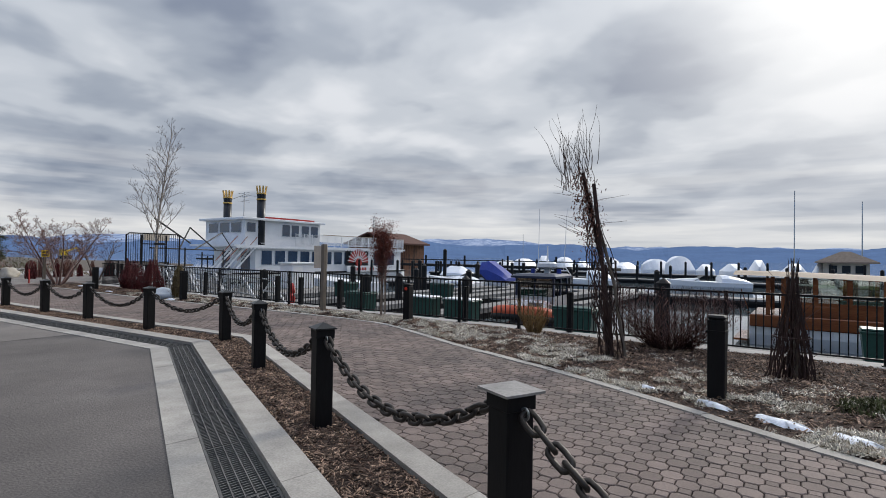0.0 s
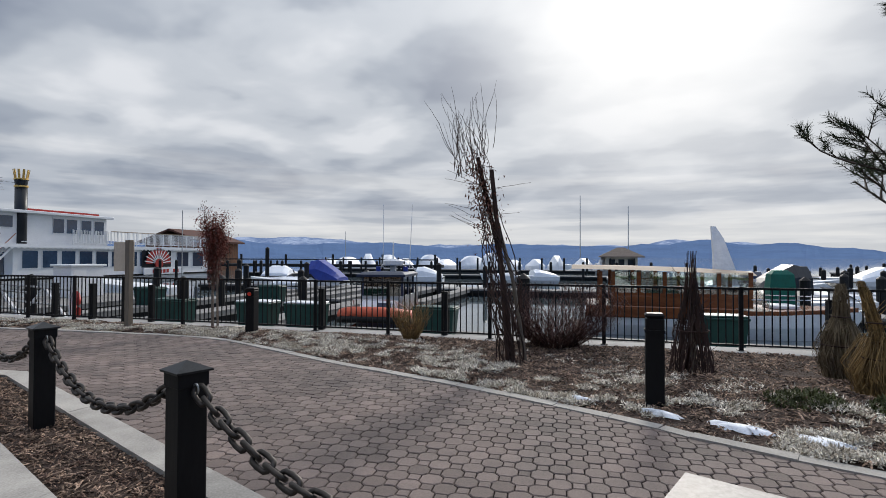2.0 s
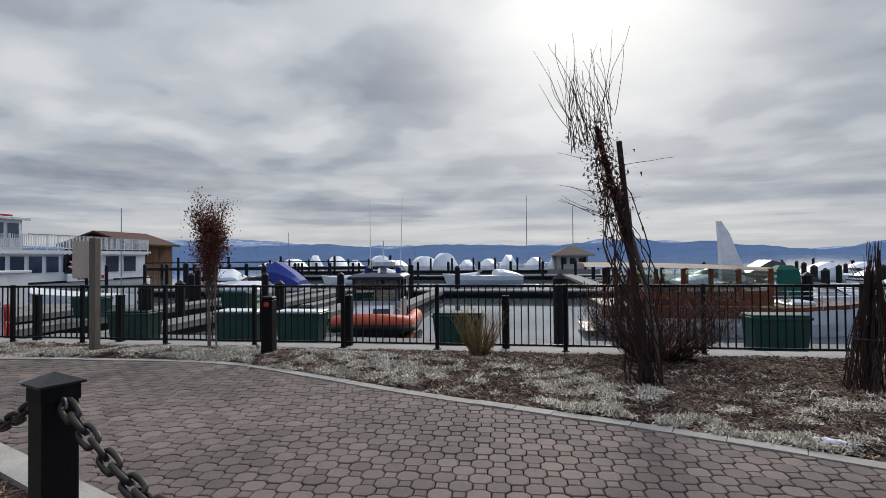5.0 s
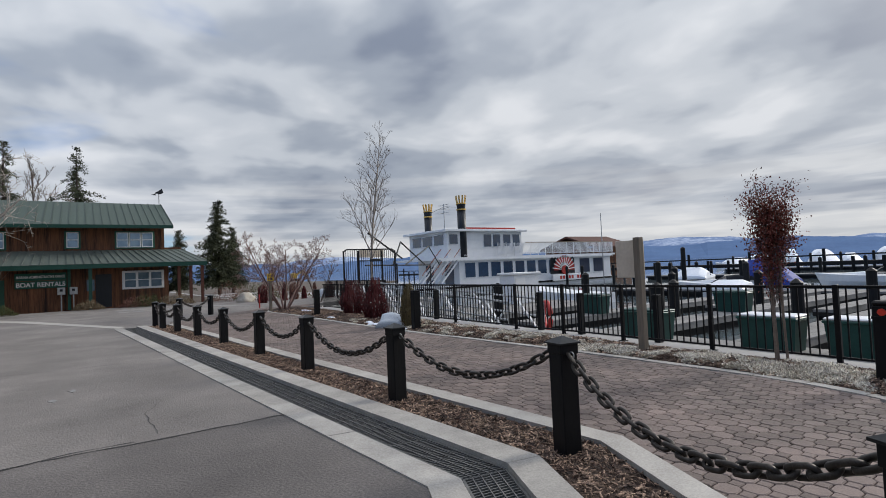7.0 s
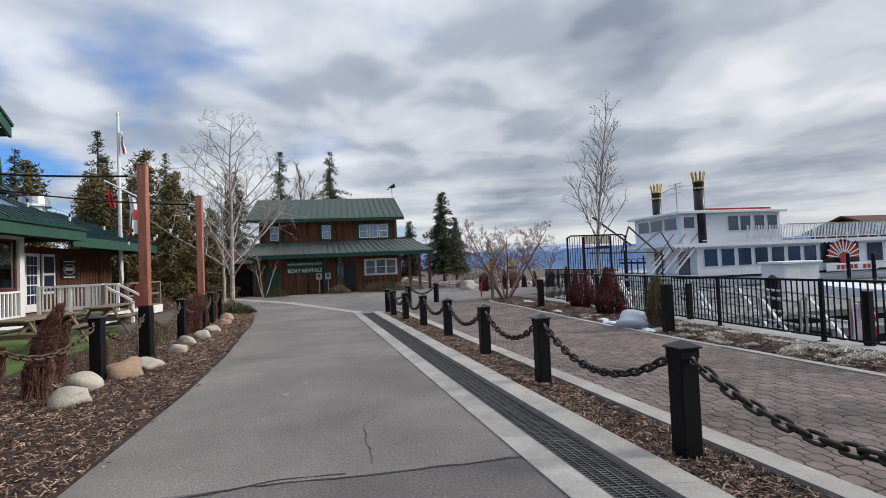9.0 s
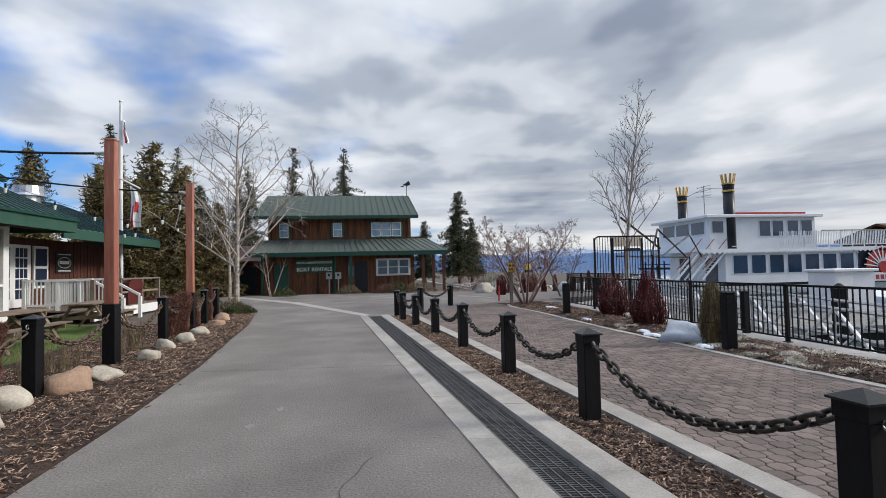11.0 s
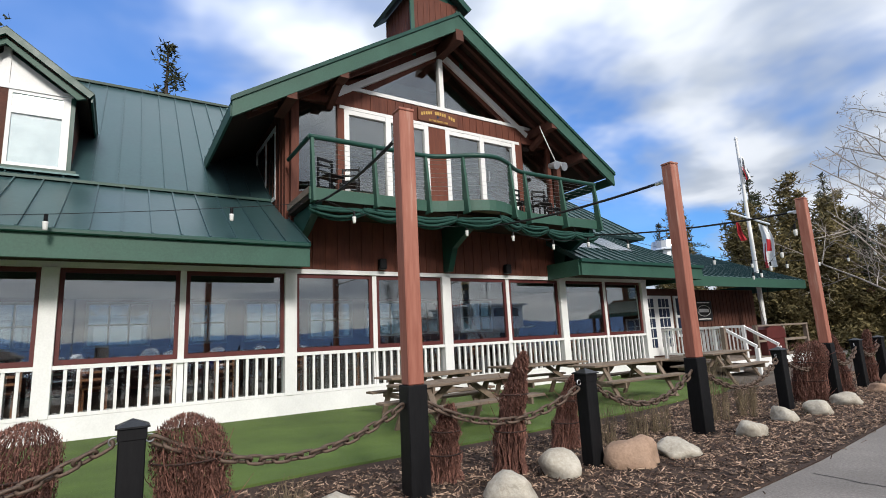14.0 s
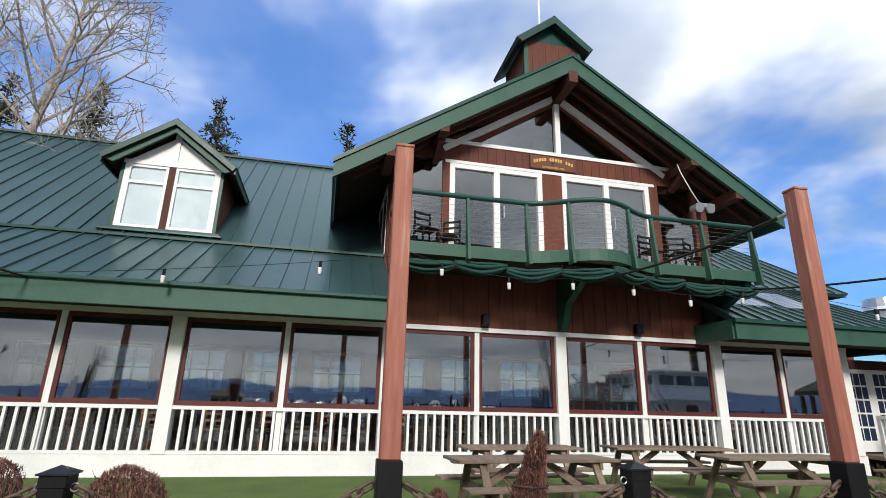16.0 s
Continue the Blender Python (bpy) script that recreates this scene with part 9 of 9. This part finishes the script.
# hills and snowy ridge carry their blue haze in the surface colour
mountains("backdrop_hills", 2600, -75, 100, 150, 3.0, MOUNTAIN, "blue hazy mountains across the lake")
mountains("backdrop_ridge", 3400, -75, 100, 205, 9.0, M("haze_blue_snow_ridge", (0.42, 0.48, 0.60), (0.14, 0.20, 0.33), 1.0, s1=0.004, s2=0.03, bump=0, specular=0.0, lo=0.45, hi=0.62), "distant ridge dusted with snow")
mountains("backdrop_west", 900, 100, 285, 40, 5.0, NEEDLE2, "dark wooded slope behind the buildings")

# ---- paving blocks, chips and groundcover ----
PITCH = 0.25        # repeat of an octagon and a square along a row


def block(rim, h=0.028, ch=0.006):
    """A paving block with a chamfered top, from its outline."""
    n = len(rim)
    k = 1 - ch / max(abs(p[0]) for p in rim)
    vs = [(x, y, -0.02) for x, y in rim] + [(x, y, h - ch) for x, y in rim] + [(x * k, y * k, h) for x, y in rim]
    fs = []
    for i in range(n):
        q = (i + 1) % n
        fs += [(i, q, n + q, n + i), (n + i, n + q, 2 * n + q, 2 * n + i)]
    fs.append(tuple(range(2 * n, 3 * n)))
    return vs, fs


G = 0.004
e8, c8, s4 = 0.0804 - G, 0.0446 - G * 0.4, 0.0446 - G
OCT = block([(e8, -c8), (e8, c8), (c8, e8), (-c8, e8), (-e8, c8), (-e8, -c8), (-c8, -e8), (c8, -e8)])
SQR = block([(s4, -s4), (s4, s4), (-s4, s4), (-s4, -s4)])
blocks = []
for vs, fs in (OCT, SQR):
    pm = bpy.data.meshes.new("paver")
    pm.from_pydata(vs, [], fs)
    pm.materials.append(PAVER)
    blocks.append(pm)
paving = thing("block_paving", "grey-brown octagonal and square paving blocks of the lakeside path", "paving", (0, 0, 0), kind="structure")
turn = radians(2.0)
ct, st = math.cos(turn), math.sin(turn)
rng = random.Random(17)
fv, ff = [], []
singles = 0
for i in range(-70, 90):
    for j in range(-45, 290):
        for k in (0, 1):
            u, v = i * PITCH / 2, (j + (0.5 if (i + k) % 2 else 0)) * PITCH
            x, y = 5.5 + u * ct - v * st, -2.0 + u * st + v * ct
            if y < -7 or y > 31 or x > 11.2:
                continue
            m = -0.05
            rel = Vector((x, y)) - CORNER
            d = rel.dot(Vector((0.918, -0.397))) if y < 8.4 else (x - (5.56 - 0.0864 * (y - 8.54)))
            if d < BAND_R + 0.02 + m and y < 26.3:
                continue
            if y >= 26.3 and x < 4.55 + (y - 26.3) * 1.02:
                continue
            if y < 28.2 and x > far_x(y) + 0.06:
                continue
            if 28.2 <= y < 29.45 and 8.4 < x < 11.4:
                continue
            z = 0.012 + rng.uniform(-0.0025, 0.0025)
            if 1.6 < y < 6.4 and x > 4.2 and singles < 298 and d < 3.2:
                singles += 1
                ob = new("paver", blocks[k])
                ob.parent = paving
                ob.matrix_local = pose(x, y, z, rng.uniform(-0.6, 0.6), rng.uniform(-0.6, 0.6), 2.0 + rng.uniform(-0.6, 0.6))
                continue
            n0 = len(fv)
            tx, ty = rng.uniform(-0.012, 0.012), rng.uniform(-0.012, 0.012)
            vs, fs = (OCT, SQR)[k]
            for px, py, pz in vs:
                fv.append((x + px * ct - py * st, y + px * st + py * ct, pz + z + px * tx + py * ty))
            ff += [tuple(q + n0 for q in f) for f in fs]
me = bpy.data.meshes.new("paver_field")
me.from_pydata(fv, [], ff)
me.materials.append(PAVER_J)
ob = part("paver_field", me, None, paving)
ob["kind"] = "stuff"


def scatter(name, mat, pts, rng, lmin, lmax, wmin, wmax, label, category, tilt=0.35, thick=0.006):
    """Loose flat splinters lying about, as one mesh."""
    vs, fs = [], []
    for x, y, z in pts:
        L, w, h = rng.uniform(lmin, lmax) / 2, rng.uniform(wmin, wmax) / 2, thick * rng.uniform(0.5, 1.3)
        m = Euler((rng.gauss(0, tilt), rng.gauss(0, tilt), rng.uniform(0, 2 * math.pi))).to_matrix()
        k = len(vs)
        for sx, sy, sz in ((-1, -0.5, 0), (-0.8, 0.9, 0), (1, 0.5, 0), (0.85, -0.9, 0), (-0.7, -0.2, 1), (-0.6, 0.5, 1), (0.8, 0.25, 1), (0.7, -0.5, 1)):
            p = m @ Vector((sx * L, sy * w, sz * h))
            vs.append((x + p.x, y + p.y, z + p.z))
        fs += [(k + 4, k + 5, k + 6, k + 7)[::-1], (k, k + 1, k + 5, k + 4), (k + 1, k + 2, k + 6, k + 5), (k + 2, k + 3, k + 7, k + 6), (k + 3, k, k + 4, k + 7)]
    me = bpy.data.meshes.new(name)
    me.from_pydata(vs, [], fs)
    me.materials.append(mat)
    return solo(name, me, None, label, category, kind="stuff")


rng = random.Random(5)
pts = []
while len(pts) < 21000:
    s = rng.uniform(-13, 17)
    d = rng.uniform(KERB_D + 0.02, BAND_L - 0.02)
    p = along(d, s)
    pts.append((p.x, p.y, 0.014 + rng.uniform(0, 0.018) + 0.012 * noise.noise((p.x * 3, p.y * 3, 0))))
scatter("bark_chips", CHIP, pts, rng, 0.025, 0.085, 0.008, 0.022, "loose bark chips under the chain posts", "mulch")
pts = []
while len(pts) < 46000:
    y = rng.uniform(-3.5, 9) if rng.random() < 0.62 else rng.uniform(9, 28)
    if y > 14 and rng.random() < 0.35:
        continue
    x = rng.uniform(far_x(y) + 0.16, 10.42)
    pts.append((x, y, bed_z(x, y) + rng.uniform(0.0, 0.015)))
scatter("bed_chips", CHIP, pts, rng, 0.035, 0.11, 0.010, 0.030, "loose bark chips over the planted bed", "mulch")
pts = []
while len(pts) < 36000:
    y = rng.uniform(3, 29)
    x0, x1 = -3.0 if y < 21 else -3.4, lerp_x(EDGE_L, y) + (0.12 if rng.random() < 0.04 else -0.02)
    x = rng.uniform(x0, x1)
    if x < -2.75 and y < 20:
        continue
    pts.append((x, y, 0.018 + rng.uniform(0, 0.018)))
scatter("lawn_edge_chips", CHIP, pts, rng, 0.03, 0.095, 0.008, 0.024, "loose bark chips between road and lawn", "mulch")

# frosted groundcover in drifts along the path side of the bed
pts = []
tries = 0
while len(pts) < 120000 and tries < 78000:
    tries += 1
    y = rng.uniform(-1.5, 20.5)
    x = far_x(y) + 0.20 + abs(rng.gauss(0, 0.85))
    if x > 10.3:
        continue
    dens = 0.9 * noise.noise((x * 1.2, y * 0.8, 4.0)) + 1.3 * noise.noise((x * 4.2, y * 3.6, 9.0)) + (0.16 if 4 < y < 11 else 0.05) - 0.06 * (x - far_x(y)) - 0.025 * max(0, y - 11) + 0.03
    if dens < 0.22 or rng.random() > 0.28 + dens:
        continue
    for _ in range(9):
        px, py = x + rng.gauss(0, 0.03), y + rng.gauss(0, 0.03)
        pts.append((px, py, bed_z(px, py) + rng.uniform(0.0, 0.03)))
solo("frosted_groundcover", blades(FROST, pts, rng, 0.055, 0.008, 1.9, 0.55), None, "pale frosted groundcover plants in the bed", "groundcover", kind="stuff")
